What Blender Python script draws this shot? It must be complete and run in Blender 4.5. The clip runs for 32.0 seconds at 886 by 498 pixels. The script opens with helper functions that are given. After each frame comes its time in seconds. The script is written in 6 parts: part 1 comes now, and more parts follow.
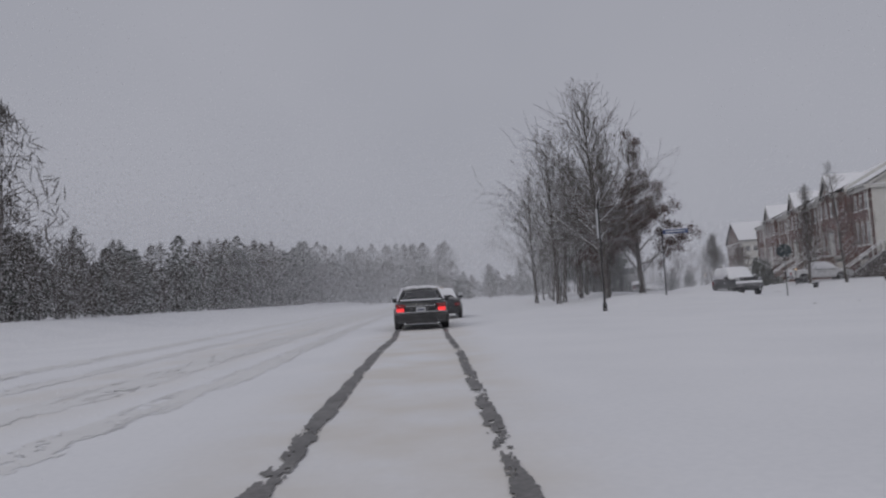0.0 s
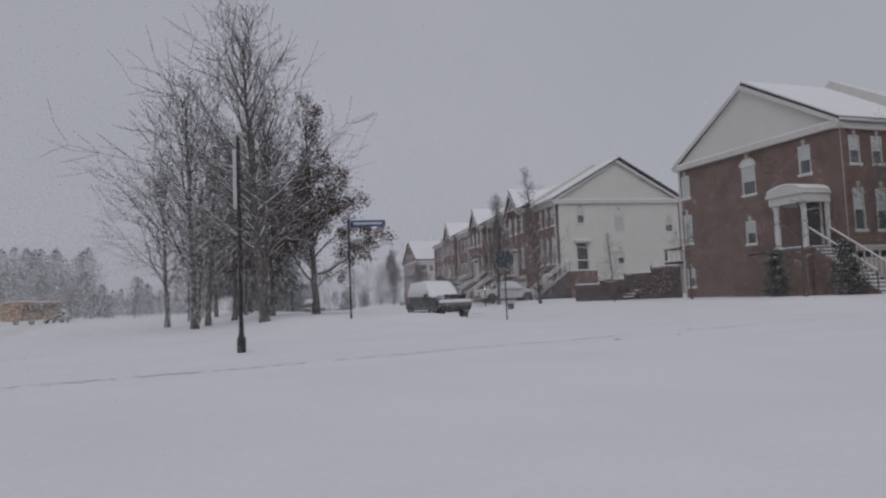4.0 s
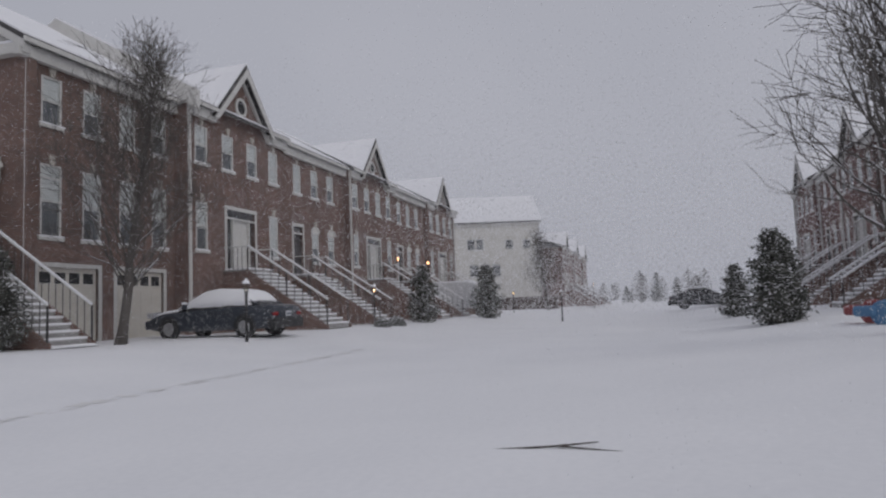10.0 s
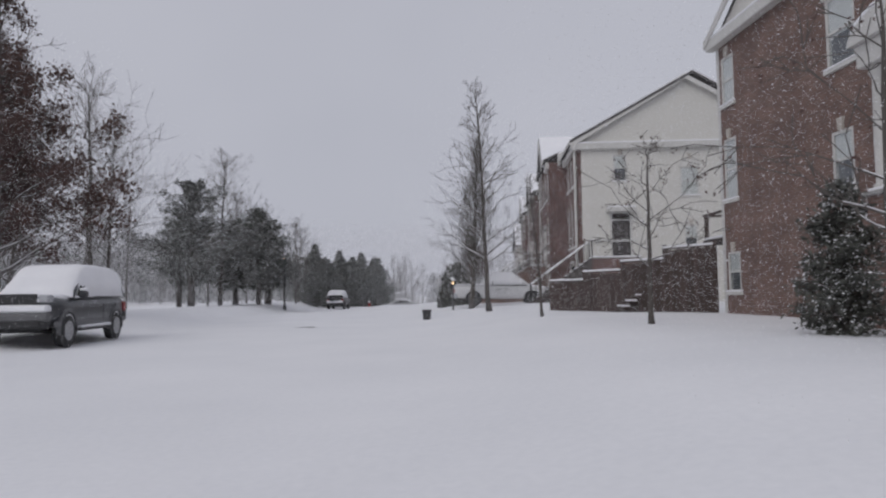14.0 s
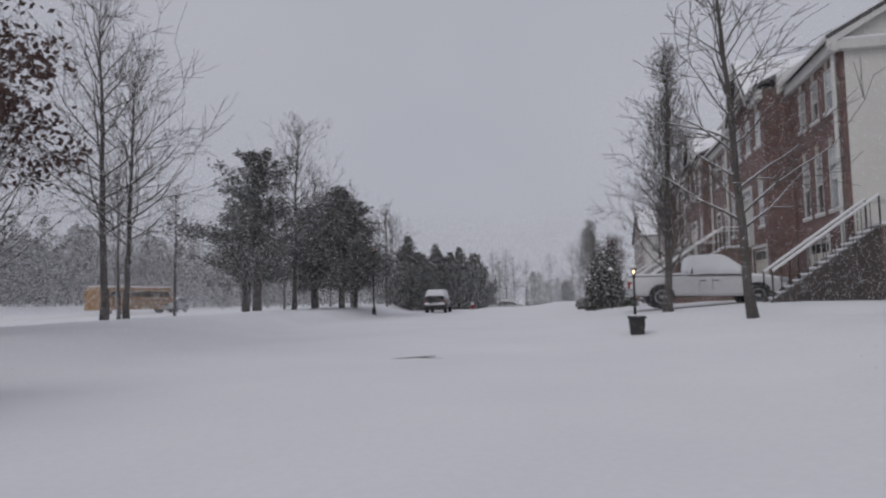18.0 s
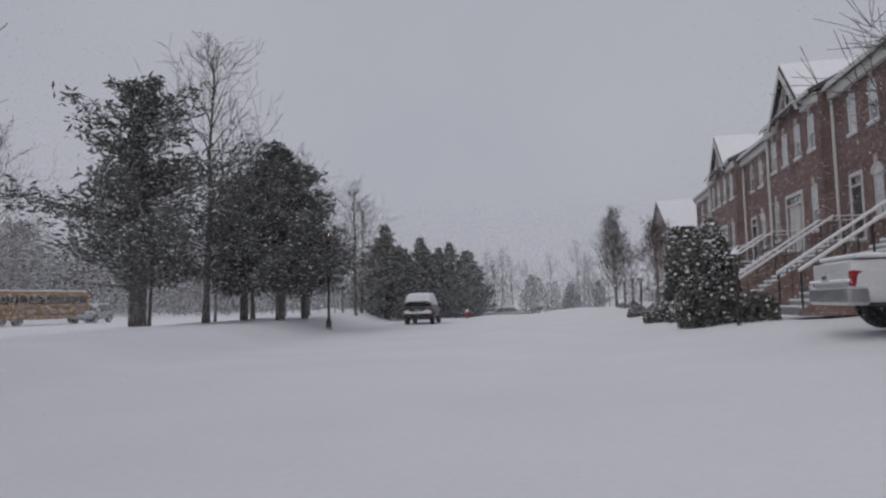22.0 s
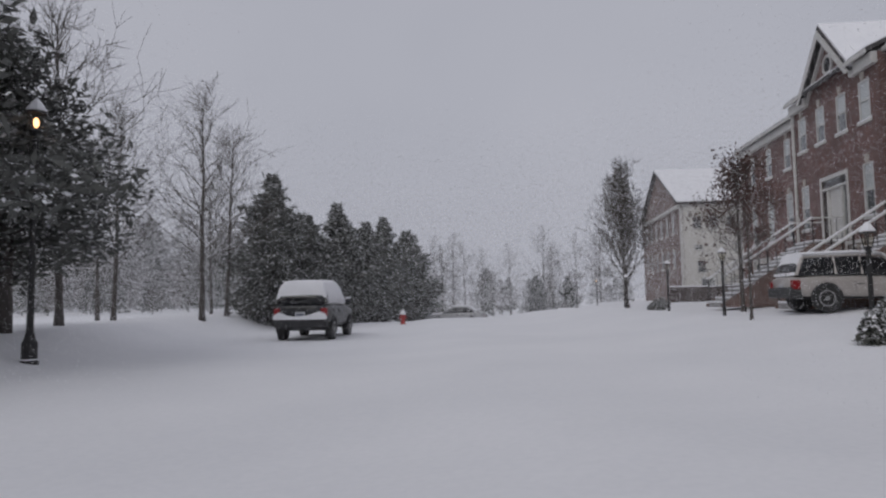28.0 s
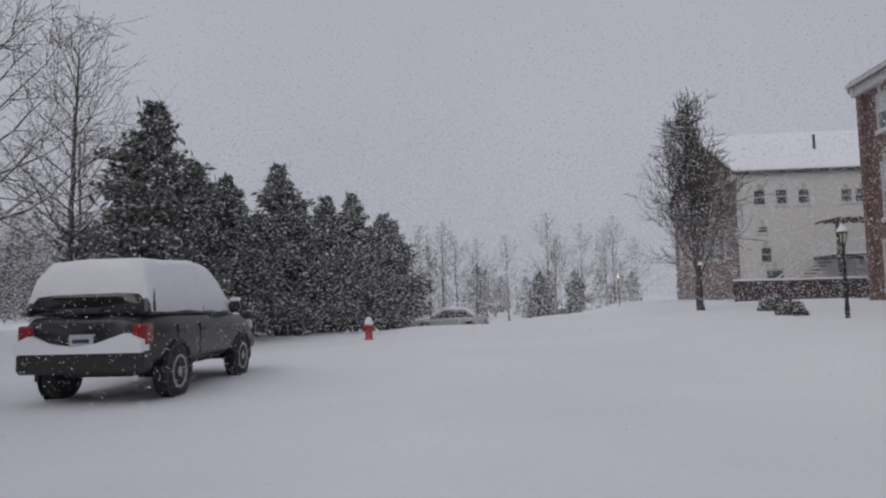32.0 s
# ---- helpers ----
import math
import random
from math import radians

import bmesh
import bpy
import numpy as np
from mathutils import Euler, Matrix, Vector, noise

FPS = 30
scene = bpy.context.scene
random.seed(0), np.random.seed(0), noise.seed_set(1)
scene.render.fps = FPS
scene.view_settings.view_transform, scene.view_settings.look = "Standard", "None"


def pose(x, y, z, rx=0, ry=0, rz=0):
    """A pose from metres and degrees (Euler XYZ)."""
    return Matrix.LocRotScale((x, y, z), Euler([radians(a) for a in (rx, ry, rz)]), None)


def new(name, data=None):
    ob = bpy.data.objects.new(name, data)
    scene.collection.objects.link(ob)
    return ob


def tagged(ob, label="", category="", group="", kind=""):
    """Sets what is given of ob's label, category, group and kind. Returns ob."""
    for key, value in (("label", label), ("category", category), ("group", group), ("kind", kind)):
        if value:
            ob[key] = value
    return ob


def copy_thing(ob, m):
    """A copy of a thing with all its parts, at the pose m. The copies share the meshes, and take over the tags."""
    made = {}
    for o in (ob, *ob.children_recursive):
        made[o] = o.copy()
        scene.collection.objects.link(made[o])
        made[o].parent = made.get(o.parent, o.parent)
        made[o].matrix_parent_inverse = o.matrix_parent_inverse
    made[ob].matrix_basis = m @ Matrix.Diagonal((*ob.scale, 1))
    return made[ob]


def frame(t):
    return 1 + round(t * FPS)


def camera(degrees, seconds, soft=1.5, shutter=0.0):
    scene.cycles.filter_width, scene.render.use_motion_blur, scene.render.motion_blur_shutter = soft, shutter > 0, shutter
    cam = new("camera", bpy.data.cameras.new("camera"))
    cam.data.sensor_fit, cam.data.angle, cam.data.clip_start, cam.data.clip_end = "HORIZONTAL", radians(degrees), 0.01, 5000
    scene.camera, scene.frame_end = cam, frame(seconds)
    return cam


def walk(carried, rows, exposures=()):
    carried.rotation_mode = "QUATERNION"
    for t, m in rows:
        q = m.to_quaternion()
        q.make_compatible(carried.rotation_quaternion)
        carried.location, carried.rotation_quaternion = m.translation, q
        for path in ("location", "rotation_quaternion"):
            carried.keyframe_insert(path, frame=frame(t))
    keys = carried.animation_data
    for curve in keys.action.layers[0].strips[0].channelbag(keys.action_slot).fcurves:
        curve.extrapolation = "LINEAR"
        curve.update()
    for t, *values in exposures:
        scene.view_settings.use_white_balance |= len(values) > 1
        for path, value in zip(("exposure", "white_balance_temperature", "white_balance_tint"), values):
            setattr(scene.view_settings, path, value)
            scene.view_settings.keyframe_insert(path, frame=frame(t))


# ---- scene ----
cam = camera(66.32, 32.0, 2.3)
# seconds, eye, yaw, pitch, roll
ROWS = [
    (0.0, -0.000, -0.000, 1.070, -0.70, 3.98, 3.11),
    (0.5, 0.129, 2.217, 1.064, -2.23, 3.83, 2.43),
    (1.0, 0.299, 4.402, 1.060, -4.22, 3.66, 2.07),
    (1.5, 0.547, 6.522, 1.056, -6.86, 3.56, 2.01),
    (2.0, 0.913, 8.543, 1.054, -10.20, 3.50, 2.17),
    (2.5, 1.479, 10.426, 1.051, -14.07, 3.50, 2.41),
    (3.0, 2.343, 12.124, 1.045, -18.24, 3.67, 2.35),
    (3.5, 3.419, 13.640, 1.032, -22.74, 3.94, 2.29),
    (4.0, 4.619, 14.980, 1.010, -27.61, 4.26, 2.33),
    (4.5, 5.857, 16.149, 0.977, -32.87, 4.57, 2.38),
    (5.0, 7.045, 17.150, 0.929, -38.57, 4.82, 2.13),
    (5.5, 8.341, 18.071, 0.893, -44.72, 5.14, 1.86),
    (6.0, 10.138, 19.066, 0.883, -51.25, 5.54, 1.71),
    (6.5, 12.257, 19.948, 0.904, -57.97, 5.71, 1.59),
    (7.0, 14.227, 20.458, 0.946, -64.59, 5.74, 1.79),
    (7.5, 16.026, 20.597, 0.997, -70.96, 5.60, 2.04),
    (8.0, 17.450, 20.602, 1.044, -77.28, 5.30, 2.35),
    (8.5, 18.570, 20.714, 1.074, -81.95, 5.10, 2.55),
    (9.0, 19.495, 20.776, 1.085, -84.10, 4.94, 2.63),
    (9.5, 20.378, 20.830, 1.093, -83.96, 4.88, 2.52),
    (10.0, 21.439, 21.033, 1.110, -81.56, 4.90, 2.30),
    (10.5, 22.843, 21.547, 1.135, -76.42, 4.88, 2.26),
    (11.0, 24.654, 22.361, 1.163, -67.98, 4.76, 2.28),
    (11.5, 26.037, 23.481, 1.185, -58.34, 4.67, 2.15),
    (12.0, 26.840, 24.712, 1.193, -49.11, 4.52, 1.68),
    (12.5, 27.234, 25.631, 1.190, -39.17, 4.29, 1.12),
    (13.0, 27.368, 26.284, 1.173, -28.43, 4.09, 0.92),
    (13.5, 27.416, 27.033, 1.155, -18.45, 4.02, 0.58),
    (14.0, 27.479, 28.379, 1.134, -10.88, 3.89, 0.56),
    (14.5, 27.477, 30.010, 1.111, -5.66, 3.86, 0.70),
    (15.0, 27.330, 31.736, 1.087, -2.96, 3.90, 0.84),
    (15.5, 27.111, 33.498, 1.063, -2.07, 3.96, 0.88),
    (16.0, 26.897, 35.241, 1.042, -2.29, 4.03, 0.84),
    (16.5, 26.762, 36.906, 1.024, -2.91, 4.08, 0.79),
    (17.0, 26.783, 38.436, 1.011, -3.22, 4.06, 0.90),
    (17.5, 26.867, 40.107, 1.003, -3.33, 4.07, 1.04),
    (18.0, 26.997, 42.049, 0.998, -3.51, 4.16, 1.11),
    (18.5, 27.097, 44.179, 0.996, -3.91, 4.23, 0.97),
    (19.0, 27.262, 46.242, 0.995, -4.01, 4.35, 0.82),
    (19.5, 27.424, 48.102, 0.993, -3.86, 4.48, 0.84),
    (20.0, 27.530, 49.937, 1.000, -3.76, 4.62, 0.86),
    (20.5, 27.689, 51.676, 1.018, -3.64, 4.76, 0.88),
    (21.0, 27.806, 53.396, 1.046, -3.65, 4.86, 0.86),
    (21.5, 27.899, 55.075, 1.078, -3.80, 4.80, 0.86),
    (22.0, 28.036, 56.718, 1.103, -4.50, 4.53, 1.27),
    (22.5, 28.185, 58.453, 1.126, -5.15, 4.35, 1.41),
    (23.0, 28.417, 60.494, 1.138, -5.67, 4.28, 1.39),
    (23.5, 28.683, 62.462, 1.138, -6.20, 4.14, 1.38),
    (24.0, 28.865, 64.191, 1.129, -6.78, 3.99, 1.18),
    (24.5, 29.032, 65.814, 1.113, -7.43, 3.97, 0.93),
    (25.0, 29.240, 67.443, 1.092, -7.91, 3.87, 0.88),
    (25.5, 29.509, 69.030, 1.070, -8.22, 4.01, 0.99),
    (26.0, 29.796, 70.579, 1.051, -8.42, 4.14, 1.01),
    (26.5, 30.085, 72.094, 1.035, -8.56, 4.26, 0.97),
    (27.0, 30.362, 73.576, 1.022, -8.69, 4.33, 0.89),
    (27.5, 30.611, 75.030, 1.014, -8.83, 4.36, 0.81),
    (28.0, 30.816, 76.456, 1.014, -9.04, 4.32, 0.85),
    (28.5, 31.058, 78.022, 1.020, -9.31, 4.26, 0.94),
    (29.0, 31.323, 79.682, 1.022, -9.42, 4.22, 1.04),
    (29.5, 31.606, 81.385, 1.021, -9.55, 4.19, 1.14),
    (30.0, 31.911, 82.978, 1.019, -9.64, 4.25, 1.17),
    (30.5, 32.163, 84.488, 1.018, -9.79, 4.30, 1.21),
    (31.0, 32.446, 86.047, 1.021, -9.80, 4.36, 1.24),
    (31.5, 32.694, 87.549, 1.029, -9.87, 4.38, 1.32),
    (32.0, 32.786, 88.893, 1.037, -10.07, 4.36, 1.36),
]
walk(cam, [(t, pose(x, y, z, 90 + pitch, roll, yaw)) for t, x, y, z, yaw, pitch, roll in ROWS],
     exposures=[(0, 0.0), (5, 0.08), (8, 0.15), (11, 0.22), (13, 0.42), (14.5, 0.4), (17, 0.28), (22, 0.22), (32, 0.25)])

# ---- world and light ----
SUN_EL, SUN_ROT = radians(40), radians(222)
world = bpy.data.worlds.new("overcast")
scene.world = world
world.use_nodes = True
wn, wl = world.node_tree.nodes, world.node_tree.links
wn.clear()
sky = wn.new("ShaderNodeTexSky")
sky.sky_type, sky.sun_disc, sky.sun_elevation, sky.sun_rotation = "NISHITA", False, SUN_EL, SUN_ROT
sky.dust_density = 4.0
hsv = wn.new("ShaderNodeHueSaturation")
hsv.inputs["Saturation"].default_value = 0.12
wl.new(sky.outputs[0], hsv.inputs["Color"])
bg_sky, bg_cloud, mixw, outw = wn.new("ShaderNodeBackground"), wn.new("ShaderNodeBackground"), wn.new("ShaderNodeMixShader"), wn.new("ShaderNodeOutputWorld")
bg_sky.inputs[1].default_value = 0.06
coord, cloud, ramp = wn.new("ShaderNodeTexCoord"), wn.new("ShaderNodeTexNoise"), wn.new("ShaderNodeValToRGB")
cloud.inputs["Scale"].default_value, cloud.inputs["Detail"].default_value = 2.2, 3.0
ramp.color_ramp.elements[0].color, ramp.color_ramp.elements[1].color = (0.336, 0.345, 0.396, 1), (0.368, 0.375, 0.426, 1)
ramp.color_ramp.elements[0].position, ramp.color_ramp.elements[1].position = 0.3, 0.7
wl.new(coord.outputs["Generated"], cloud.inputs["Vector"])
wl.new(cloud.outputs[0], ramp.inputs[0])
wl.new(ramp.outputs[0], bg_cloud.inputs[0])
wl.new(hsv.outputs[0], bg_sky.inputs[0])
mixw.inputs[0].default_value = 0.93
wl.new(bg_sky.outputs[0], mixw.inputs[1])
wl.new(bg_cloud.outputs[0], mixw.inputs[2])
wl.new(mixw.outputs[0], outw.inputs[0])
sun = new("sun", bpy.data.lights.new("sun", "SUN"))
sun.data.energy, sun.data.angle, sun.data.color = 0.5, radians(40), (1.0, 0.97, 0.93)
sun.rotation_euler = Euler((math.pi / 2 - SUN_EL, 0, math.pi - SUN_ROT))


# ---- materials ----
def mat(name, c1, c2=None, rough=0.7, scale=6.0, fine=60.0, bump=0.15, metal=0.0, spec=0.5, per_object=0.0, stretch=(1, 1, 1)):
    """A surface with broad stains, fine grain and relief."""
    m = bpy.data.materials.new(name)
    m.use_nodes = True
    n, l = m.node_tree.nodes, m.node_tree.links
    b = n["Principled BSDF"]
    b.inputs["Roughness"].default_value, b.inputs["Metallic"].default_value = rough, metal
    b.inputs["Specular IOR Level"].default_value = spec
    c2 = c2 or tuple(v * 0.8 for v in c1)
    tc, mp = n.new("ShaderNodeTexCoord"), n.new("ShaderNodeMapping")
    mp.inputs["Scale"].default_value = stretch
    l.new(tc.outputs["Object"], mp.inputs["Vector"])
    big, small, mix, rp = n.new("ShaderNodeTexNoise"), n.new("ShaderNodeTexNoise"), n.new("ShaderNodeMix"), n.new("ShaderNodeValToRGB")
    big.inputs["Scale"].default_value, small.inputs["Scale"].default_value = scale, fine
    big.inputs["Detail"].default_value, small.inputs["Detail"].default_value = 5, 3
    l.new(mp.outputs[0], big.inputs["Vector"]), l.new(mp.outputs[0], small.inputs["Vector"])
    mix.data_type = "FLOAT"
    mix.inputs[0].default_value = 0.4
    l.new(big.outputs[0], mix.inputs[2]), l.new(small.outputs[0], mix.inputs[3])
    rp.color_ramp.elements[0].position, rp.color_ramp.elements[1].position = 0.32, 0.68
    rp.color_ramp.elements[0].color, rp.color_ramp.elements[1].color = (*c2, 1), (*c1, 1)
    l.new(mix.outputs[0], rp.inputs[0])
    last = rp.outputs[0]
    if per_object:
        oi, hs, mr = n.new("ShaderNodeObjectInfo"), n.new("ShaderNodeHueSaturation"), n.new("ShaderNodeMapRange")
        mr.inputs[3].default_value, mr.inputs[4].default_value = 1 - per_object, 1 + per_object
        l.new(oi.outputs["Random"], mr.inputs[0]), l.new(mr.outputs[0], hs.inputs["Value"]), l.new(last, hs.inputs["Color"])
        last = hs.outputs[0]
    l.new(last, b.inputs["Base Color"])
    if bump:
        bp = n.new("ShaderNodeBump")
        bp.inputs["Strength"].default_value, bp.inputs["Distance"].default_value = bump, 0.02
        l.new(mix.outputs[0], bp.inputs["Height"]), l.new(bp.outputs[0], b.inputs["Normal"])
    return m


def brick_mat(name, c1, c2, mortar):
    m = mat(name, c1, c2, 0.85)
    n, l = m.node_tree.nodes, m.node_tree.links
    b = n["Principled BSDF"]
    tc, sep, add, comb, br, noi, mixc = (n.new("ShaderNode" + k) for k in ("TexCoord", "SeparateXYZ", "Math", "CombineXYZ", "TexBrick", "TexNoise", "Mix"))
    l.new(tc.outputs["Object"], sep.inputs[0])
    l.new(sep.outputs[0], add.inputs[0]), l.new(sep.outputs[1], add.inputs[1])
    l.new(add.outputs[0], comb.inputs[0]), l.new(sep.outputs[2], comb.inputs[1])
    l.new(comb.outputs[0], br.inputs["Vector"])
    br.inputs["Scale"].default_value = 1.0
    br.inputs["Brick Width"].default_value, br.inputs["Row Height"].default_value, br.inputs["Mortar Size"].default_value = 0.215, 0.075, 0.007
    br.inputs["Color1"].default_value, br.inputs["Color2"].default_value, br.inputs["Mortar"].default_value = (*c1, 1), (*c2, 1), (*mortar, 1)
    noi.inputs["Scale"].default_value, noi.inputs["Detail"].default_value = 0.9, 6
    l.new(tc.outputs["Object"], noi.inputs["Vector"])
    mixc.data_type, mixc.blend_type = "RGBA", "MULTIPLY"
    rp = n.new("ShaderNodeValToRGB")
    rp.color_ramp.elements[0].color, rp.color_ramp.elements[1].color = (0.72, 0.70, 0.70, 1), (1.1, 1.08, 1.06, 1)
    rp.color_ramp.elements[0].position, rp.color_ramp.elements[1].position = 0.3, 0.7
    l.new(noi.outputs[0], rp.inputs[0])
    mixc.inputs[0].default_value = 1.0
    l.new(br.outputs["Color"], mixc.inputs[6]), l.new(rp.outputs[0], mixc.inputs[7])
    l.new(mixc.outputs[2], b.inputs["Base Color"])
    bp = n.new("ShaderNodeBump")
    bp.inputs["Strength"].default_value, bp.inputs["Distance"].default_value, bp.invert = 0.6, 0.01, True
    l.new(br.outputs["Fac"], bp.inputs["Height"]), l.new(bp.outputs[0], b.inputs["Normal"])
    return m


def siding_mat(name, c1):
    m = mat(name, c1, tuple(v * 0.93 for v in c1), 0.6, scale=0.7, fine=9)
    n, l = m.node_tree.nodes, m.node_tree.links
    wave, tc, bp = n.new("ShaderNodeTexWave"), n.new("ShaderNodeTexCoord"), n.new("ShaderNodeBump")
    wave.wave_type, wave.bands_direction, wave.wave_profile = "BANDS", "Z", "SAW"
    wave.inputs["Scale"].default_value = 1.55
    l.new(tc.outputs["Object"], wave.inputs["Vector"]), l.new(wave.outputs[1], bp.inputs["Height"])
    bp.inputs["Strength"].default_value, bp.inputs["Distance"].default_value = 0.6, 0.02
    l.new(bp.outputs[0], n["Principled BSDF"].inputs["Normal"])
    return m


def glass_mat(name, tint):
    m = bpy.data.materials.new(name)
    m.use_nodes = True
    n, l = m.node_tree.nodes, m.node_tree.links
    n.remove(n["Principled BSDF"])
    tr, gl, fr, mx = n.new("ShaderNodeBsdfTransparent"), n.new("ShaderNodeBsdfGlossy"), n.new("ShaderNodeLayerWeight"), n.new("ShaderNodeMixShader")
    tr.inputs[0].default_value, gl.inputs["Roughness"].default_value = (*tint, 1), 0.04
    pw, ml = n.new("ShaderNodeMath"), n.new("ShaderNodeMath")
    pw.operation, ml.operation, pw.inputs[1].default_value = "POWER", "MULTIPLY_ADD", 4.0
    ml.inputs[1].default_value, ml.inputs[2].default_value = 0.85, 0.04
    l.new(fr.outputs["Facing"], pw.inputs[0]), l.new(pw.outputs[0], ml.inputs[0]), l.new(ml.outputs[0], mx.inputs[0]), l.new(tr.outputs[0], mx.inputs[1]), l.new(gl.outputs[0], mx.inputs[2])
    l.new(mx.outputs[0], n["Material Output"].inputs[0])
    return m


def glow_mat(name, colour, power):
    m = mat(name, colour, bump=0)
    b = m.node_tree.nodes["Principled BSDF"]
    b.inputs["Emission Color"].default_value, b.inputs["Emission Strength"].default_value = (*colour, 1), power
    return m


SNOW_CAP = mat("snow_cap", (0.87, 0.87, 0.89), (0.80, 0.80, 0.83), 0.75, scale=2.0, fine=25, bump=0.3, spec=0.25)
SLUSH = mat("slush", (0.25, 0.24, 0.235), (0.085, 0.082, 0.082), 0.55, scale=2.5, fine=22, bump=0.5)
GRIT = mat("gritty_snow", (0.80, 0.796, 0.80), (0.73, 0.725, 0.725), 0.7, scale=1.2, fine=12, bump=0.4)
BRICK = brick_mat("brick_red", (0.205, 0.122, 0.100), (0.150, 0.096, 0.083), (0.26, 0.23, 0.21))
BRICK_D = brick_mat("brick_brown", (0.19, 0.095, 0.082), (0.14, 0.078, 0.070), (0.27, 0.24, 0.23))
# row C's brick, paled and greyed so its colour carries the haze of distance
BRICK_HAZED = brick_mat("brick_hazed", (0.24, 0.17, 0.155), (0.19, 0.14, 0.13), (0.32, 0.29, 0.28))
SIDING = siding_mat("cream_siding", (0.66, 0.645, 0.605))
SIDING_G = siding_mat("grey_siding", (0.60, 0.59, 0.57))
TRIM = mat("white_trim", (0.62, 0.61, 0.585), (0.52, 0.51, 0.49), 0.5, scale=2, fine=30, bump=0.05)
BLIND = mat("window_blind", (0.72, 0.71, 0.68), (0.62, 0.61, 0.58), 0.8, scale=1.5, fine=3, bump=0.1, stretch=(0.2, 0.2, 20))
LINTEL = mat("lintel_stone", (0.52, 0.48, 0.43), (0.42, 0.39, 0.35), 0.8, scale=5)
SHINGLE = mat("roof_shingle", (0.10, 0.095, 0.095), (0.055, 0.052, 0.052), 0.9, scale=4, fine=20, bump=0.4)
DOOR = mat("door_paint", (0.060, 0.050, 0.050), (0.042, 0.037, 0.037), 0.45, scale=3)
GARAGE = mat("garage_paint", (0.62, 0.59, 0.53), (0.54, 0.51, 0.46), 0.5, scale=1.2)
DARK = mat("dark_interior", (0.03, 0.03, 0.032), rough=0.9)
CURTAIN = mat("grey_curtain", (0.17, 0.17, 0.175), (0.10, 0.10, 0.105), 0.9, scale=2, fine=5, stretch=(6, 6, 0.3))
GLASS = glass_mat("window_glass", (0.93, 0.95, 0.96))
IRON = mat("black_iron", (0.025, 0.025, 0.028), (0.04, 0.038, 0.036), 0.5, scale=8, metal=0.3)
RAIL = mat("rail_white", (0.70, 0.70, 0.68), (0.60, 0.60, 0.58), 0.5)
CONCRETE = mat("concrete", (0.36, 0.35, 0.34), (0.25, 0.245, 0.24), 0.85, scale=3, fine=40, bump=0.3)
BARK = mat("bark", (0.125, 0.112, 0.102), (0.070, 0.062, 0.058), 0.9, scale=7, fine=40, bump=0.6, stretch=(1, 1, 0.25))
TWIG = mat("twig", (0.135, 0.122, 0.112), (0.085, 0.076, 0.070), 0.9, scale=5, fine=30, bump=0)
LEAF_BROWN = mat("dead_leaf", (0.125, 0.072, 0.060), (0.070, 0.045, 0.042), 0.8, scale=0.9, fine=8, bump=0)
NEEDLE = mat("conifer_needle", (0.145, 0.150, 0.138), (0.088, 0.092, 0.085), 0.8, scale=0.9, fine=9, bump=0)
LEAF_GREEN = mat("evergreen_leaf", (0.110, 0.112, 0.096), (0.062, 0.065, 0.057), 0.6, scale=0.9, fine=9, bump=0)


# ---- mesh helpers ----
def link(name, me, parent=None, label="", m=None):
    ob = new(name, me)
    if parent is not None:
        ob.parent = parent
    if m is not None:
        ob.matrix_basis = m
    if label:
        ob["label"] = label
    return ob


def raw(verts, faces, material, smooth=False):
    me = bpy.data.meshes.new("m")
    me.from_pydata([tuple(v) for v in verts], [], faces)
    me.materials.append(material)
    if smooth:
        me.shade_smooth()
    me.update()
    return me


def part(name, bm, material, parent=None, label="", smooth=False):
    me = bpy.data.meshes.new(name)
    bm.normal_update()
    bm.to_mesh(me)
    bm.free()
    me.materials.append(material)
    if smooth:
        me.shade_smooth()
    return link(name, me, parent, label)


def box(bm, x0, x1, y0, y1, z0, z1, bevel=0.0):
    r = bmesh.ops.create_cube(bm, size=1.0, matrix=Matrix.LocRotScale(((x0 + x1) / 2, (y0 + y1) / 2, (z0 + z1) / 2), None, (abs(x1 - x0), abs(y1 - y0), abs(z1 - z0))))
    if bevel:
        es = list({e for v in r["verts"] for e in v.link_edges})
        bmesh.ops.bevel(bm, geom=es, offset=bevel, segments=1, affect="EDGES")
    return bm


def boxp(name, x0, x1, y0, y1, z0, z1, material, parent=None, label="", bevel=0.0):
    return part(name, box(bmesh.new(), x0, x1, y0, y1, z0, z1, bevel), material, parent, label)


def rod(bm, a, b, r0, r1=None, seg=8):
    a, b = Vector(a), Vector(b)
    m = Matrix.Translation((a + b) / 2) @ (b - a).to_track_quat("Z", "Y").to_matrix().to_4x4()
    bmesh.ops.create_cone(bm, cap_ends=True, segments=seg, radius1=r0, radius2=r0 if r1 is None else r1, depth=(b - a).length, matrix=m)
    return bm


def lathe(bm, profile, seg=12, m=Matrix.Identity(4)):
    """Turn a profile of (radius, height) about z."""
    rings = [[bm.verts.new(m @ Vector((max(r, 1e-4) * math.cos(2 * math.pi * k / seg), max(r, 1e-4) * math.sin(2 * math.pi * k / seg), z))) for k in range(seg)] for r, z in profile]
    for p, q in zip(rings, rings[1:]):
        for k in range(seg):
            bm.faces.new((p[k], p[(k + 1) % seg], q[(k + 1) % seg], q[k]))
    bm.faces.new(rings[0][::-1]), bm.faces.new(rings[-1])
    return bm


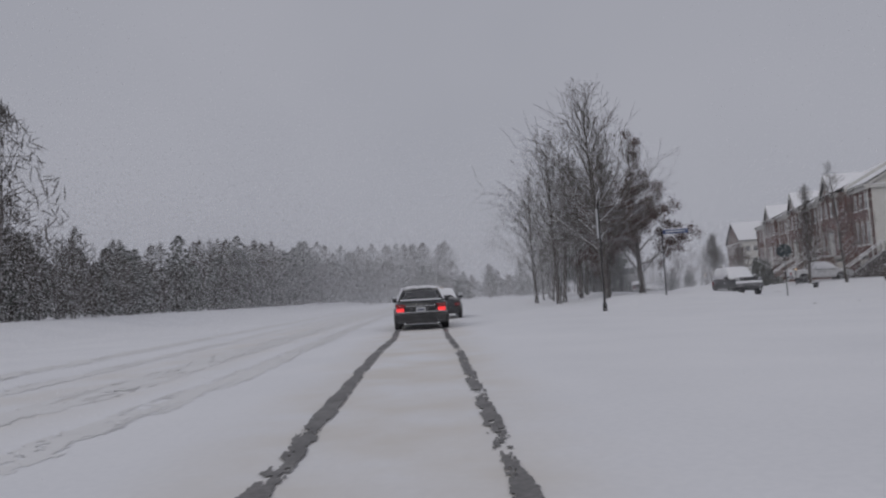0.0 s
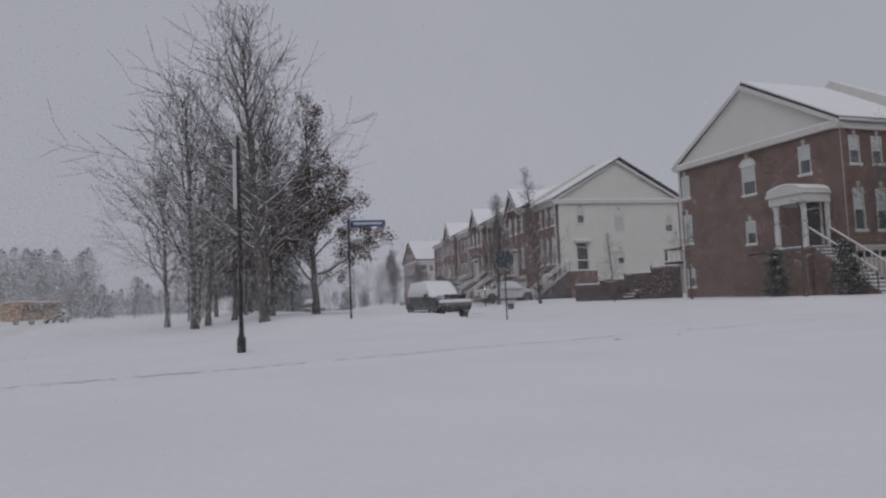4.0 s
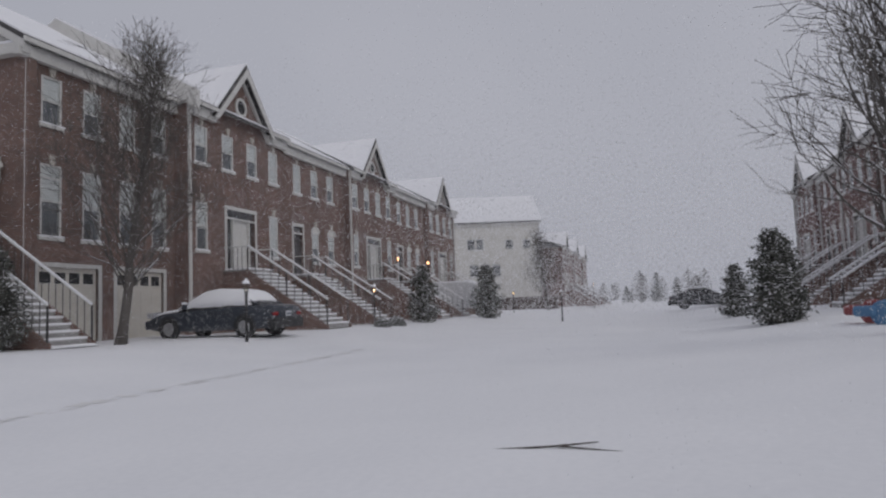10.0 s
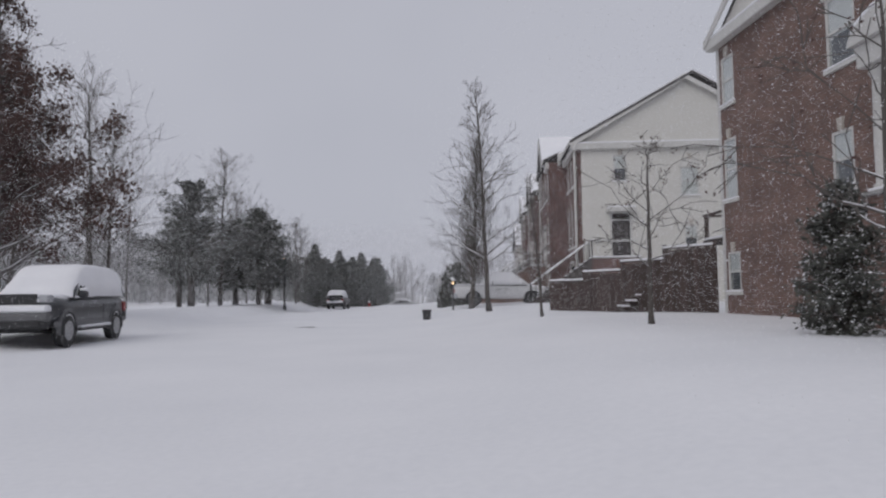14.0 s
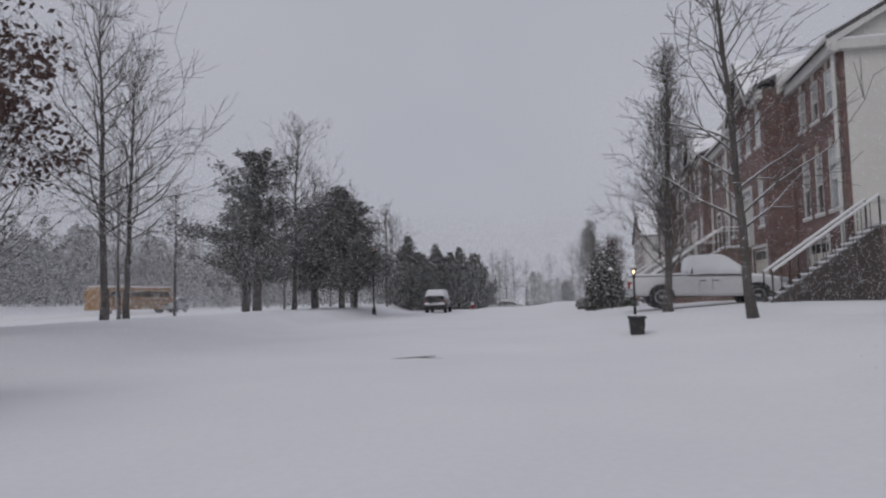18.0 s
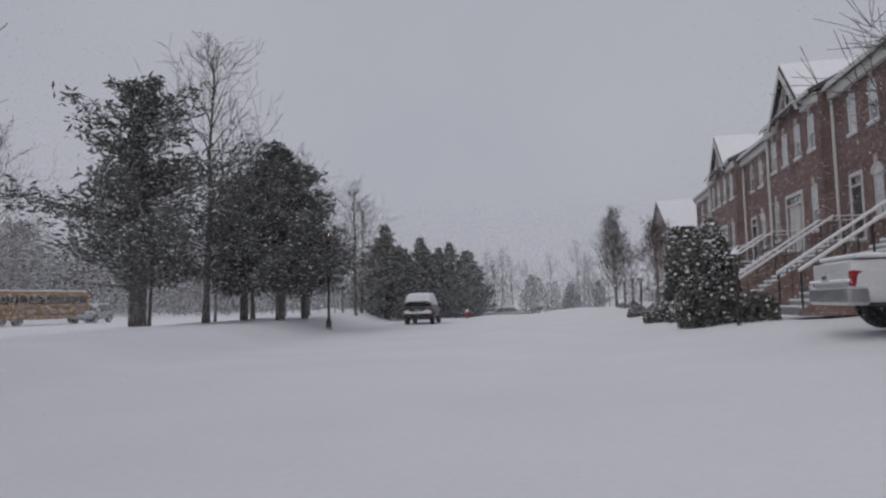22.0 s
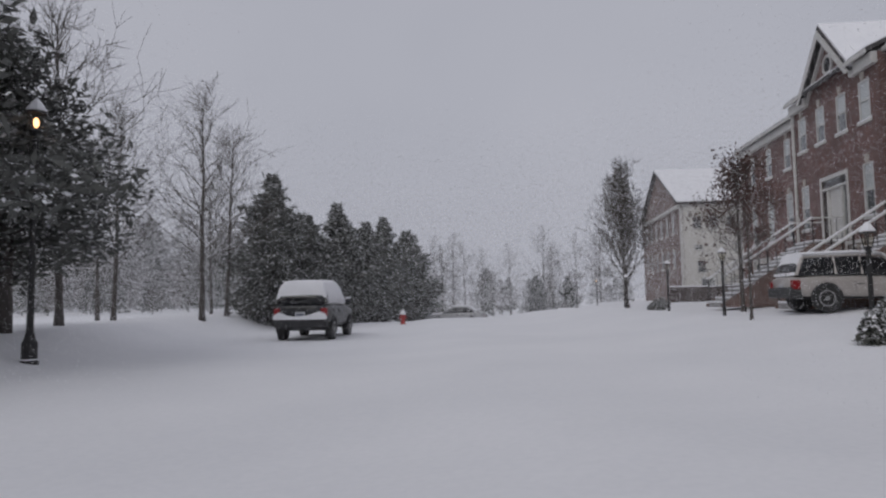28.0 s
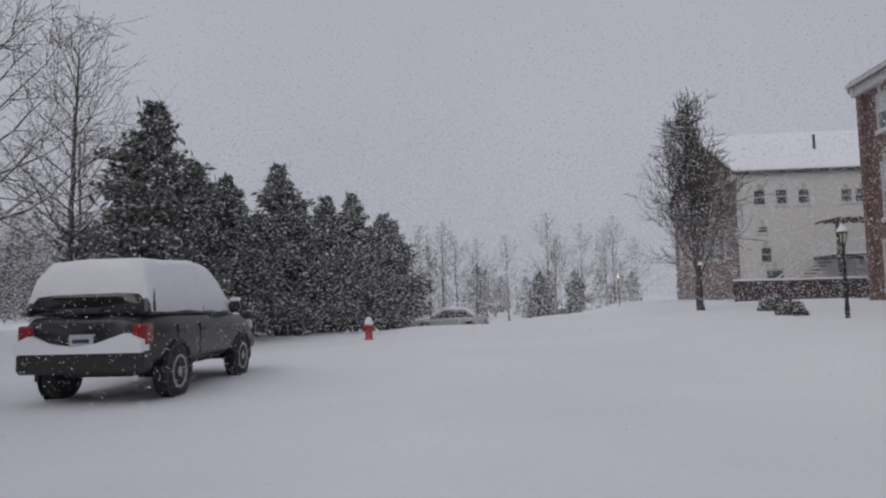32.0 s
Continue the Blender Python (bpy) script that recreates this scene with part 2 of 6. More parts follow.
def prism(bm, outline, y0, y1, axis="y"):
    """Extrude an outline of (x, z) from y0 to y1 (or of (y, z) along x)."""
    put = (lambda a, c, d: (a, d, c)) if axis == "y" else (lambda a, c, d: (d, a, c))
    p, q = ([bm.verts.new(put(a, c, d)) for a, c in outline] for d in (y0, y1))
    bm.faces.new(p), bm.faces.new(q[::-1])
    for k in range(len(p)):
        bm.faces.new((p[k], q[k], q[(k + 1) % len(p)], p[(k + 1) % len(p)]))
    bmesh.ops.recalc_face_normals(bm, faces=bm.faces[:])
    return bm


def thing(name, m, label, category, group="", kind=""):
    e = new(name)
    e.matrix_basis = m
    e.empty_display_size = 0.3
    return tagged(e, label, category, group, kind)


# ---- ground ----
UA, UB = Vector((0.988, -0.156, 0)), Vector((0.2554, 0.9668, 0))
CA, CB = Vector((38.6, 36.0, 0)), Vector((42.36, 63.8, 0))
OD = Vector((81.4, -0.8, 0))
BASE = 0.45


def smooth01(v):
    v = min(1.0, max(0.0, v))
    return v * v * (3 - 2 * v)


def ground_z(x, y):
    """Height of the snow: flat roads, banks and yards that rise to the houses."""
    da = (x - CA.x) * -0.156 + (y - CA.y) * -0.988          # out from row A
    sa = (x - CA.x) * 0.988 + (y - CA.y) * -0.156
    db = (x - CB.x) * -0.9668 + (y - CB.y) * 0.2554          # out from row B
    sb = (x - CB.x) * 0.2554 + (y - CB.y) * 0.9668
    dd = (x - OD.x) * 0.156 + (y - OD.y) * 0.988             # out from row D
    z = 0.0
    if sa > -14:
        z = max(z, BASE * smooth01((11.0 - da) / 7.0) * smooth01((sa + 11) / 5))
    if sb > -12:
        z = max(z, 0.65 * smooth01((12.0 - db) / 10.0) * smooth01((sb + 12) / 6))
    if x > 22:
        z = max(z, BASE * smooth01((13.0 - dd) / 6.0) * smooth01((x - 22) / 6))
    xm = 14.0 + (y - 30) * 0.135
    z = max(z, 0.45 * smooth01((6.5 - (xm - x) * 0.9) / 4.5 if x < xm else (5.4 - (x - xm)) / 3.0 if y < 62 else (3.7 - (x - xm)) / 2.6) * smooth01((y - 36) / 6))
    z = max(z, 0.9 * smooth01((-16 - x) / 7))
    xc = 26.8 + (y - 38) * 0.119
    z -= 0.2 * smooth01((y - 62) / 25) * smooth01((xc + 1 - x) / 2.5) * smooth01((x - xm - 1.2) / 1.8) * smooth01((y - 40) / 5)
    fall = smooth01((y - 110) / 70) * max(smooth01((54.0 + (y - 126) * 0.268 - x) / 5), smooth01((y - 146) / 10)) * smooth01((x - 27) / 5)
    z -= 2.4 * fall
    z += 0.05 * (noise.noise((x * 0.23, y * 0.23, 1.7)) + 0.5 * noise.noise((x * 0.7, y * 0.7, 4.1))) * (1.0 if z > 0.05 else 0.35)
    return z


def axis_steps(a, b, fine, far):
    inner = list(np.arange(a, b + 0.01, fine))
    outer, step = [], fine * 2
    x = b
    while x < far:
        x += step
        outer.append(x)
        step *= 1.35
    lower, step, x = [], fine * 2, a
    while x > -far:
        x -= step
        lower.append(x)
        step *= 1.35
    return lower[::-1] + inner + outer


def road_snow():
    """Fresh snow, tinged sandy brown in wavering bands where the main road's lanes are driven."""
    m = mat("ground_snow", (0.86, 0.86, 0.88), (0.78, 0.785, 0.81), 0.75, scale=0.35, fine=14, bump=0.35, spec=0.25)
    n, l = m.node_tree.nodes, m.node_tree.links
    b = n["Principled BSDF"]
    base = b.inputs["Base Color"].links[0].from_socket
    tc, sep, wob = n.new("ShaderNodeTexCoord"), n.new("ShaderNodeSeparateXYZ"), n.new("ShaderNodeTexNoise")
    wob.inputs["Scale"].default_value, wob.inputs["Detail"].default_value = 0.7, 6
    l.new(tc.outputs["Object"], sep.inputs[0]), l.new(tc.outputs["Object"], wob.inputs["Vector"])
    total = None
    for centre, half, strength in ((-0.4, 1.9, 0.85), (-5.0, 1.6, 0.55)):
        off, ab, fade, mul = n.new("ShaderNodeMath"), n.new("ShaderNodeMath"), n.new("ShaderNodeMapRange"), n.new("ShaderNodeMath")
        off.operation, off.inputs[1].default_value = "SUBTRACT", centre
        ab.operation, mul.operation, mul.inputs[1].default_value = "ABSOLUTE", "MULTIPLY", strength
        fade.interpolation_type = "SMOOTHSTEP"
        fade.inputs[1].default_value, fade.inputs[2].default_value, fade.inputs[3].default_value, fade.inputs[4].default_value = half * 0.35, half, 1.0, 0.0
        l.new(sep.outputs[0], off.inputs[0]), l.new(off.outputs[0], ab.inputs[0]), l.new(ab.outputs[0], fade.inputs[0]), l.new(fade.outputs[0], mul.inputs[0])
        if total is None:
            total = mul
        else:
            add = n.new("ShaderNodeMath")
            l.new(total.outputs[0], add.inputs[0]), l.new(mul.outputs[0], add.inputs[1])
            total = add
    pat, mask, mix = n.new("ShaderNodeMapRange"), n.new("ShaderNodeMath"), n.new("ShaderNodeMix")
    pat.inputs[1].default_value, pat.inputs[2].default_value = 0.3, 0.62
    mask.operation = "MULTIPLY"
    l.new(wob.outputs[0], pat.inputs[0]), l.new(pat.outputs[0], mask.inputs[0]), l.new(total.outputs[0], mask.inputs[1])
    mix.data_type = "RGBA"
    mix.inputs[7].default_value = (0.70, 0.665, 0.62, 1)
    l.new(mask.outputs[0], mix.inputs[0]), l.new(base, mix.inputs[6]), l.new(mix.outputs[2], b.inputs["Base Color"])
    return m


gx, gy = axis_steps(-32, 92, 0.8, 1600), axis_steps(-6, 150, 0.8, 1600)
gv = [(x, y, ground_z(x, y)) for y in gy for x in gx]
nx = len(gx)
gf = [(j * nx + i, j * nx + i + 1, (j + 1) * nx + i + 1, (j + 1) * nx + i) for j in range(len(gy) - 1) for i in range(nx - 1)]
ground = tagged(link("ground", raw(gv, gf, road_snow(), True)), "snow-covered ground, roads and yards under fresh white snow", "ground", kind="structure")


# ---- town houses ----
def wall_mesh(width, height, holes, material, top=(), thick=0.28):
    """A wall in the plane y = 0 (outside towards -y) with openings cut through it; top: extra outline points above the height."""
    xs = sorted({0.0, width, *[v for h in holes for v in h[:2]]})
    zs = sorted({0.0, height, *[v for h in holes for v in h[2:4]]})
    vs, fs = [], []

    def quad(*p):
        k = len(vs)
        vs.extend(p)
        fs.append(tuple(range(k, k + len(p))))
    for x0, x1 in zip(xs, xs[1:]):
        for z0, z1 in zip(zs, zs[1:]):
            cx, cz = (x0 + x1) / 2, (z0 + z1) / 2
            if any(h[0] < cx < h[1] and h[2] < cz < h[3] for h in holes):
                continue
            quad((x0, 0, z0), (x1, 0, z0), (x1, 0, z1), (x0, 0, z1))
            quad((x1, thick, z0), (x0, thick, z0), (x0, thick, z1), (x1, thick, z1))
    for x0, x1, z0, z1 in [h[:4] for h in holes]:
        quad((x0, 0, z0), (x0, thick, z0), (x0, thick, z1), (x0, 0, z1))
        quad((x1, thick, z0), (x1, 0, z0), (x1, 0, z1), (x1, thick, z1))
        quad((x0, 0, z0), (x1, 0, z0), (x1, thick, z0), (x0, thick, z0))
        quad((x0, thick, z1), (x1, thick, z1), (x1, 0, z1), (x0, 0, z1))
    if top:
        quad(*[(x, 0, z) for x, z in top])
        quad(*[(x, thick, z) for x, z in reversed(top)])
    for x in (0, width):
        quad((x, 0, 0), (x, thick, 0), (x, thick, height), (x, 0, height))
    return raw(vs, fs, material)


WINDOW_PARTS = {}


def window_parts(w, h, arch, blind, lintel):
    """Meshes of one sash window, its lower edge on z = 0 in the wall's plane."""
    key = (round(w, 2), round(h, 2), arch, round(blind, 2), lintel)
    if key in WINDOW_PARTS:
        return WINDOW_PARTS[key]
    f = bmesh.new()
    t = 0.07
    box(f, 0, t, 0.005, 0.10, 0, h), box(f, w - t, w, 0.005, 0.10, 0, h), box(f, t, w - t, 0.005, 0.10, 0, t), box(f, t, w - t, 0.005, 0.10, h - t, h)
    box(f, t, w - t, 0.01, 0.05, h * 0.48, h * 0.48 + 0.06)
    if h > 1.9:
        box(f, t, w - t, 0.01, 0.05, h * 0.8, h * 0.8 + 0.05)
    g = box(bmesh.new(), t, w - t, 0.030, 0.034, t, h - t)
    b = box(bmesh.new(), t, w - t, 0.052, 0.060, h * (1 - blind), h - t)
    cu = box(bmesh.new(), t * 0.5, w - t * 0.5, 0.105, 0.115, t * 0.5, h - t * 0.5)
    s = box(bmesh.new(), -0.08, w + 0.08, -0.07, 0.05, -0.1, 0.0, 0.01)
    sn = box(bmesh.new(), -0.08, w + 0.08, -0.08, 0.04, 0.002, 0.05, 0.015)
    li = bmesh.new()
    fan = key_st = None
    if lintel == "arch":
        arc = [math.pi * k / 10 for k in range(11)]
        prism(li, [(w / 2 + (w / 2 + 0.09) * math.cos(q), h + (w / 2 + 0.09) * math.sin(q) * 0.8) for q in arc] + [(w / 2 + (w / 2 - 0.05) * math.cos(q), h + (w / 2 - 0.05) * math.sin(q) * 0.8) for q in arc[::-1]], -0.06, 0.06)
        fan = prism(bmesh.new(), [(w / 2 + (w / 2 - 0.06) * math.cos(q), h + 0.8 * (w / 2 - 0.06) * math.sin(q)) for q in arc], -0.02, 0.03)
        key_st = prism(bmesh.new(), [(w / 2 - 0.07, h + w * 0.4), (w / 2 + 0.07, h + w * 0.4), (w / 2 + 0.11, h + w * 0.4 + 0.32), (w / 2 - 0.11, h + w * 0.4 + 0.32)], -0.09, 0.03)
    else:
        prism(li, [(w / 2 - 0.07, h), (w / 2 + 0.07, h), (w / 2 + 0.12, h + 0.3), (w / 2 - 0.12, h + 0.3)], -0.06, 0.03)
    made = []
    for name, bm, m in (("frame", f, TRIM), ("pane", g, GLASS), ("blind", b, BLIND), ("curtain", cu, CURTAIN), ("sill", s, TRIM), ("sill_snow", sn, SNOW_CAP), ("lintel", li, LINTEL if lintel != "arch" else TRIM), ("fanlight", fan, BLIND), ("keystone", key_st, LINTEL)):
        if bm is None:
            continue
        me = bpy.data.meshes.new(name)
        bm.normal_update()
        bm.to_mesh(me), bm.free()
        me.materials.append(m)
        made.append((name, me))
    WINDOW_PARTS[key] = made
    return made


def add_window(house, m, x, z, w, h, arch=False, blind=None, lintel="key", snow=True):
    blind = random.choice((0.5, 0.5, 0.55, 0.5, 0.95)) if blind is None else blind
    parts = window_parts(w, h, arch, blind, lintel)
    win = link("window", parts[0][1], house, m=m @ pose(x, 0, z))
    for name, me in parts[1:]:
        if name == "sill_snow" and not snow:
            continue
        o = link(name, me, win)
        if name == "pane":
            o.visible_shadow = False
    return win


def add_garage(house, m, x, w=2.3, h=2.35):
    bm = box(bmesh.new(), 0, w, 0.10, 0.16, 0, h)
    g = part("garage_door", bm, GARAGE, house)
    g.matrix_basis = m @ pose(x, 0, 0)
    first = boxp("panel", 0, (w - 0.12) / 4 - 0.12, 0.075, 0.0985, 0, 0.45, GARAGE, g, bevel=0.012)
    first.location = (0.12, 0, 0.1)
    for k in range(1, 12):
        link("panel", first.data, g, m=pose(0.12 + k % 4 * (w - 0.12) / 4, 0, 0.1 + k // 4 * 0.57))
    for c in range(4):
        x0 = 0.14 + c * (w - 0.12) / 4
        boxp("pane", x0, x0 + (w - 0.12) / 4 - 0.16, 0.085, 0.104, 1.86, 2.2, DARK, g, "dark garage door pane")
    f = bmesh.new()
    box(f, -0.14, 0, -0.02, 0.1, 0, h + 0.14), box(f, w, w + 0.14, -0.02, 0.1, 0, h + 0.14), box(f, 0, w, -0.02, 0.1, h, h + 0.14)
    part("door_trim", f, TRIM, g)


def add_door(house, m, x, z, w=1.0, h=2.1, wide=False):
    bm = box(bmesh.new(), 0, w, 0.10, 0.15, 0, h)
    for c in range(2):
        for z0, z1 in ((0.15, 0.9), (1.05, h - 0.15)):
            box(bm, 0.1 + c * w / 2, w / 2 - 0.06 + c * w / 2, 0.085, 0.101, z0, z1, 0.01)
    d = part("door", bm, TRIM if wide else DOOR, house, "white double door" if wide else "dark panel door")
    d.matrix_basis = m @ pose(x, 0, z)
    f = bmesh.new()
    side = 0.5 if wide else 0.0
    box(f, -0.12 - side, -side, -0.04, 0.12, 0, h + 0.55), box(f, w + side, w + side + 0.12, -0.04, 0.12, 0, h + 0.55), box(f, -side, w + side, -0.04, 0.12, h + 0.4, h + 0.55), box(f, -side, w + side, -0.03, 0.12, h, h + 0.07)
    if wide:
        box(f, -0.06, 0, -0.03, 0.12, 0, h), box(f, w, w + 0.06, -0.03, 0.12, 0, h)
    part("door_trim", f, TRIM, d)
    boxp("transom_pane", -side, w + side, 0.06, 0.07, h + 0.07, h + 0.4, GLASS, d).visible_shadow = False
    if wide:
        for x0, x1 in ((-side, -0.06), (w + 0.06, w + side)):
            boxp("side_pane", x0, x1, 0.06, 0.07, 0.05, h, GLASS, d).visible_shadow = False
    part("door_knob", rod(bmesh.new(), (w - 0.1, 0.02, 1.0), (w - 0.1, 0.1, 1.0), 0.035), RAIL, d)


def rod_mesh(r, h):
    bm, me = rod(bmesh.new(), (0, 0, 0), (0, 0, h), r, seg=5), bpy.data.meshes.new("rod")
    bm.to_mesh(me), bm.free()
    me.materials.append(IRON)
    return me


THIN, THICK = rod_mesh(0.012, 1.0), rod_mesh(0.03, 1.02)


def add_stairs(house, m, x, w, top, run=0.27, land=1.15, sides=True):
    """A straight stair down from a landing in front of the wall, with snow on each tread and sloping rails."""
    n = max(3, round((top - 0.0) / 0.18))
    rise = top / n
    st = part("landing", box(bmesh.new(), x, x + w, -land, -0.004, 0, top - 0.06), BRICK, house, "brick stair landing")
    st.matrix_basis = m
    boxp("landing_slab", x - 0.06, x + w + 0.06, -land - 0.06, -0.006, top - 0.058, top, CONCRETE, st)
    boxp("landing_snow", x + 0.02, x + w - 0.02, -land, -0.05, top + 0.002, top + 0.09, SNOW_CAP, st, bevel=0.03)
    tread, snow = box(bmesh.new(), 0, w, -run - 0.03, 0.0, -rise, 0), box(bmesh.new(), 0.01, w - 0.01, -run - 0.045, -0.01, 0.002, 0.07, 0.02)
    mt, ms = bpy.data.meshes.new("step"), bpy.data.meshes.new("step_snow")
    tread.to_mesh(mt), snow.to_mesh(ms), tread.free(), snow.free()
    mt.materials.append(CONCRETE), ms.materials.append(SNOW_CAP)
    for k in range(1, n):
        s = link("step", mt, st, m=pose(x, -land - (k - 1) * run - 0.002, top - k * rise))
        link("step_snow", ms, s)
    y_end = -land - (n - 1) * run
    for xs in (x - 0.1, x + w):
        part("stringer", prism(bmesh.new(), [(-land, 0), (-land, top), (y_end - 0.1, rise * 0.6), (y_end - 0.1, 0)], xs, xs + 0.1, "x"), BRICK, st)
    for xs in (x + 0.02, x + w - 0.02):
        r = bmesh.new()
        rod(r, (xs, -land, top + 0.95), (xs, y_end - 0.05, rise + 0.95), 0.03, seg=6)
        rod(r, (xs, -0.02, top + 0.95), (xs, -land, top + 0.95), 0.03, seg=6)
        rail = part("handrail", r, RAIL, st, "white handrail with snow on it")
        sn = bmesh.new()
        rod(sn, (xs, -land, top + 0.99), (xs, y_end - 0.05, rise + 0.99), 0.035, seg=6)
        part("rail_snow", sn, SNOW_CAP, rail)
        cnt = 11
        for k in range(cnt):
            f = k / (cnt - 1)
            link("baluster" if k % 5 else "newel_post", THIN if k % 5 else THICK, rail, m=pose(xs, -land + f * (y_end + land), top + f * (rise - top) - 0.05))
        for k in range(1, 5):
            link("baluster", THIN, rail, m=pose(xs, -0.05 - k * (land - 0.1) / 5, top - 0.05))
    return st


EAVE, RIDGE, DEPTH = 8.95, 12.72, 12.1      # above the ground floor


def town_house(M, s0, w, off, kind, brick, label, end="", stairs=True, siding=None, peak=2.35, inset=0.0):
    """One unit of a row. M: the row's frame (x along the front, outside towards -y). kind: gable, plain or end."""
    house = thing("town_house", M @ pose(s0, -off, 0), label, "house", "row of town houses")
    I = Matrix.Identity(4)
    W = siding or brick
    holes, wins, doors, garages = [], [], [], []
    up_z, up_h, lo_z = 6.72, 1.52, 3.25
    if kind == "gable":
        for x in (0.45, 2.2, 4.0, 5.75):
            wins.append((x, up_z, 0.8, up_h, "key"))
        wins += [(0.5, lo_z, 0.72, 1.95, "key"), (5.75, lo_z, 0.75, 1.95, "key")]
        doors.append((2.95, 2.55, 1.1, 2.15, True))
        garages.append(4.3)
        holes.append((2.45, 4.55, 2.55, 5.25))
        stair = (2.2, 1.9)
    elif kind == "plain":
        c = (w - 0.76) / 2
        for x in (c - 1.85, c, c + 1.85):
            wins.append((x, up_z, 0.76, up_h, "key"))
        wins += [(c, lo_z, 0.76, 1.6, "arch"), (c + 1.85, lo_z, 0.76, 1.6, "arch")]
        doors.append((c - 1.95, 2.55, 0.96, 2.1, False))
        holes.append((c - 1.95, c - 0.99, 2.55, 5.1))
        garages.append(3.9)
        stair = (c - 2.2, 1.5)
    else:
        n = 4 if w > 5.5 else 3
        for k in range(n):
            x = 1.05 + k * (w - 1.05 - 1.2) / (n - 1)
            wins += [(x, up_z, 0.76, up_h, "key"), (x, lo_z, 0.78, 2.25, "")]
        garages += [1.0, 4.1] if w > 6.5 else [1.2]
        stair = None
    for x, z, ww, hh, _ in wins:
        holes.append((x, x + ww, z, z + hh))
    for x in garages:
        holes.append((x, x + 2.3, 0.0, 2.35))
    top = ()
    if kind == "gable":
        cx = w / 2
        top = [(cx - 2.05, EAVE), (cx + 2.05, EAVE), (cx, EAVE + peak)]
    if inset:
        link("wall_front", wall_mesh(w - inset, EAVE, [(a - inset, b - inset, c, d) for a, b, c, d in holes], W), house, m=pose(inset, 0, 0))
    else:
        link("wall_front", wall_mesh(w, EAVE, holes, W, top), house)
    for x, z, ww, hh, li in wins:
        add_window(house, I, x, z, ww, hh, lintel=li)
    for d in doors:
        add_door(house, I, *d)
    for x in garages:
        add_garage(house, I, x)
    if stair and stairs:
        add_stairs(house, I, stair[0], stair[1], 2.5)
    # side and back walls
    dp = DEPTH + off
    for x, nm in ((0.0, "wall_side"), (w - 0.2, "wall_side")):
        if (x == 0.0 and end == "a") or (x > 0 and end == "b"):
            continue
        boxp(nm, x + 0.004, x + 0.196, 0.29, dp, 0, EAVE - 0.02, W, house)
    boxp("wall_back", 0, w, dp, dp + 0.2, 0, EAVE, SIDING_G, house)
    boxp("floor_slab", 0.2, w - 0.2, 0.3, dp - 0.05, 2.42, 2.5, DARK, house)
    # roof: two slopes with a snow blanket
    mid, oh, th = dp / 2 + off / 2, 0.35, 0.16
    x0, x1 = (inset - oh if end == "a" else 0.0), (w + oh if end == "b" else w)
    sl = (RIDGE - EAVE) / (mid + oh)
    roof = part("roof", prism(bmesh.new(), [(-oh, EAVE), (mid, RIDGE), (dp + oh, EAVE), (dp + oh, EAVE + th), (mid, RIDGE + th), (-oh, EAVE + th)], x0, x1, "x"), SHINGLE, house)
    part("roof_snow", prism(bmesh.new(), [(-oh + 0.06, EAVE + th + 0.005), (mid, RIDGE + th + 0.005), (dp + oh - 0.06, EAVE + th + 0.005), (dp + oh - 0.06, EAVE + th + 0.09), (mid, RIDGE + th + 0.13), (-oh + 0.06, EAVE + th + 0.09)], x0 + 0.03, x1 - 0.03, "x"), SNOW_CAP, roof, "blanket of snow on the roof")
    # cornice and gutter
    segs = [(x0, x1)] if kind != "gable" else [(x0, w / 2 - 1.95), (w / 2 + 1.95, x1)]
    for a, b in segs:
        part("cornice", box(bmesh.new(), a, b, -0.22, -0.003, EAVE - 0.42, EAVE - 0.003, 0.02), TRIM, house)
        part("gutter", box(bmesh.new(), a, b, -oh - 0.08, -oh, EAVE - 0.06, EAVE + 0.1, 0.02), TRIM, house)
    part("downpipe", rod(bmesh.new(), (inset + 0.06 if end != "b" else w - 0.06, -0.07, 0.1), (inset + 0.06 if end != "b" else w - 0.06, -0.07, EAVE - 0.1), 0.07), TRIM, house)
    if kind == "gable":
        cx, ap = w / 2, EAVE + peak
        rr = bmesh.new()
        back = (ap - EAVE) / sl
        for sg in (-1, 1):
            a = [Vector((cx + sg * 2.3, -0.35, EAVE - 0.25)), Vector((cx, -0.35, ap + 0.14))]
            b = [Vector((cx + sg * 2.3, back, EAVE - 0.25)), Vector((cx, back, ap + 0.14))]
            up = Vector((0, 0, 0.14))
            p = [a[0], a[1], a[1] + up, a[0] + up, b[0], b[1], b[1] + up, b[0] + up]
            v = [rr.verts.new(q) for q in p]
            for f in ((0, 1, 2, 3), (7, 6, 5, 4), (0, 4, 5, 1), (1, 5, 6, 2), (2, 6, 7, 3), (3, 7, 4, 0)):
                rr.faces.new([v[k] for k in f])
        bmesh.ops.recalc_face_normals(rr, faces=rr.faces[:])
        gr = part("gable_roof", rr, SHINGLE, house)
        rk, sn = bmesh.new(), bmesh.new()
        for sg in (-1, 1):
            prism(rk, [(cx + sg * 2.32, EAVE - 0.3), (cx, ap + 0.1), (cx, ap - 0.26), (cx + sg * 2.06, EAVE - 0.3)], -0.40, -0.36)
            prism(rk, [(cx + sg * 2.1, EAVE - 0.3), (cx, ap - 0.2), (cx, ap - 0.4), (cx + sg * 1.98, EAVE - 0.3)], -0.12, -0.004)
            prism(sn, [(cx + sg * 2.3, EAVE - 0.08), (cx, ap + 0.3), (cx, ap + 0.38), (cx + sg * 2.34, EAVE)], -0.33, back - 0.1)
        part("rake_trim", rk, TRIM, gr)
        part("gable_snow", sn, SNOW_CAP, gr)
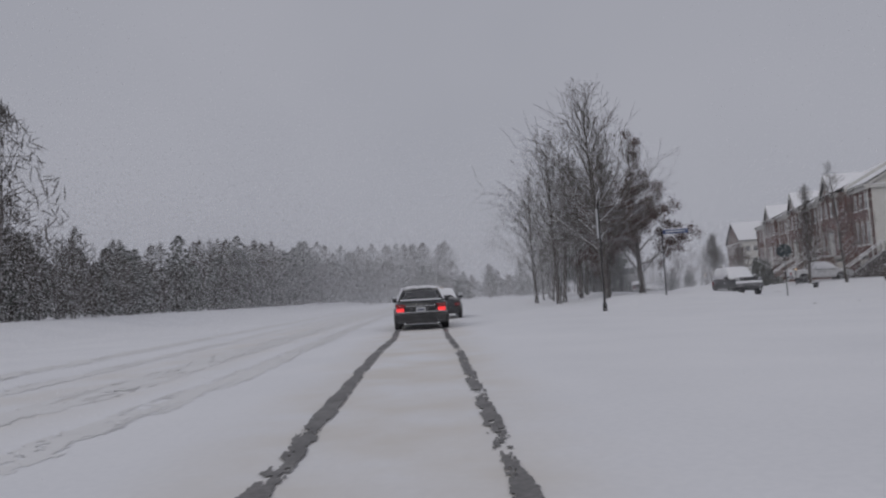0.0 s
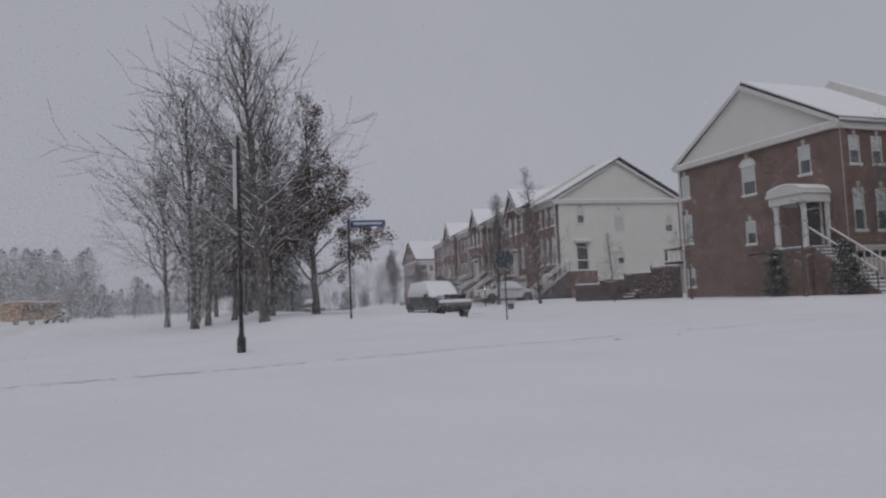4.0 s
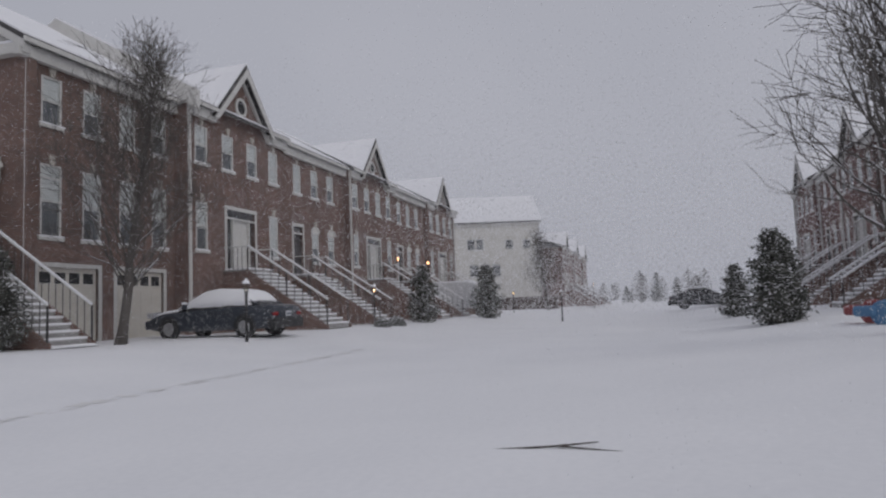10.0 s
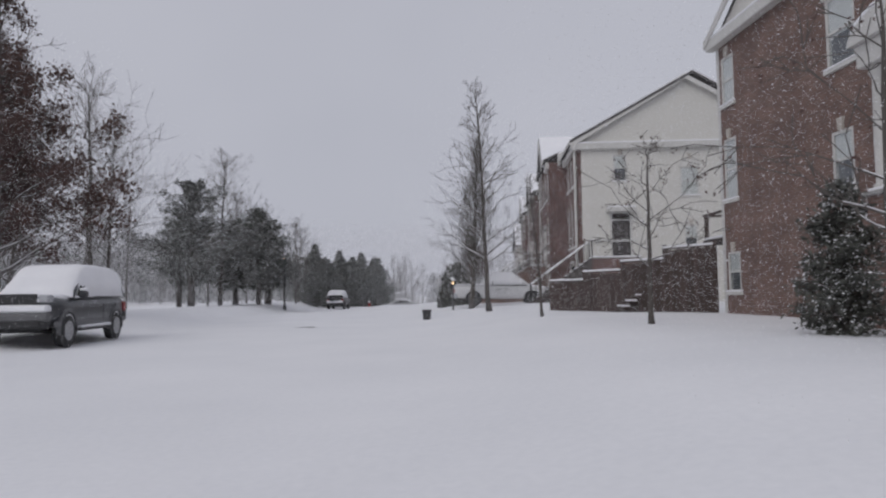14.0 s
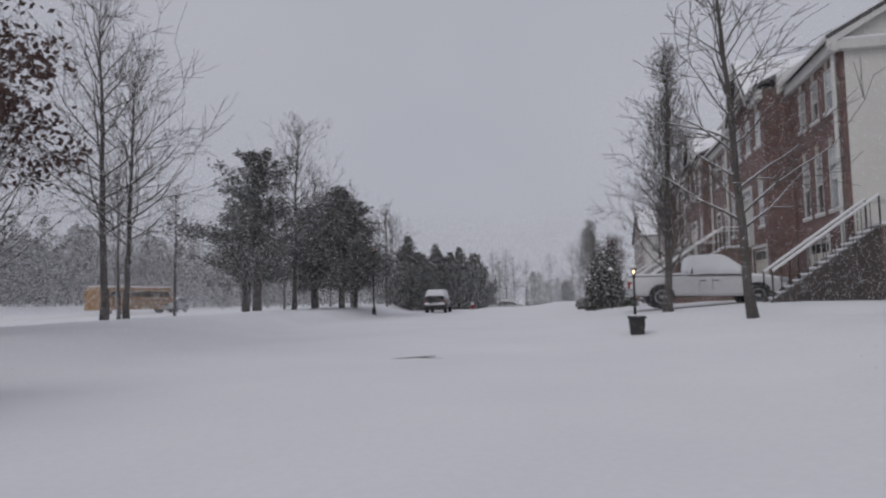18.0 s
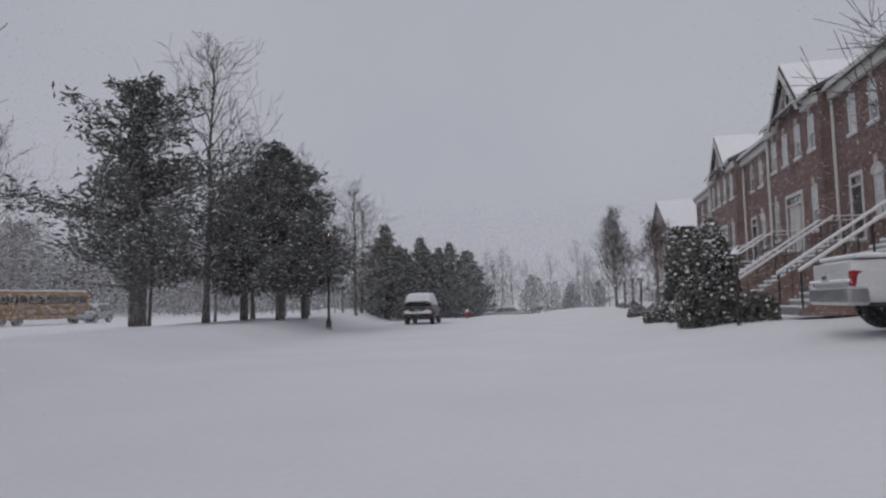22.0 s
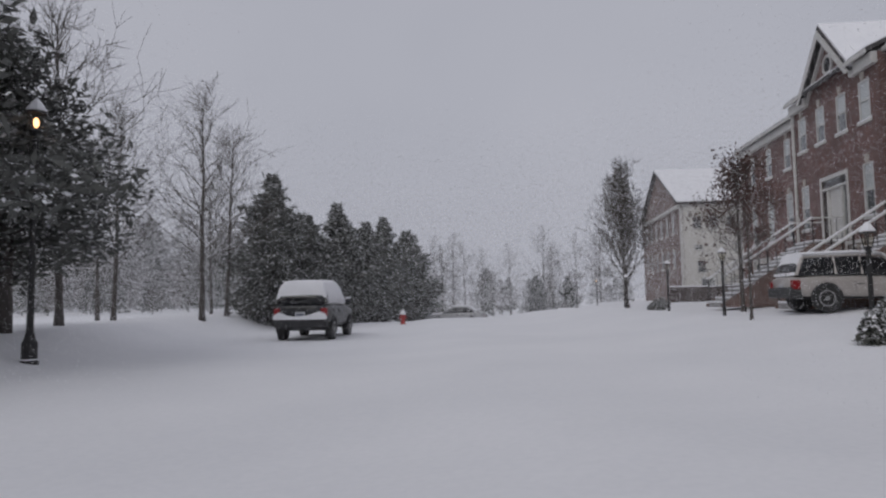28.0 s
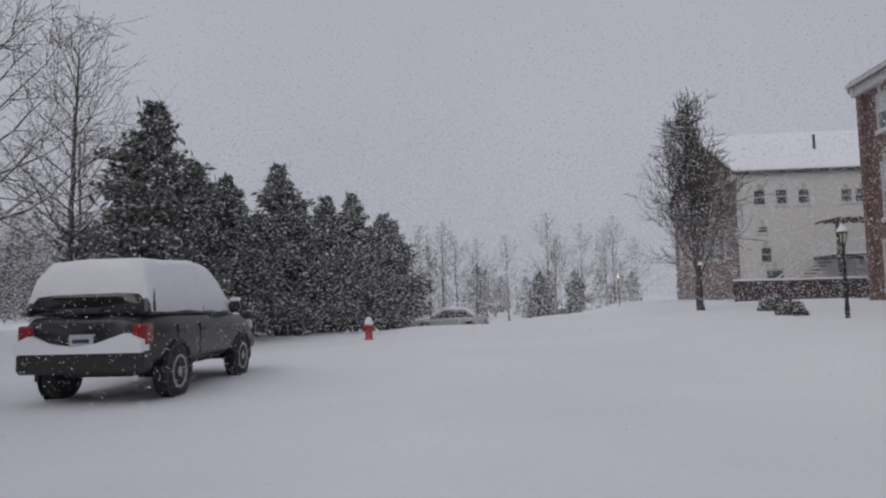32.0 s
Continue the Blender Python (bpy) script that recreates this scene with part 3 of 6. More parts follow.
        rw = bmesh.new()
        lathe(rw, [(0.42, -0.03), (0.42, 0.05), (0.30, 0.05), (0.30, -0.03)], 20, pose(cx, -0.02, EAVE + 0.75, 90, 0, 0))
        vent = part("round_vent", rw, TRIM, house)
        part("vent_panel", lathe(bmesh.new(), [(0.3, 0), (0.3, 0.02)], 20, pose(cx, -0.012, EAVE + 0.75, 90, 0, 0)), DARK, vent)
    return house


def end_wall(house, x, flip, W, gable_mat, holes, wins, doors=(), skew=0.0):
    """The outer end of a row: wall with openings and a sided gable."""
    # the wall's own frame: along its x the depth, outside towards -y
    m = (Matrix.Translation((x, DEPTH, 0)) @ pose(0, 0, 0, 0, 0, -90)) if not flip else (Matrix.Translation((x, 0, 0)) @ pose(0, 0, 0, 0, 0, 90))
    m = m @ pose(0, 0, 0, 0, 0, skew)
    link("wall_end", wall_mesh(DEPTH + 0.2, EAVE, holes, W), house, m=m)
    g = link("gable_wall", raw([(0, 0, EAVE), (DEPTH, 0, EAVE), (DEPTH / 2, 0, RIDGE - 0.05), (0, 0.25, EAVE), (DEPTH, 0.25, EAVE), (DEPTH / 2, 0.25, RIDGE - 0.05)], [(0, 1, 2), (5, 4, 3), (0, 3, 4, 1), (1, 4, 5, 2), (2, 5, 3, 0)], gable_mat), house, m=m)
    t = bmesh.new()
    box(t, -0.3, DEPTH + 0.3, -0.3, -0.004, EAVE - 0.35, EAVE - 0.02, 0.02)
    for a, b in (((-0.35, EAVE), (DEPTH / 2, RIDGE)), ((DEPTH + 0.35, EAVE), (DEPTH / 2, RIDGE))):
        prism(t, [a, b, (b[0], b[1] - 0.28), (a[0], a[1] - 0.25)], -0.34, -0.28)
    o = part("gable_trim", t, TRIM, house)
    o.matrix_basis = m
    sn = part("ledge_snow", box(bmesh.new(), -0.28, DEPTH + 0.28, -0.3, -0.01, EAVE - 0.018, EAVE + 0.06, 0.02), SNOW_CAP, house)
    sn.matrix_basis = m
    for w in wins:
        add_window(house, m, *w[:4], lintel=w[4])
    for d in doors:
        add_door(house, m, *d)
    return m


def parapet(house, x):
    b = bmesh.new()
    mid = DEPTH / 2 + 0.3
    prism(b, [(-0.5, EAVE - 0.3), (-0.5, EAVE + 0.45), (mid, RIDGE + 0.6), (mid, RIDGE)], x - 0.16, x + 0.16, "x")
    prism(b, [(DEPTH + 0.5, EAVE - 0.3), (DEPTH + 0.5, EAVE + 0.45), (mid, RIDGE + 0.6), (mid, RIDGE)], x - 0.16, x + 0.16, "x")
    p = part("party_parapet", b, TRIM, house)
    s = bmesh.new()
    prism(s, [(-0.5, EAVE + 0.452), (mid, RIDGE + 0.602), (DEPTH + 0.5, EAVE + 0.452), (DEPTH + 0.5, EAVE + 0.54), (mid, RIDGE + 0.69), (-0.5, EAVE + 0.54)], x - 0.15, x + 0.15, "x")
    part("parapet_snow", s, SNOW_CAP, p)


def frame_of(origin, ux):
    """A row's frame: x along ux, outside towards -y, at the yards' level."""
    return pose(origin.x, origin.y, BASE, 0, 0, math.degrees(math.atan2(ux.y, ux.x)))


MA, MB, MD = frame_of(CA, UA), pose(0, 0, 0.12) @ frame_of(CB + UB * 50.7, -UB), frame_of(OD, -UA)
G_LAB = "red brick town house with steep front gable and snowy roof"
P_LAB = "red brick town house with arched windows and snowy roof"
E_LAB = "red brick end town house with cream gable and snowy roof"
# row A, from its free west end
a_end = town_house(MA, 0.0, 7.0, 0.0, "end", BRICK, E_LAB, end="a", inset=0.45)
aw = [(12.1 - 2.55, 6.55, 0.78, 1.6, "key"), (12.1 - 6.67, 6.05, 1.05, 1.75, "arch"), (0.12, 6.65, 0.78, 1.55, "key"), (12.1 - 6.63, 3.1, 0.78, 1.4, "key"), (0.12, 3.6, 0.78, 1.95, "key"), (0.12, 0.7, 0.78, 1.25, "key")]
ad = [(12.1 - 2.5, 2.5, 1.05, 2.1, False)]
end_wall(a_end, 0.0, False, BRICK, SIDING, [(w[0], w[0] + w[2], w[1], w[1] + w[3]) for w in aw] + [(ad[0][0], ad[0][0] + 1.05, 2.5, 5.05)], aw, ad, skew=2.1)
s = 7.0
for kind, w, off in (("gable", 7.15, 0.62), ("plain", 7.3, 0.3), ("gable", 7.15, 0.62), ("plain", 7.3, 0.3), ("gable", 7.15, 0.62)):
    h = town_house(MA, s, w, off, kind, BRICK, G_LAB if kind == "gable" else P_LAB, end="b" if s > 35 else "")
    if s in (7.0,):
        parapet(h, 0.0)
    s += w
boxp("wall_side", w - 0.2, w, 0.29, DEPTH, 0, EAVE - 0.02, BRICK, h)
link("gable_wall", raw([(w, 0.62, EAVE), (w, DEPTH + 0.62, EAVE), (w, DEPTH / 2 + 0.62, RIDGE)], [(0, 1, 2)], SIDING), h)
# row B, from its north end to the cream south end
s = 0.0
for kind, w, off in (("end", 9.6, 0.5), ("gable", 7.2, 1.45), ("plain", 7.2, 0.9), ("gable", 7.2, 1.45), ("plain", 7.2, 0.9), ("gable", 7.2, 1.45), ("end", 5.1, 0.4)):
    h = town_house(MB, s, w, off, kind, BRICK_D, (G_LAB if kind == "gable" else P_LAB) if kind != "end" else "red brick end town house with cream siding and snowy roof", end="a" if s == 0 else ("b" if s > 44 else ""), peak=2.1)
    if s == 0:
        bn = [(2.0, 6.7, 0.8, 1.5, "key"), (8.6, 6.7, 0.8, 1.5, "key"), (3.0, 3.2, 0.8, 1.7, "key")]
        end_wall(h, 0.0, False, BRICK_D, SIDING, [(q[0], q[0] + q[2], q[1], q[1] + q[3]) for q in bn], bn)
    s += w
parapet(h, 0.0)
bs = [(2.05, 6.8, 0.74, 1.5, ""), (5.7, 5.95, 1.0, 1.6, "arch"), (5.85, 3.0, 0.7, 1.3, ""), (10.9, 5.9, 0.8, 1.3, "")]
end_wall(h, 5.1, True, SIDING, SIDING, [(q[0], q[0] + q[2], q[1], q[1] + q[3]) for q in bs] + [(1.9, 2.9, 2.5, 5.0)], bs, [(1.9, 2.5, 1.0, 2.1, False)])
STAIR_SIDE = mat("dark_stair_side", (0.085, 0.072, 0.068), (0.055, 0.048, 0.046), 0.85, scale=3)


def end_porch(house, x):
    """A landing at the end wall's door, a hood over it, and a stair running down along the wall to the street."""
    fl, y0, y1, out = 2.5, 0.6, 3.2, 1.2
    p = boxp("porch_landing", x + 0.004, x + out, y0, y1, 0, fl - 0.06, BRICK_D, house, "brick porch landing")
    boxp("landing_slab", x + 0.006, x + out + 0.06, y0 - 0.05, y1 + 0.05, fl - 0.058, fl, CONCRETE, p)
    boxp("landing_snow", x + 0.1, x + out, y0, y1, fl + 0.002, fl + 0.09, SNOW_CAP, p, bevel=0.03)
    n, run = 13, 0.26
    rise = fl / n
    for k in range(1, n + 1):
        y = y0 - 0.05 - (k - 1) * run
        st = boxp("step", x + 0.12, x + out - 0.05, y - run, y, max(0, fl - k * rise - rise), fl - k * rise, CONCRETE, p)
        boxp("step_snow", x + 0.13, x + out - 0.06, y - run - 0.02, y - 0.03, fl - k * rise + 0.002, fl - k * rise + 0.075, SNOW_CAP, st, bevel=0.02)
    ye = y0 - n * run
    for xs in (x + 0.1, x + out - 0.04):
        part("stringer", prism(bmesh.new(), [(y0, 0), (y0, fl), (ye, 0.1), (ye, 0)], xs - 0.04, xs + 0.04, "x"), STAIR_SIDE, p)
        r = rod(bmesh.new(), (xs, y0, fl + 0.95), (xs, ye + 0.1, rise + 0.9), 0.032, seg=6)
        rail = part("handrail", rod(r, (xs, y0, fl + 0.95), (xs, y1, fl + 0.95), 0.032, seg=6), RAIL, p, "white handrail with snow on it")
        part("rail_snow", rod(bmesh.new(), (xs, y0, fl + 0.99), (xs, ye + 0.1, rise + 0.94), 0.036, seg=6), SNOW_CAP, rail)
        for k in range(13):
            f = k / 12
            link("baluster" if 0 < k < 12 else "newel_post", THIN if 0 < k < 12 else THICK, rail, m=pose(xs, y0 + f * (ye + 0.1 - y0), fl + f * (rise - fl) - 0.06))
    hood = boxp("door_hood", x + 0.004, x + 0.55, 1.6, 3.2, 5.05, 5.3, TRIM, house, "white flat hood over the door", bevel=0.03)
    boxp("hood_snow", x + 0.03, x + 0.52, 1.64, 3.16, 5.302, 5.38, SNOW_CAP, hood, bevel=0.025)


end_porch(h, 5.1)
# row D across the side street
s = 0.0
for kind, w, off in (("gable", 7.2, 0.62), ("plain", 7.2, 0.3), ("gable", 7.2, 0.62), ("plain", 7.2, 0.3), ("gable", 7.2, 0.62), ("end", 7.0, 0.0)):
    h = town_house(MD, s, w, off, kind, BRICK_D, G_LAB if kind == "gable" else P_LAB, end="b" if kind == "end" else ("a" if s == 0 else ""))
    s += w
end_wall(h, 7.0, True, BRICK_D, SIDING, [], [])


# ---- trees and bushes ----
def tubes(segs, material, sides=5):
    """One mesh of tapered tubes from segments (start, end, radius at each)."""
    S = np.array([(*a, *b, r0, r1) for a, b, r0, r1 in segs], float)
    a, b, r0, r1 = S[:, :3], S[:, 3:6], S[:, 6], S[:, 7]
    d = b - a
    d /= np.maximum(np.linalg.norm(d, axis=1, keepdims=True), 1e-6)
    ref = np.where(np.abs(d[:, 2:3]) > 0.9, np.array([[1.0, 0, 0]]), np.array([[0, 0, 1.0]]))
    u = np.cross(d, ref)
    u /= np.linalg.norm(u, axis=1, keepdims=True)
    v = np.cross(d, u)
    ang = np.arange(sides) * 2 * math.pi / sides
    ring = u[:, None] * np.cos(ang)[None, :, None] + v[:, None] * np.sin(ang)[None, :, None]
    verts = np.concatenate([a[:, None] + ring * r0[:, None, None], b[:, None] + ring * r1[:, None, None]], 1).reshape(-1, 3)
    k = np.arange(len(S))[:, None] * 2 * sides
    i, j = np.arange(sides)[None], (np.arange(sides)[None] + 1) % sides
    faces = np.stack([k + i, k + j, k + j + sides, k + i + sides], 2).reshape(-1, 4)
    me = bpy.data.meshes.new("tubes")
    me.vertices.add(len(verts)), me.vertices.foreach_set("co", verts.ravel())
    me.loops.add(faces.size), me.loops.foreach_set("vertex_index", faces.ravel().astype(np.int32))
    me.polygons.add(len(faces)), me.polygons.foreach_set("loop_start", np.arange(len(faces), dtype=np.int32) * 4)
    me.materials.append(material)
    me.shade_smooth()
    me.update(calc_edges=True)
    return me


def stem(segs, material, sides=8):
    """One closed, tapered trunk through a chain of upright segments."""
    rows = [(a, r0) for a, b, r0, r1 in segs] + [(segs[-1][1], segs[-1][3])]
    vs = [(p[0] + r * math.cos(2 * math.pi * k / sides), p[1] + r * math.sin(2 * math.pi * k / sides), p[2]) for p, r in rows for k in range(sides)]
    fs = [(i * sides + k, i * sides + (k + 1) % sides, (i + 1) * sides + (k + 1) % sides, (i + 1) * sides + k) for i in range(len(rows) - 1) for k in range(sides)]
    fs += [tuple(range(sides))[::-1], tuple(range((len(rows) - 1) * sides, len(rows) * sides))]
    return raw(vs, fs, material, True)


def leaf_mesh(points, sizes, material, rng, flat=0.0, aspect=0.55):
    """Many small bent leaves (two triangles each) at the points."""
    n = len(points)
    d = rng.normal(size=(n, 3))
    d[:, 2] *= 1 - flat
    d /= np.linalg.norm(d, axis=1, keepdims=True)
    e = np.cross(d, rng.normal(size=(n, 3)))
    e /= np.linalg.norm(e, axis=1, keepdims=True)
    s = np.asarray(sizes)[:, None]
    p = np.asarray(points)
    q = np.stack([p - d * s, p + e * s * aspect, p + d * s, p - e * s * aspect], 1).reshape(-1, 3)
    faces = np.arange(n * 4).reshape(n, 4)
    me = bpy.data.meshes.new("leaves")
    me.vertices.add(len(q)), me.vertices.foreach_set("co", q.ravel())
    me.loops.add(faces.size), me.loops.foreach_set("vertex_index", faces.ravel().astype(np.int32))
    me.polygons.add(n), me.polygons.foreach_set("loop_start", np.arange(n, dtype=np.int32) * 4)
    me.materials.append(material)
    me.update(calc_edges=True)
    return me


def grow(rng, height, trunk_r, levels, first, spread, limbs, lean=0.04, up=0.35, droop=0.0, leader=0.94, length=0.45, forks=(4, 6), thin=0.008, limb=0.42):
    """Trunk and branch segments of a bare tree, and the tips of its twigs."""
    trunk, branch, twig, tips = [], [], [], []
    p, n = np.zeros(3), 14
    axis = [p]
    off = rng.normal(size=2) * lean
    for k in range(n):
        w = rng.normal(size=2) * 0.03 * height / n
        p = p + np.array([off[0] * height / n + w[0], off[1] * height / n + w[1], height * leader / n])
        axis.append(p)
    for k in range(n):
        f0, f1 = k / n, (k + 1) / n
        flare = 1.35 if k == 0 else 1.0
        trunk.append((axis[k], axis[k + 1], trunk_r * flare * (1 - f0) ** 0.8 + 0.012, trunk_r * (1 - f1) ** 0.8 + 0.01))

    def bough(p, d, ln, r, level):
        steps = 5 if level < 2 else (3 if level == 2 else 2)
        q, pts = p, []
        for k in range(steps):
            d = d + rng.normal(size=3) * 0.12 + np.array([0, 0, (up if level < 2 else up * 0.5) * 0.22 - droop * 0.2 * k / steps])
            d /= np.linalg.norm(d)
            q2 = q + d * ln / steps
            ra, rb = r * (1 - k / steps * 0.75), r * (1 - (k + 1) / steps * 0.75)
            (branch if level < 3 else twig).append((q, q2, max(ra, thin), max(rb, thin * 0.8)))
            pts.append((q2, d, rb))
            q = q2
        if level < levels:
            cnt = rng.integers(*forks)
            for c in range(cnt):
                i = int(rng.integers(0, steps))
                pp, dd, rr = pts[i]
                side = np.cross(dd, rng.normal(size=3))
                side /= np.linalg.norm(side)
                nd = dd * 0.8 + side * rng.uniform(0.45, 0.85)
                nd /= np.linalg.norm(nd)
                bough(pp, nd, ln * rng.uniform(0.42, 0.66), max(rr * 0.62, 0.007), level + 1)
        else:
            tips.append(q)
    for k in range(limbs):
        f = first + (1 - first) * (k + rng.uniform(0, 0.8)) / limbs
        f = min(f, 0.97)
        i = min(int(f * n), n - 1)
        p = axis[i] + (axis[i + 1] - axis[i]) * (f * n - i)
        az = k * 2.4 + rng.uniform(-0.5, 0.5)
        el = spread + (1.15 - spread) * ((f - first) / (1 - first)) ** 1.3
        d = np.array([math.cos(az) * math.cos(el), math.sin(az) * math.cos(el), math.sin(el)])
        ln = height * length * (1 - 0.72 * ((f - first) / (1 - first))) * rng.uniform(0.8, 1.1)
        bough(p, d, ln, trunk_r * limb * (1 - f * 0.65), 1)
    return trunk, branch, twig, tips


def bare_tree(seed, name="bare_tree", label="", leaves=0, leaf_low=False, scatter=0.22, leaf=(0.045, 0.10), **kw):
    rng = np.random.default_rng(seed)
    trunk, branch, twig, tips = grow(rng, **kw)
    t = thing(name, Matrix.Identity(4), label, "tree", "street trees")
    link("trunk", stem(trunk, BARK), t)
    link("limb_wood", tubes(branch, TWIG, 4), t)["kind"] = "stuff"
    if twig:
        link("crown", tubes(twig, TWIG, 3), t, "bare twigs dusted with snow")["kind"] = "stuff"
    sn = [(a + np.array([0, 0, r0 * 0.8 + 0.006]), b + np.array([0, 0, r1 * 0.8 + 0.006]), r0 * 0.6, r1 * 0.6) for a, b, r0, r1 in branch if r0 > 0.014 and abs((b - a)[2]) < 0.72 * np.linalg.norm(b - a)]
    if sn:
        link("branch_snow", tubes(sn, SNOW_CAP, 3), t)["kind"] = "stuff"
    if leaves:
        tip = np.array(tips)
        if leaf_low:
            w = np.exp(-((tip[:, 2] / kw["height"] - 0.42) / 0.22) ** 2) + 0.06
            tip = tip[rng.random(len(tip)) < w]
        pk = tip[rng.integers(0, len(tip), leaves)] + rng.normal(size=(leaves, 3)) * scatter
        link("foliage", leaf_mesh(pk, rng.uniform(*leaf, leaves), LEAF_BROWN, rng), t, "clinging brown dead leaves")["kind"] = "stuff"
    return t


def place(t, x, y, s=1.0, rz=0.0, sink=0.04, label="", sz=None):
    m = pose(x, y, ground_z(x, y) - sink, 0, 0, rz)
    t.matrix_basis = m
    t.scale = (s, s, sz or s)
    if label:
        t["label"] = label
    return t


def again(t, x, y, s=1.0, rz=0.0, label="", sz=None):
    """Another tree on the same meshes."""
    c = copy_thing(t, Matrix.Identity(4))
    return place(c, x, y, s, rz, label=label, sz=sz)


def conifer(seed, height, radius, base, count, name="cedar_tree", label="", snow=0.2, ragged=0.25, material=None, pw=0.8, sparse=1.0, size=(0.10, 0.24)):
    """An evergreen: trunk, drooping sprays of needles in clumps, snow lying on some of them."""
    rng = np.random.default_rng(seed)
    t = thing(name, Matrix.Identity(4), label, "tree", "evergreens")
    link("trunk", stem([(np.array([0, 0, -0.1]), np.array([0, 0, height * 0.5]), radius * 0.055 + 0.05, radius * 0.04 + 0.03), (np.array([0, 0, height * 0.5]), np.array([0, 0, height * 0.96]), radius * 0.04 + 0.03, 0.015)], BARK), t)
    pts, sz, br = [], [], []
    boughs = int((70 + 40 * radius) * sparse)
    for k in range(boughs):
        f = base / height + (1 - base / height) * (k + rng.random()) / boughs
        g = (f - base / height) / (1 - base / height)
        prof = (1 - g) ** pw * min(1.0, 0.55 + 4 * g)
        az = rng.uniform(0, 2 * math.pi)
        ln = radius * prof * rng.uniform(1 - ragged, 1 + ragged * 0.6) + 0.12
        z = height * f
        rise = rng.uniform(0.0, 0.5) + 0.55 * g
        tip = np.array([math.cos(az) * ln, math.sin(az) * ln, z + ln * rise * 0.6])
        root = np.array([0, 0, z - 0.1])
        br.append((root, root + (tip - root) * 0.92, 0.012 + 0.012 * ln, 0.006))
        m = int(count / boughs * (0.35 + 1.3 * prof))
        w = rng.random(m) ** 0.6
        c = root + (tip - root) * w[:, None]
        c += rng.normal(size=(m, 3)) * np.array([0.16, 0.16, 0.11]) * (0.5 + 0.5 * radius * prof)
        pts.append(c), sz.append(rng.uniform(size[0], size[1], m))
    pts, sz = np.concatenate(pts), np.concatenate(sz)
    link("bough_wood", tubes(br, BARK, 3), t)
    link("foliage", leaf_mesh(pts, sz, material or NEEDLE, rng, 0.45, 0.32), t, "dark evergreen foliage")["kind"] = "stuff"
    if snow:
        k = rng.random(len(pts)) < snow
        link("foliage_snow", leaf_mesh(pts[k] + np.array([0, 0, 0.05]), sz[k] * (0.62 if snow < 0.2 else 0.5), SNOW_CAP, rng, 0.8, 0.45), t, "snow lying on the sprays")["kind"] = "stuff"
    return t


def shrub(seed, rx, ry, height, count, name="shrub", label="", snow=0.35, material=None, size=(0.05, 0.11), trunked=0.0):
    """A rounded evergreen bush of many leaves with snow on its upper side."""
    rng = np.random.default_rng(seed)
    t = thing(name, Matrix.Identity(4), label, "bush", "bushes")
    d = rng.normal(size=(count, 3))
    d /= np.linalg.norm(d, axis=1, keepdims=True)
    d[:, 2] = np.abs(d[:, 2]) * 1.0 - 0.12 * (rng.random(count) < 0.5)
    lump = np.array([1 + 0.22 * noise.noise((a[0] * 2.2 + seed, a[1] * 2.2, a[2] * 2.2)) for a in d])
    r = rng.random(count) ** 0.22 * lump
    p = d * r[:, None] * np.array([rx, ry, height - trunked]) * np.array([1, 1, 0.93])
    p[:, 2] += trunked + 0.08
    p[:, 2] = np.maximum(p[:, 2], 0.03)
    stems = [(np.zeros(3), np.array([math.cos(a) * rx * 0.5, math.sin(a) * ry * 0.5, height * 0.6]), 0.035, 0.012) for a in np.arange(6) * 1.05]
    link("stem_wood", tubes(stems, BARK, 5), t)
    sz = rng.uniform(size[0], size[1], count)
    link("foliage", leaf_mesh(p, sz, material or LEAF_GREEN, rng, 0.2), t, "dark green leaves")["kind"] = "stuff"
    k = (rng.random(count) < snow * (0.25 + 1.1 * np.clip(d[:, 2], 0, 1))) & (r > 0.85)
    link("foliage_snow", leaf_mesh(p[k] * 1.02, sz[k] * 0.72, SNOW_CAP, rng, 0.75, 0.75), t, "clumps of snow on the leaves")["kind"] = "stuff"
    return t


# pears along the houses: dense, ascending crowns
PEAR = dict(height=8.4, trunk_r=0.13, limb=0.24, thin=0.0055, levels=3, first=0.16, spread=0.82, limbs=74, up=0.75, length=0.42, forks=(5, 8), leader=0.97)
pear = place(bare_tree(3, label="bare ornamental pear with dense ascending branches dusted with snow", **PEAR), 38.95, 32.75, 1.0, 20)
pear_b = place(bare_tree(8, label="tall bare ornamental pear with oval crown dusted with snow", **{**PEAR, "height": 9.4, "limbs": 74, "first": 0.14, "spread": 0.85, "length": 0.25, "limb": 0.30}), 33.4, 15.3, 1.05, 80)
again(pear_b, 36.05, 64.7, 0.98, 200)
place(bare_tree(9, label="bare ornamental pear with snow-lined branches before a far house", **{**PEAR, "limb": 0.42, "thin": 0.012, "limbs": 56, "length": 0.36}), 47.4, 113.4, 0.95, 310)
again(pear, 96.0, 20.5, 0.95, 140)
# slender young trees
SLIM = dict(height=10.6, trunk_r=0.10, levels=3, first=0.2, spread=0.55, limbs=40, up=0.2, length=0.24, forks=(3, 5))
slim = place(bare_tree(21, label="tall slender bare tree with short level branches", **SLIM), 35.1, 57.3, 1.0, 30)
again(slim, 34.4, 48.3, 0.42, 100)
small = place(bare_tree(31, label="small spreading bare tree with dead leaves beside the steps", leaves=260, scatter=0.04, leaf=(0.02, 0.045), height=4.4, trunk_r=0.055, levels=3, first=0.3, spread=0.3, limbs=14, up=0.1, length=0.42, forks=(3, 4)), 34.0, 35.0, 1.0, 60)
again(small, 35.0, 42.6, 0.95, 200, label="small bare spreading tree near the board fence")
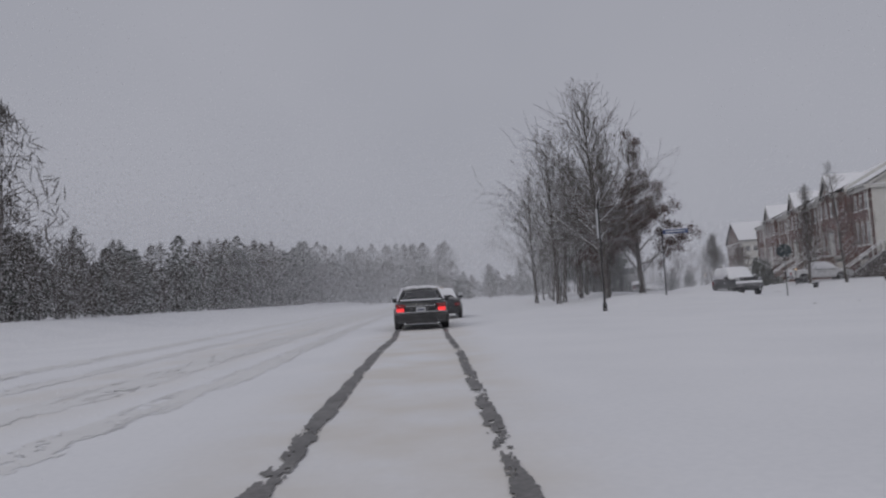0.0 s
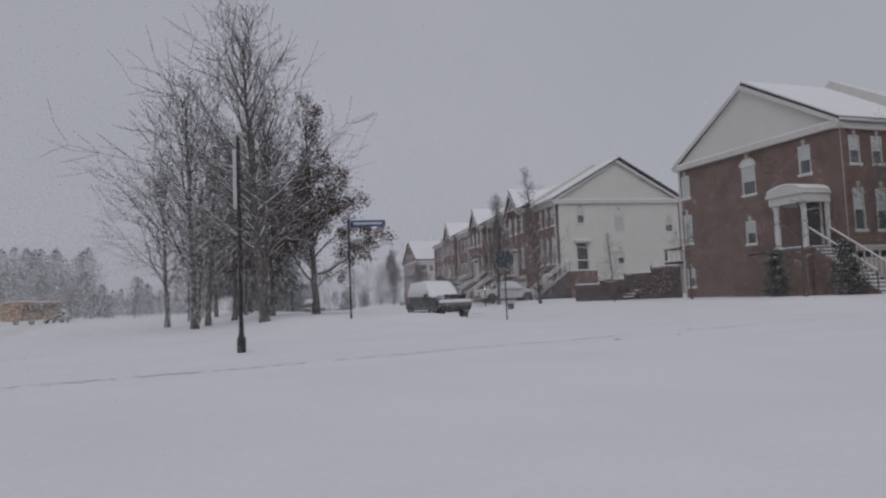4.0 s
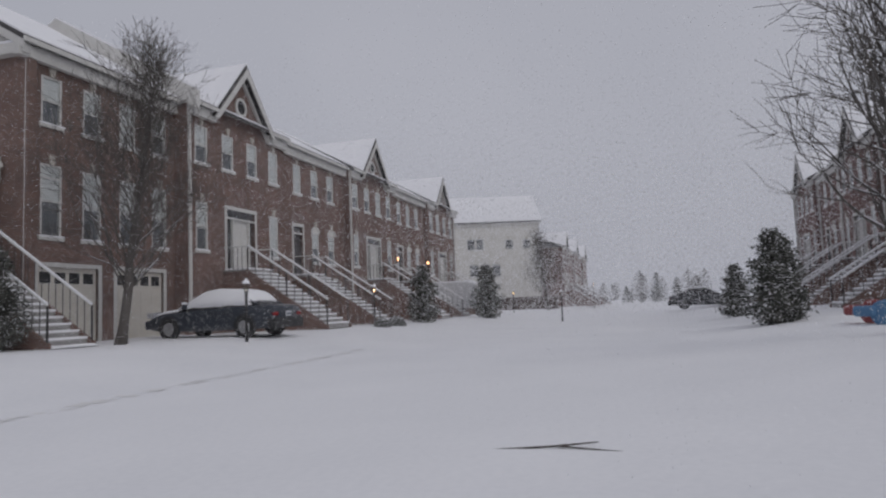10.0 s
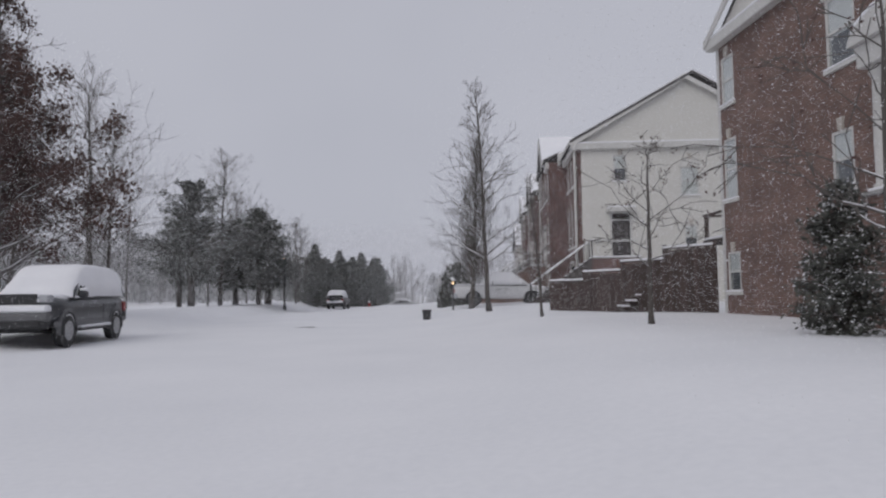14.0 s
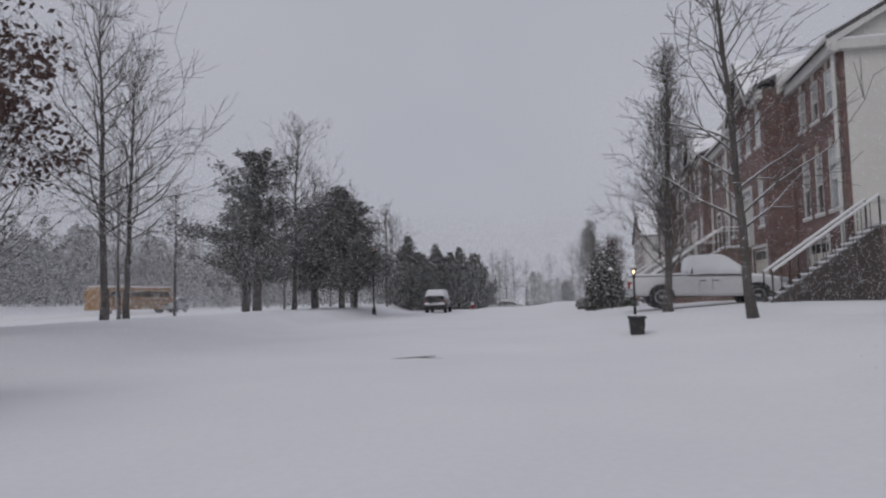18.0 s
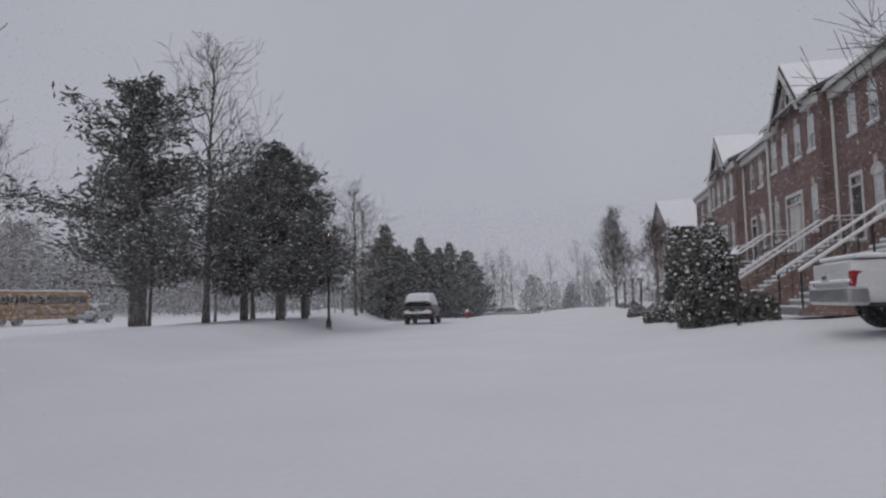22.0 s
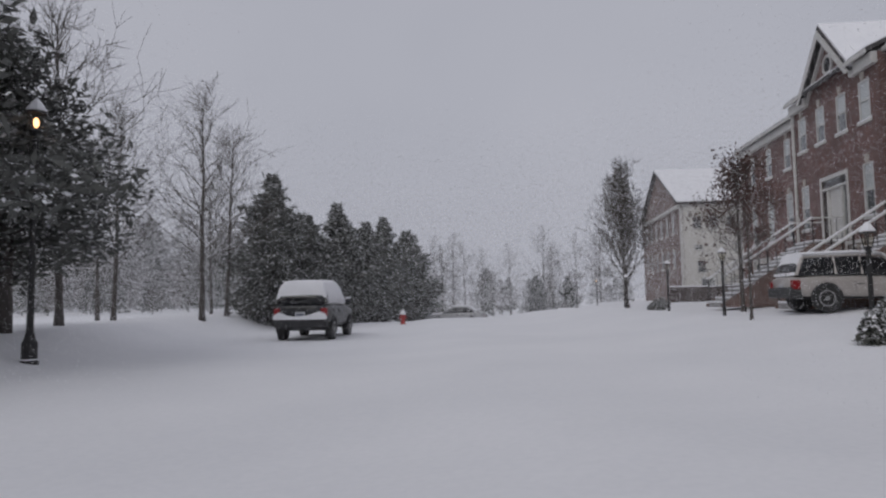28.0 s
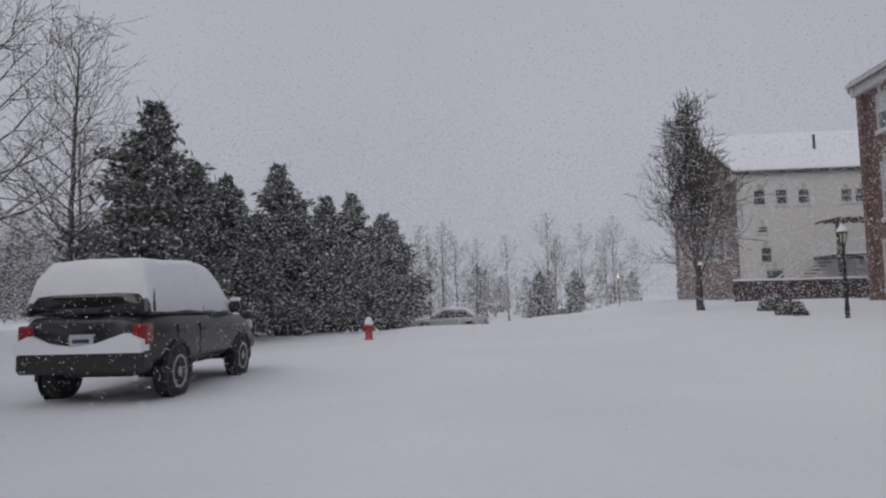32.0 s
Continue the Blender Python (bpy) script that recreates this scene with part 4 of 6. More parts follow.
again(small, 40.8, 91.6, 0.6, 15, label="low bare spreading shrub by a driveway")
# trees of the strip between the two roads
OAK = dict(height=14.5, trunk_r=0.20, levels=3, first=0.22, spread=0.6, limbs=40, up=0.6, length=0.42, forks=(4, 6), thin=0.010)
oak = place(bare_tree(41, label="tall bare oak with snow-dusted branches", **OAK), 12.1, 47.6, 1.0, 0)
oak_leafy = place(bare_tree(43, "leafy_oak", "oak holding its brown dead leaves", leaves=20000, leaf_low=True, **{**OAK, "height": 13.0, "limbs": 30, "forks": (4, 5), "first": 0.12, "length": 0.26}), 16.7, 54.4, 1.0, 40)
again(oak_leafy, 14.9, 57.8, 0.85, 150)
for x, y, s, r in ((9.6, 52.5, 0.86, 70), (11.0, 57.5, 0.8, 160), (13.2, 61.0, 0.78, 250), (9.0, 60.0, 0.72, 300), (11.8, 67.5, 0.6, 210), (13.0, 51.5, 0.8, 110)):
    again(oak, x, y, s, r)
POPLAR = dict(height=14.0, trunk_r=0.15, levels=3, first=0.26, spread=0.48, limbs=32, up=0.45, length=0.36, forks=(4, 6), lean=0.03, thin=0.009)
poplar = place(bare_tree(51, label="tall bare tree with spreading upper limbs", **POPLAR), 15.1, 70.15, 1.0, 0)
again(poplar, 15.85, 70.4, 0.78, 130)
for x, y, s, r in ((12.5, 78, 0.6, 30), (14.0, 82.0, 0.55, 90), (19.9, 87.7, 0.92, 200), (20.5, 95.0, 0.75, 280), (23.0, 97.5, 0.7, 10), (25.7, 104.2, 0.66, 60), (25.9, 109.0, 0.62, 150), (22.5, 104.0, 0.6, 220), (24.0, 116.0, 0.55, 300), (20.0, 110.0, 0.6, 45), (16.0, 92.0, 0.6, 160), (17.0, 101.0, 0.62, 100)):
    again(poplar, x, y, s, r)
pine = place(conifer(61, 9.9, 4.5, 2.4, 8600, "pine_tree", "broad evergreen pine with dusting of snow", 0.36, 0.95, None, 0.6, sparse=0.3, size=(0.09, 0.22)), 18.1, 84.7, 1.0, 0)
again(pine, 16.5, 88.5, 0.8, 120)
cedar = place(conifer(63, 8.2, 3.4, 1.6, 9500, "cedar_tree", "large dark cedar with dusting of snow beside a lamp post", 0.32, 0.6, None, 0.62, sparse=0.55), 22.9, 89.3, 1.0, 30)
again(cedar, 20.6, 92.3, 0.92, 200)
again(cedar, 23.6, 92.8, 0.8, 100)
spire = place(conifer(65, 7.4, 2.9, 0.2, 12000, "cedar_tree", "pointed cedar with feathery snowy tips", 0.38, 0.6, None, 0.95, sparse=0.7), 27.75, 110.6, 1.0, 0)
for x, y, s, r in ((29.4, 114.3, 0.8, 60), (31.0, 119.0, 1.0, 140), (29.0, 117.0, 0.85, 220), (33.0, 124.5, 0.95, 300), (34.6, 129.5, 1.1, 20), (33.0, 134.0, 1.0, 60), (37.0, 135.5, 1.08, 100), (38.2, 141.3, 1.15, 180), (27.5, 118.0, 0.9, 260), (31.6, 122.0, 0.85, 50)):
    again(spire, x, y, s, r)
far_tree = place(bare_tree(57, label="hazy far bare tree", **{**POPLAR, "limbs": 20, "forks": (3, 4), "thin": 0.02}), 45.0, 166.0, 0.7, 0)
for x, y, s, r in ((43.0, 160.0, 0.75, 10), (46.5, 175.0, 0.7, 90), (40.0, 168.0, 0.8, 200), (57.0, 160.0, 0.8, 240), (60.0, 166.0, 0.7, 330), (64.0, 158.0, 0.75, 30), (56.0, 172.0, 0.75, 130)):
    again(far_tree, x, y, s, r)
again(spire, 55.8, 158.9, 0.72, 70), again(spire, 61.2, 162.3, 0.76, 170)
for x, y, s, r in ((63.1, 174.4, 0.72, 0), (66.5, 173.1, 0.85, 80), (69.2, 172.0, 0.8, 150), (72.5, 170.5, 0.7, 220), (44.5, 154.5, 0.72, 20), (45.9, 154.3, 0.62, 110), (47.7, 153.9, 0.58, 250)):
    again(far_tree, x, y, s, r)
# bushes by the houses
arbor = place(conifer(71, 3.6, 1.05, 0.05, 7000, "conical_bush", "conical evergreen bush with snow by the steps", 0.16, 0.25, LEAF_GREEN, 0.6, size=(0.05, 0.12)), 36.4, 34.5, 0.72, 0)
again(arbor, 35.6, 37.6, 0.66, 100, label="conical evergreen bush with snow at the corner")
for x, y, s, r in ((56.5, 27.3, 0.82, 40), (65.96, 24.7, 0.95, 130), (40.7, 14.9, 0.70, 220), (48.7, 13.8, 0.55, 60), (44.0, 13.6, 0.7, 10)):
    again(arbor, x, y, s, r, label="conical evergreen bush with snow beside a driveway")
place(shrub(81, 0.88, 0.9, 2.9, 8000, "round_bush", "tall rounded evergreen bush with snow clumps", 0.32), 36.95, 75.0, 1.0, 0)
place(shrub(82, 0.55, 0.5, 0.75, 1500, "low_bush", "low dark bush beside the tall one", 0.15), 37.7, 73.9, 1.0, 0)
place(shrub(83, 0.82, 0.85, 3.6, 6500, "magnolia_tree", "broad-leaved evergreen with snowy top", 0.28, trunked=0.3, size=(0.07, 0.16)), 38.8, 80.4, 1.0, 0)
low = place(shrub(84, 0.8, 0.7, 0.85, 2600, "low_bush", "low spreading bush covered with snow", 0.7), 38.0, 78.6, 1.0, 0)
for x, y, s, r in ((38.9, 77.8, 0.9, 60), (37.6, 79.9, 0.85, 140), (38.6, 85.0, 0.6, 20), (42.0, 88.3, 0.75, 80), (42.6, 89.3, 0.6, 200), (52.2, 27.8, 0.55, 100), (50.2, 28.0, 0.5, 40), (47.0, 108.5, 0.6, 10), (45.0, 105.0, 0.5, 120)):
    again(low, x, y, s, r)
place(bare_tree(35, "leafy_tree", "small dense tree holding dark leaves before the steps", leaves=3200, scatter=0.14, leaf=(0.035, 0.075), height=5.2, trunk_r=0.07, levels=3, first=0.3, spread=0.5, limbs=26, up=0.5, length=0.36, forks=(4, 5)), 45.0, 98.4, 1.0, 70)


# woods beyond the main road, too many to count
def woods(seed, spots, label):
    """Trunks, a mist of fine upright twigs, and evergreen sprays."""
    rng = np.random.default_rng(seed)
    segs, tw, ts, pts, sz = [], [], [], [], []
    for x, y, h, ev in spots:
        b = np.array([x, y, ground_z(x, y)])
        m = int(130 + 55 * h)
        g = rng.random(m)
        a = rng.uniform(0, 6.28, m)
        segs.append((b, b + np.array([0, 0, h * 0.93]), 0.07 + h * 0.006, 0.02))
        if ev:
            r = (1 - g) ** 0.6 * h * 0.34 * rng.random(m) ** 0.5
            pts.append(b + np.stack([np.cos(a) * r, np.sin(a) * r, 0.05 * h + g * h * 0.93], 1))
            sz.append(rng.uniform(0.16, 0.36, m))
        else:
            r = np.sin(np.clip(g * 0.9 + 0.12, 0, 1) * math.pi) ** 0.7 * h * 0.27 * rng.random(m) ** 0.5
            tw.append(b + np.stack([np.cos(a) * r, np.sin(a) * r, 0.12 * h + g * h * 0.88], 1))
            ts.append(rng.uniform(0.25, 0.55, m) * (0.6 + h * 0.06))
            for k in range(5):
                f, q = rng.uniform(0.3, 0.75), rng.uniform(0, 6.28)
                p = b + np.array([0, 0, h * f])
                segs.append((p, p + np.array([math.cos(q) * h * 0.2, math.sin(q) * h * 0.2, h * 0.24]), 0.035, 0.012))
    w = thing("woods", Matrix.Identity(4), label, "woods", kind="stuff")
    link("trunk_wood", tubes(segs, TWIG, 3), w)
    link("twig_mist", leaf_mesh(np.concatenate(tw), np.concatenate(ts), TWIG, rng, -0.6, 0.075), w)
    link("foliage", leaf_mesh(np.concatenate(pts), np.concatenate(sz), NEEDLE, rng, 0.4, 0.45), w)
    return w


rng = np.random.default_rng(5)
spots = []
for k in range(620):
    y = 26 + 234 * rng.random() ** 1.25
    d = rng.random() ** 1.5 * 14
    hd = 4.0 + (y - 40) * 0.05
    u = rng.random()
    h = hd * (rng.uniform(0.55, 1.0) if u < 0.8 else rng.uniform(1.1, 1.5))
    spots.append((-25 - d - max(0, y - 120) * 0.05 + max(0, y - 150) * 0.35, y, h, rng.random() < 0.42))
spots += [(-25.5, 40.5, 13.0, False), (-27.0, 38.5, 12.0, False), (-28.0, 45.0, 8.5, False)]
woods(7, spots, "snowy mixed woods with bare trees and cedars along the road")
spots = [(rng.uniform(-12, 24) + (y - 95) * 0.1, y, rng.uniform(3.5, 6.5) if rng.random() < 0.75 else rng.uniform(7, 9), rng.random() < 0.5) for y in rng.uniform(150, 300, 90)]
spots += [(rng.uniform(26, 90), y, rng.uniform(4, 9), rng.random() < 0.4) for y in rng.uniform(185, 300, 70)]
spots += [(x, rng.uniform(-30, 60), rng.uniform(4, 9), rng.random() < 0.3) for x in rng.uniform(190, 290, 50)]
woods(9, spots, "hazy distant woods of bare trees and cedars")


# ---- vehicles ----
def paint(name, c, rough=0.28):
    return mat(name, c, tuple(v * 0.9 for v in c), rough, scale=1.5, fine=50, bump=0.01)


PAINT_BLACK, PAINT_DARK, PAINT_BLUE = paint("black_paint", (0.022, 0.023, 0.026)), paint("charcoal_paint", (0.045, 0.047, 0.052)), paint("dark_blue_paint", (0.035, 0.042, 0.055))
PAINT_GREY = paint("grey_plastic_paint", (0.13, 0.13, 0.135), 0.5)
PAINT_WHITE, PAINT_SILVER, PAINT_TAN = paint("white_paint", (0.62, 0.62, 0.63)), paint("silver_paint", (0.36, 0.36, 0.37)), paint("gold_paint", (0.42, 0.39, 0.37))
TYRE = mat("tyre_rubber", (0.025, 0.025, 0.025), (0.05, 0.05, 0.05), 0.9, scale=8)
RIM = mat("alloy_rim", (0.42, 0.42, 0.43), (0.3, 0.3, 0.31), 0.35, metal=0.7)
CAR_GLASS = mat("car_glass", (0.012, 0.013, 0.015), (0.02, 0.02, 0.022), 0.08, bump=0)
PLASTIC = mat("black_plastic", (0.035, 0.035, 0.037), (0.022, 0.022, 0.023), 0.6, scale=10)
CHROME = mat("chrome", (0.6, 0.6, 0.61), (0.5, 0.5, 0.5), 0.2, metal=0.9, bump=0)
RED_LENS = mat("red_lens", (0.30, 0.028, 0.030), (0.22, 0.02, 0.022), 0.2, bump=0)
BRAKE_LIT = glow_mat("lit_brake_lens", (1.0, 0.05, 0.055), 0.75)
CLEAR_LENS = mat("clear_lens", (0.45, 0.46, 0.48), (0.35, 0.35, 0.37), 0.15, bump=0)
PLATE = mat("plate_white", (0.55, 0.56, 0.58), (0.45, 0.46, 0.48), 0.5)
PLATE_INK = mat("plate_ink", (0.05, 0.06, 0.12), rough=0.6)


def loft(sections, closed=True):
    """A skin over cross-sections, each a list of points."""
    bm = bmesh.new()
    rings = [[bm.verts.new(p) for p in s] for s in sections]
    n = len(rings[0])
    for a, b in zip(rings, rings[1:]):
        for k in range(n if closed else n - 1):
            bm.faces.new((a[k], a[(k + 1) % n], b[(k + 1) % n], b[k]))
    bm.faces.new(rings[0]), bm.faces.new(rings[-1][::-1])
    bmesh.ops.recalc_face_normals(bm, faces=bm.faces[:])
    return bm


def eased(rows, cuts=5, passes=4):
    """More cross-sections between the given ones, with the corners of the profile eased."""
    q = np.array(rows, float)
    out = [q[0]]
    for a, b in zip(q, q[1:]):
        out += [a + (b - a) * (k + 1) / cuts for k in range(cuts)]
    q = np.array(out)
    for _ in range(passes):
        q[1:-1] = (q[:-2] + 2 * q[1:-1] + q[2:]) / 4
    return [tuple(r) for r in q]


def roughened(bm, amount, scale):
    """Uneven snow: shifts the points a little along a smooth noise."""
    for v in bm.verts:
        p = v.co * scale
        v.co += Vector((noise.noise(p), noise.noise(p + Vector((7, 1, 3))), noise.noise(p + Vector((2, 9, 5))))) * amount
    return bm


def patch(outline, thick, axis):
    """A thin piece with a ragged outline: outline in (y, z) facing -x, or in (x, z) facing the side."""
    return prism(bmesh.new(), outline, -thick, thick, "x" if axis == "x" else "y")


def body_section(x, zb, zt, hw):
    h = [(hw * 0.93, zb), (hw * 0.99, zb + 0.10), (hw, zb + 0.3 * (zt - zb)), (hw * 0.995, zb + 0.62 * (zt - zb)), (hw * 0.965, zt - 0.09), (hw * 0.90, zt - 0.02), (hw * 0.6, zt + 0.015)]
    return [(x, y, z) for y, z in h] + [(x, -y, z) for y, z in reversed(h)]


def cabin_section(x, z0, z1, h0, h1):
    h = [(h0, z0), (h0 * 0.55 + h1 * 0.45, z0 + (z1 - z0) * 0.5), (h1, z1 - 0.10), (h1 * 0.9, z1 - 0.02), (h1 * 0.55, z1)]
    return [(x, y, z) for y, z in h] + [(x, -y, z) for y, z in reversed(h)]


def arch_ring(r0, r1, depth, m, seg=18):
    """A flat hoop over a wheel, open below."""
    bm = bmesh.new()
    loops = []
    for k in range(seg + 1):
        a = math.radians(-12 + 204 * k / seg)
        loops.append([bm.verts.new(m @ Vector((math.cos(a) * r, d, math.sin(a) * r))) for r, d in ((r0, -depth), (r1, -depth), (r1, depth), (r0, depth))])
    for p, q in zip(loops, loops[1:]):
        for j in range(4):
            bm.faces.new((p[j], p[(j + 1) % 4], q[(j + 1) % 4], q[j]))
    bm.faces.new(loops[0]), bm.faces.new(loops[-1][::-1])
    bmesh.ops.recalc_face_normals(bm, faces=bm.faces[:])
    return bm


def wheel(parent, x, y, r, w):
    side = 1 if y > 0 else -1
    m = pose(x, y, r, 90, 0, 0)
    prof = [(r * 0.62, -w / 2), (r * 0.93, -w / 2), (r, -w / 2 + 0.04), (r, w / 2 - 0.04), (r * 0.93, w / 2), (r * 0.62, w / 2)]
    t = part("wheel", lathe(bmesh.new(), prof, 24, m), TYRE, parent, "black tyre", True)
    rim = bmesh.new()
    o = -side * (w / 2 - 0.012)
    lathe(rim, [(r * 0.62, o - 0.02), (r * 0.63, o + 0.02), (r * 0.54, o + 0.02), (r * 0.52, o)], 24, m)
    for k in range(6):
        a = k * math.pi / 3
        c, s = math.cos(a), math.sin(a)
        v = [rim.verts.new(m @ Vector(p)) for p in ((c * 0.05 - s * 0.05, s * 0.05 + c * 0.05, o), (c * 0.05 + s * 0.05, s * 0.05 - c * 0.05, o), (c * r * 0.56 + s * 0.035, s * r * 0.56 - c * 0.035, o), (c * r * 0.56 - s * 0.035, s * r * 0.56 + c * 0.035, o))]
        rim.faces.new(v)
    lathe(rim, [(0.07, o - 0.02), (0.07, o + 0.02)], 12, m)
    part("rim", rim, RIM, t, "alloy rim")
    # black disc behind the spokes, standing in for the shade inside the wheel
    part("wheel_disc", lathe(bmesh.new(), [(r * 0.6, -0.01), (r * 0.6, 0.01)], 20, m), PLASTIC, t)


def vehicle(name, m, label, category, colour, L, W, body, cabin, r, axles, zb=0.28, snow_top=0.10, hood_snow=True, rear="suv", brake=False, side_snow=False, wheel_w=0.23, front_snow=False, clear_rear=False, raised=0.0, lamp_up=0.0):
    """A parked car. body: (x, bottom, top) along its length; cabin: (x, z0, z1, half widths) from rear to front; x runs forward."""
    car = thing(name, m, label, category, "parked vehicles")
    hw = W / 2

    def width(x):
        e = abs(x) / (L / 2)
        return hw * (1 - 0.10 * max(0, e - 0.72) / 0.28)
    body = [(x, b + raised, t) for x, b, t in body]
    secs = [body_section(x, b, t, width(x)) for x, b, t in eased(body, 4, 3)]
    part("body", loft(secs), colour, car, "", True)
    csec = [cabin_section(*c) for c in eased(cabin, 6, 4)]
    cab = part("cabin", loft(csec), CAR_GLASS, car, "dark car windows", True)
    # roof skin and pillars
    roof = [c for c in cabin if c[2] > max(q[2] for q in cabin) - 0.14]
    part("roof", loft([[(x, y, z + 0.012) for x, y, z in cabin_section(c[0], c[2] - 0.10, c[2], c[4] * 1.005, c[4] * 1.0)] for c in roof]), colour, car, "", True)
    for sg in (-1, 1):
        for a, b in zip(cabin, cabin[1:]):
            if abs(a[2] - b[2]) > 0.2 or (rear in ("suv", "van") and a is cabin[0]):
                p = bmesh.new()
                lo, hi = (a, b) if a[2] < b[2] else (b, a)
                rod(p, (lo[0], sg * lo[3] * 0.985, lo[1] + 0.02), (hi[0], sg * hi[4] * 0.99, hi[2] - 0.07), 0.045, seg=6)
                part("pillar", p, colour, cab)
        mids = [c for c in roof]
        for f in ((0.38, 0.70) if len(mids) > 1 else ()):
            x = mids[0][0] + (mids[-1][0] - mids[0][0]) * f
            p = bmesh.new()
            rod(p, (x, sg * mids[0][3] * 0.985, mids[0][1] + 0.02), (x, sg * mids[0][4] * 0.995, mids[0][2] - 0.08), 0.04, seg=6)
            part("pillar", p, colour, cab)
    for x in axles:
        for sg in (-1, 1):
            a = arch_ring(r * 1.03, r * 1.17, 0.03, pose(x, sg * width(x), r * 1.04))
            well = part("wheel_well", lathe(bmesh.new(), [(r * 1.14, -0.004), (r * 1.14, 0.004)], 24, pose(x, sg * (width(x) + 0.002), r * 1.04, 90, 0, 0)), PLASTIC, car, "dark wheel well")
            part("wheel_arch", a, PLASTIC, well, "dark wheel arch")
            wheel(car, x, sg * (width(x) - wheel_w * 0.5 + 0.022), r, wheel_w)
    for x in axles:
        part("axle", rod(bmesh.new(), (x, -hw * 0.9, r), (x, hw * 0.9, r), 0.05), PLASTIC, car)
    part("underbody", box(bmesh.new(), axles[0] - 0.5, axles[1] + 0.4, -hw * 0.55, hw * 0.55, r * 0.95, r * 0.95 + 0.2, 0.03), PLASTIC, car)
    xr, xf = body[0][0], body[-1][0]
    zt = body[0][2]
    # bumpers, lamps, plate, mirrors, handles
    part("rear_bumper", box(bmesh.new(), xr - 0.10, xr + 0.25, -hw * 0.95, hw * 0.95, zb + raised - 0.02, zb + raised + 0.30, 0.05), PLASTIC if rear != "truck" else CHROME, car)
    part("front_bumper", box(bmesh.new(), xf - 0.2, xf + 0.10, -hw * 0.93, hw * 0.93, zb + 0.05, zb + 0.34, 0.05), PLASTIC if front_snow else colour, car)
    part("grille", box(bmesh.new(), xf - 0.05, xf + 0.02, -hw * (0.66 if lamp_up else 0.45), hw * (0.66 if lamp_up else 0.45), zb + 0.40 + lamp_up, zb + 0.62 + lamp_up, 0.02), PLASTIC, car)
    for sg in (-1, 1):
        lw, lh = {"sedan": (0.26, 0.12), "truck": (0.15, 0.30)}.get(rear, (0.20, 0.27))
        z0 = zt - (0.16 if rear == "sedan" else 0.02 if rear == "suv" else 0.12) - lh
        y0 = sg * hw * (0.965 if rear == "suv" else 0.905)
        t = part("tail_light", box(bmesh.new(), xr - 0.025, xr + 0.20, min(y0, y0 - sg * lw), max(y0, y0 - sg * lw), z0, z0 + lh, 0.025), BRAKE_LIT if brake else RED_LENS, car, "lit red brake light" if brake else "red tail light")
        part("head_light", box(bmesh.new(), xf - 0.28, xf + 0.015, sg * hw * (0.68 if lamp_up else 0.52), sg * hw * 0.92, zb + 0.42 + lamp_up, zb + 0.60 + lamp_up, 0.03), CLEAR_LENS, car)
        c = cabin[-1]
        xm = roof[-1][0] + (cabin[-1][0] - roof[-1][0]) * 0.62
        part("side_mirror", box(bmesh.new(), xm - 0.06, xm + 0.08, sg * (hw * 0.95), sg * (hw + 0.16), c[1] + 0.02, c[1] + 0.19, 0.04), colour, car)
        part("mirror_snow", box(bmesh.new(), xm - 0.06, xm + 0.08, sg * (hw * 0.97), sg * (hw + 0.15), c[1] + 0.192, c[1] + 0.26, 0.025), SNOW_CAP, car)
        for f in (0.30, 0.66):
            x = roof[0][0] + (roof[-1][0] - roof[0][0]) * f
            part("door_handle", box(bmesh.new(), x - 0.1, x + 0.1, sg * (hw * 0.97), sg * (hw * 0.97 + 0.03), zt - 0.17, zt - 0.13, 0.01), PLASTIC, car)
            part("door_seam", box(bmesh.new(), x - 0.136, x - 0.128, sg * (hw * 0.9), sg * (hw * 1.003), zb + 0.16, zt - 0.06), PLASTIC, car)
    pl = part("licence_plate", box(bmesh.new(), xr - 0.125 if rear == "truck" else xr - 0.035, xr - 0.01, -0.16, 0.16, zt - 0.30, zt - 0.14, 0.005), PLATE, car)
    px = xr - (0.129 if rear == "truck" else 0.039)
    part("plate_bar", box(bmesh.new(), px, px + 0.003, -0.11, 0.11, zt - 0.25, zt - 0.20), PLATE_INK, pl)
    # snow
    if snow_top:
        top = [c for c in cabin]
        if side_snow:
            c0, c1 = cabin[0], cabin[1]
            f = 0.34
            first = tuple(p + (q - p) * f for p, q in zip(c0, c1))
            run = [first] + [tuple(p + (q - p) * 0.6 for p, q in zip(c0, c1))] + list(cabin[1:])
            rs = [cabin_section(*c) for c in eased([(c[0] - (0.05 if k < 2 else -0.04 if k == len(run) - 1 else 0), c[1] + 0.03, c[2] + snow_top * (0.25 if k in (0, len(run) - 1) else 1), c[3] * 1.02, c[4] * 1.045) for k, c in enumerate(run)], 7, 4)]
            part("snow_blanket", roughened(loft(rs), 0.035, 2.6), SNOW_CAP, car, "thick snow over roof and windows", True)
            for sg in (-1, 1):
                pb = bmesh.new()
                rod(pb, (c0[0] + 0.10, sg * c0[3] * 1.02, c0[1] + 0.04), (c1[0] + 0.06, sg * c1[4] * 1.07, c1[2] - 0.10), 0.035, 0.02, seg=6)
                part("bare_pillar", pb, PLASTIC, car, "dark pillar clear of snow")
        else:
            rs = [cabin_section(c[0], c[2] - 0.07, c[2] + snow_top, c[4] * 0.97, c[4] * 0.97) for c in roof]
            part("roof_snow", loft(rs), SNOW_CAP, car, "thick snow on the roof", True)
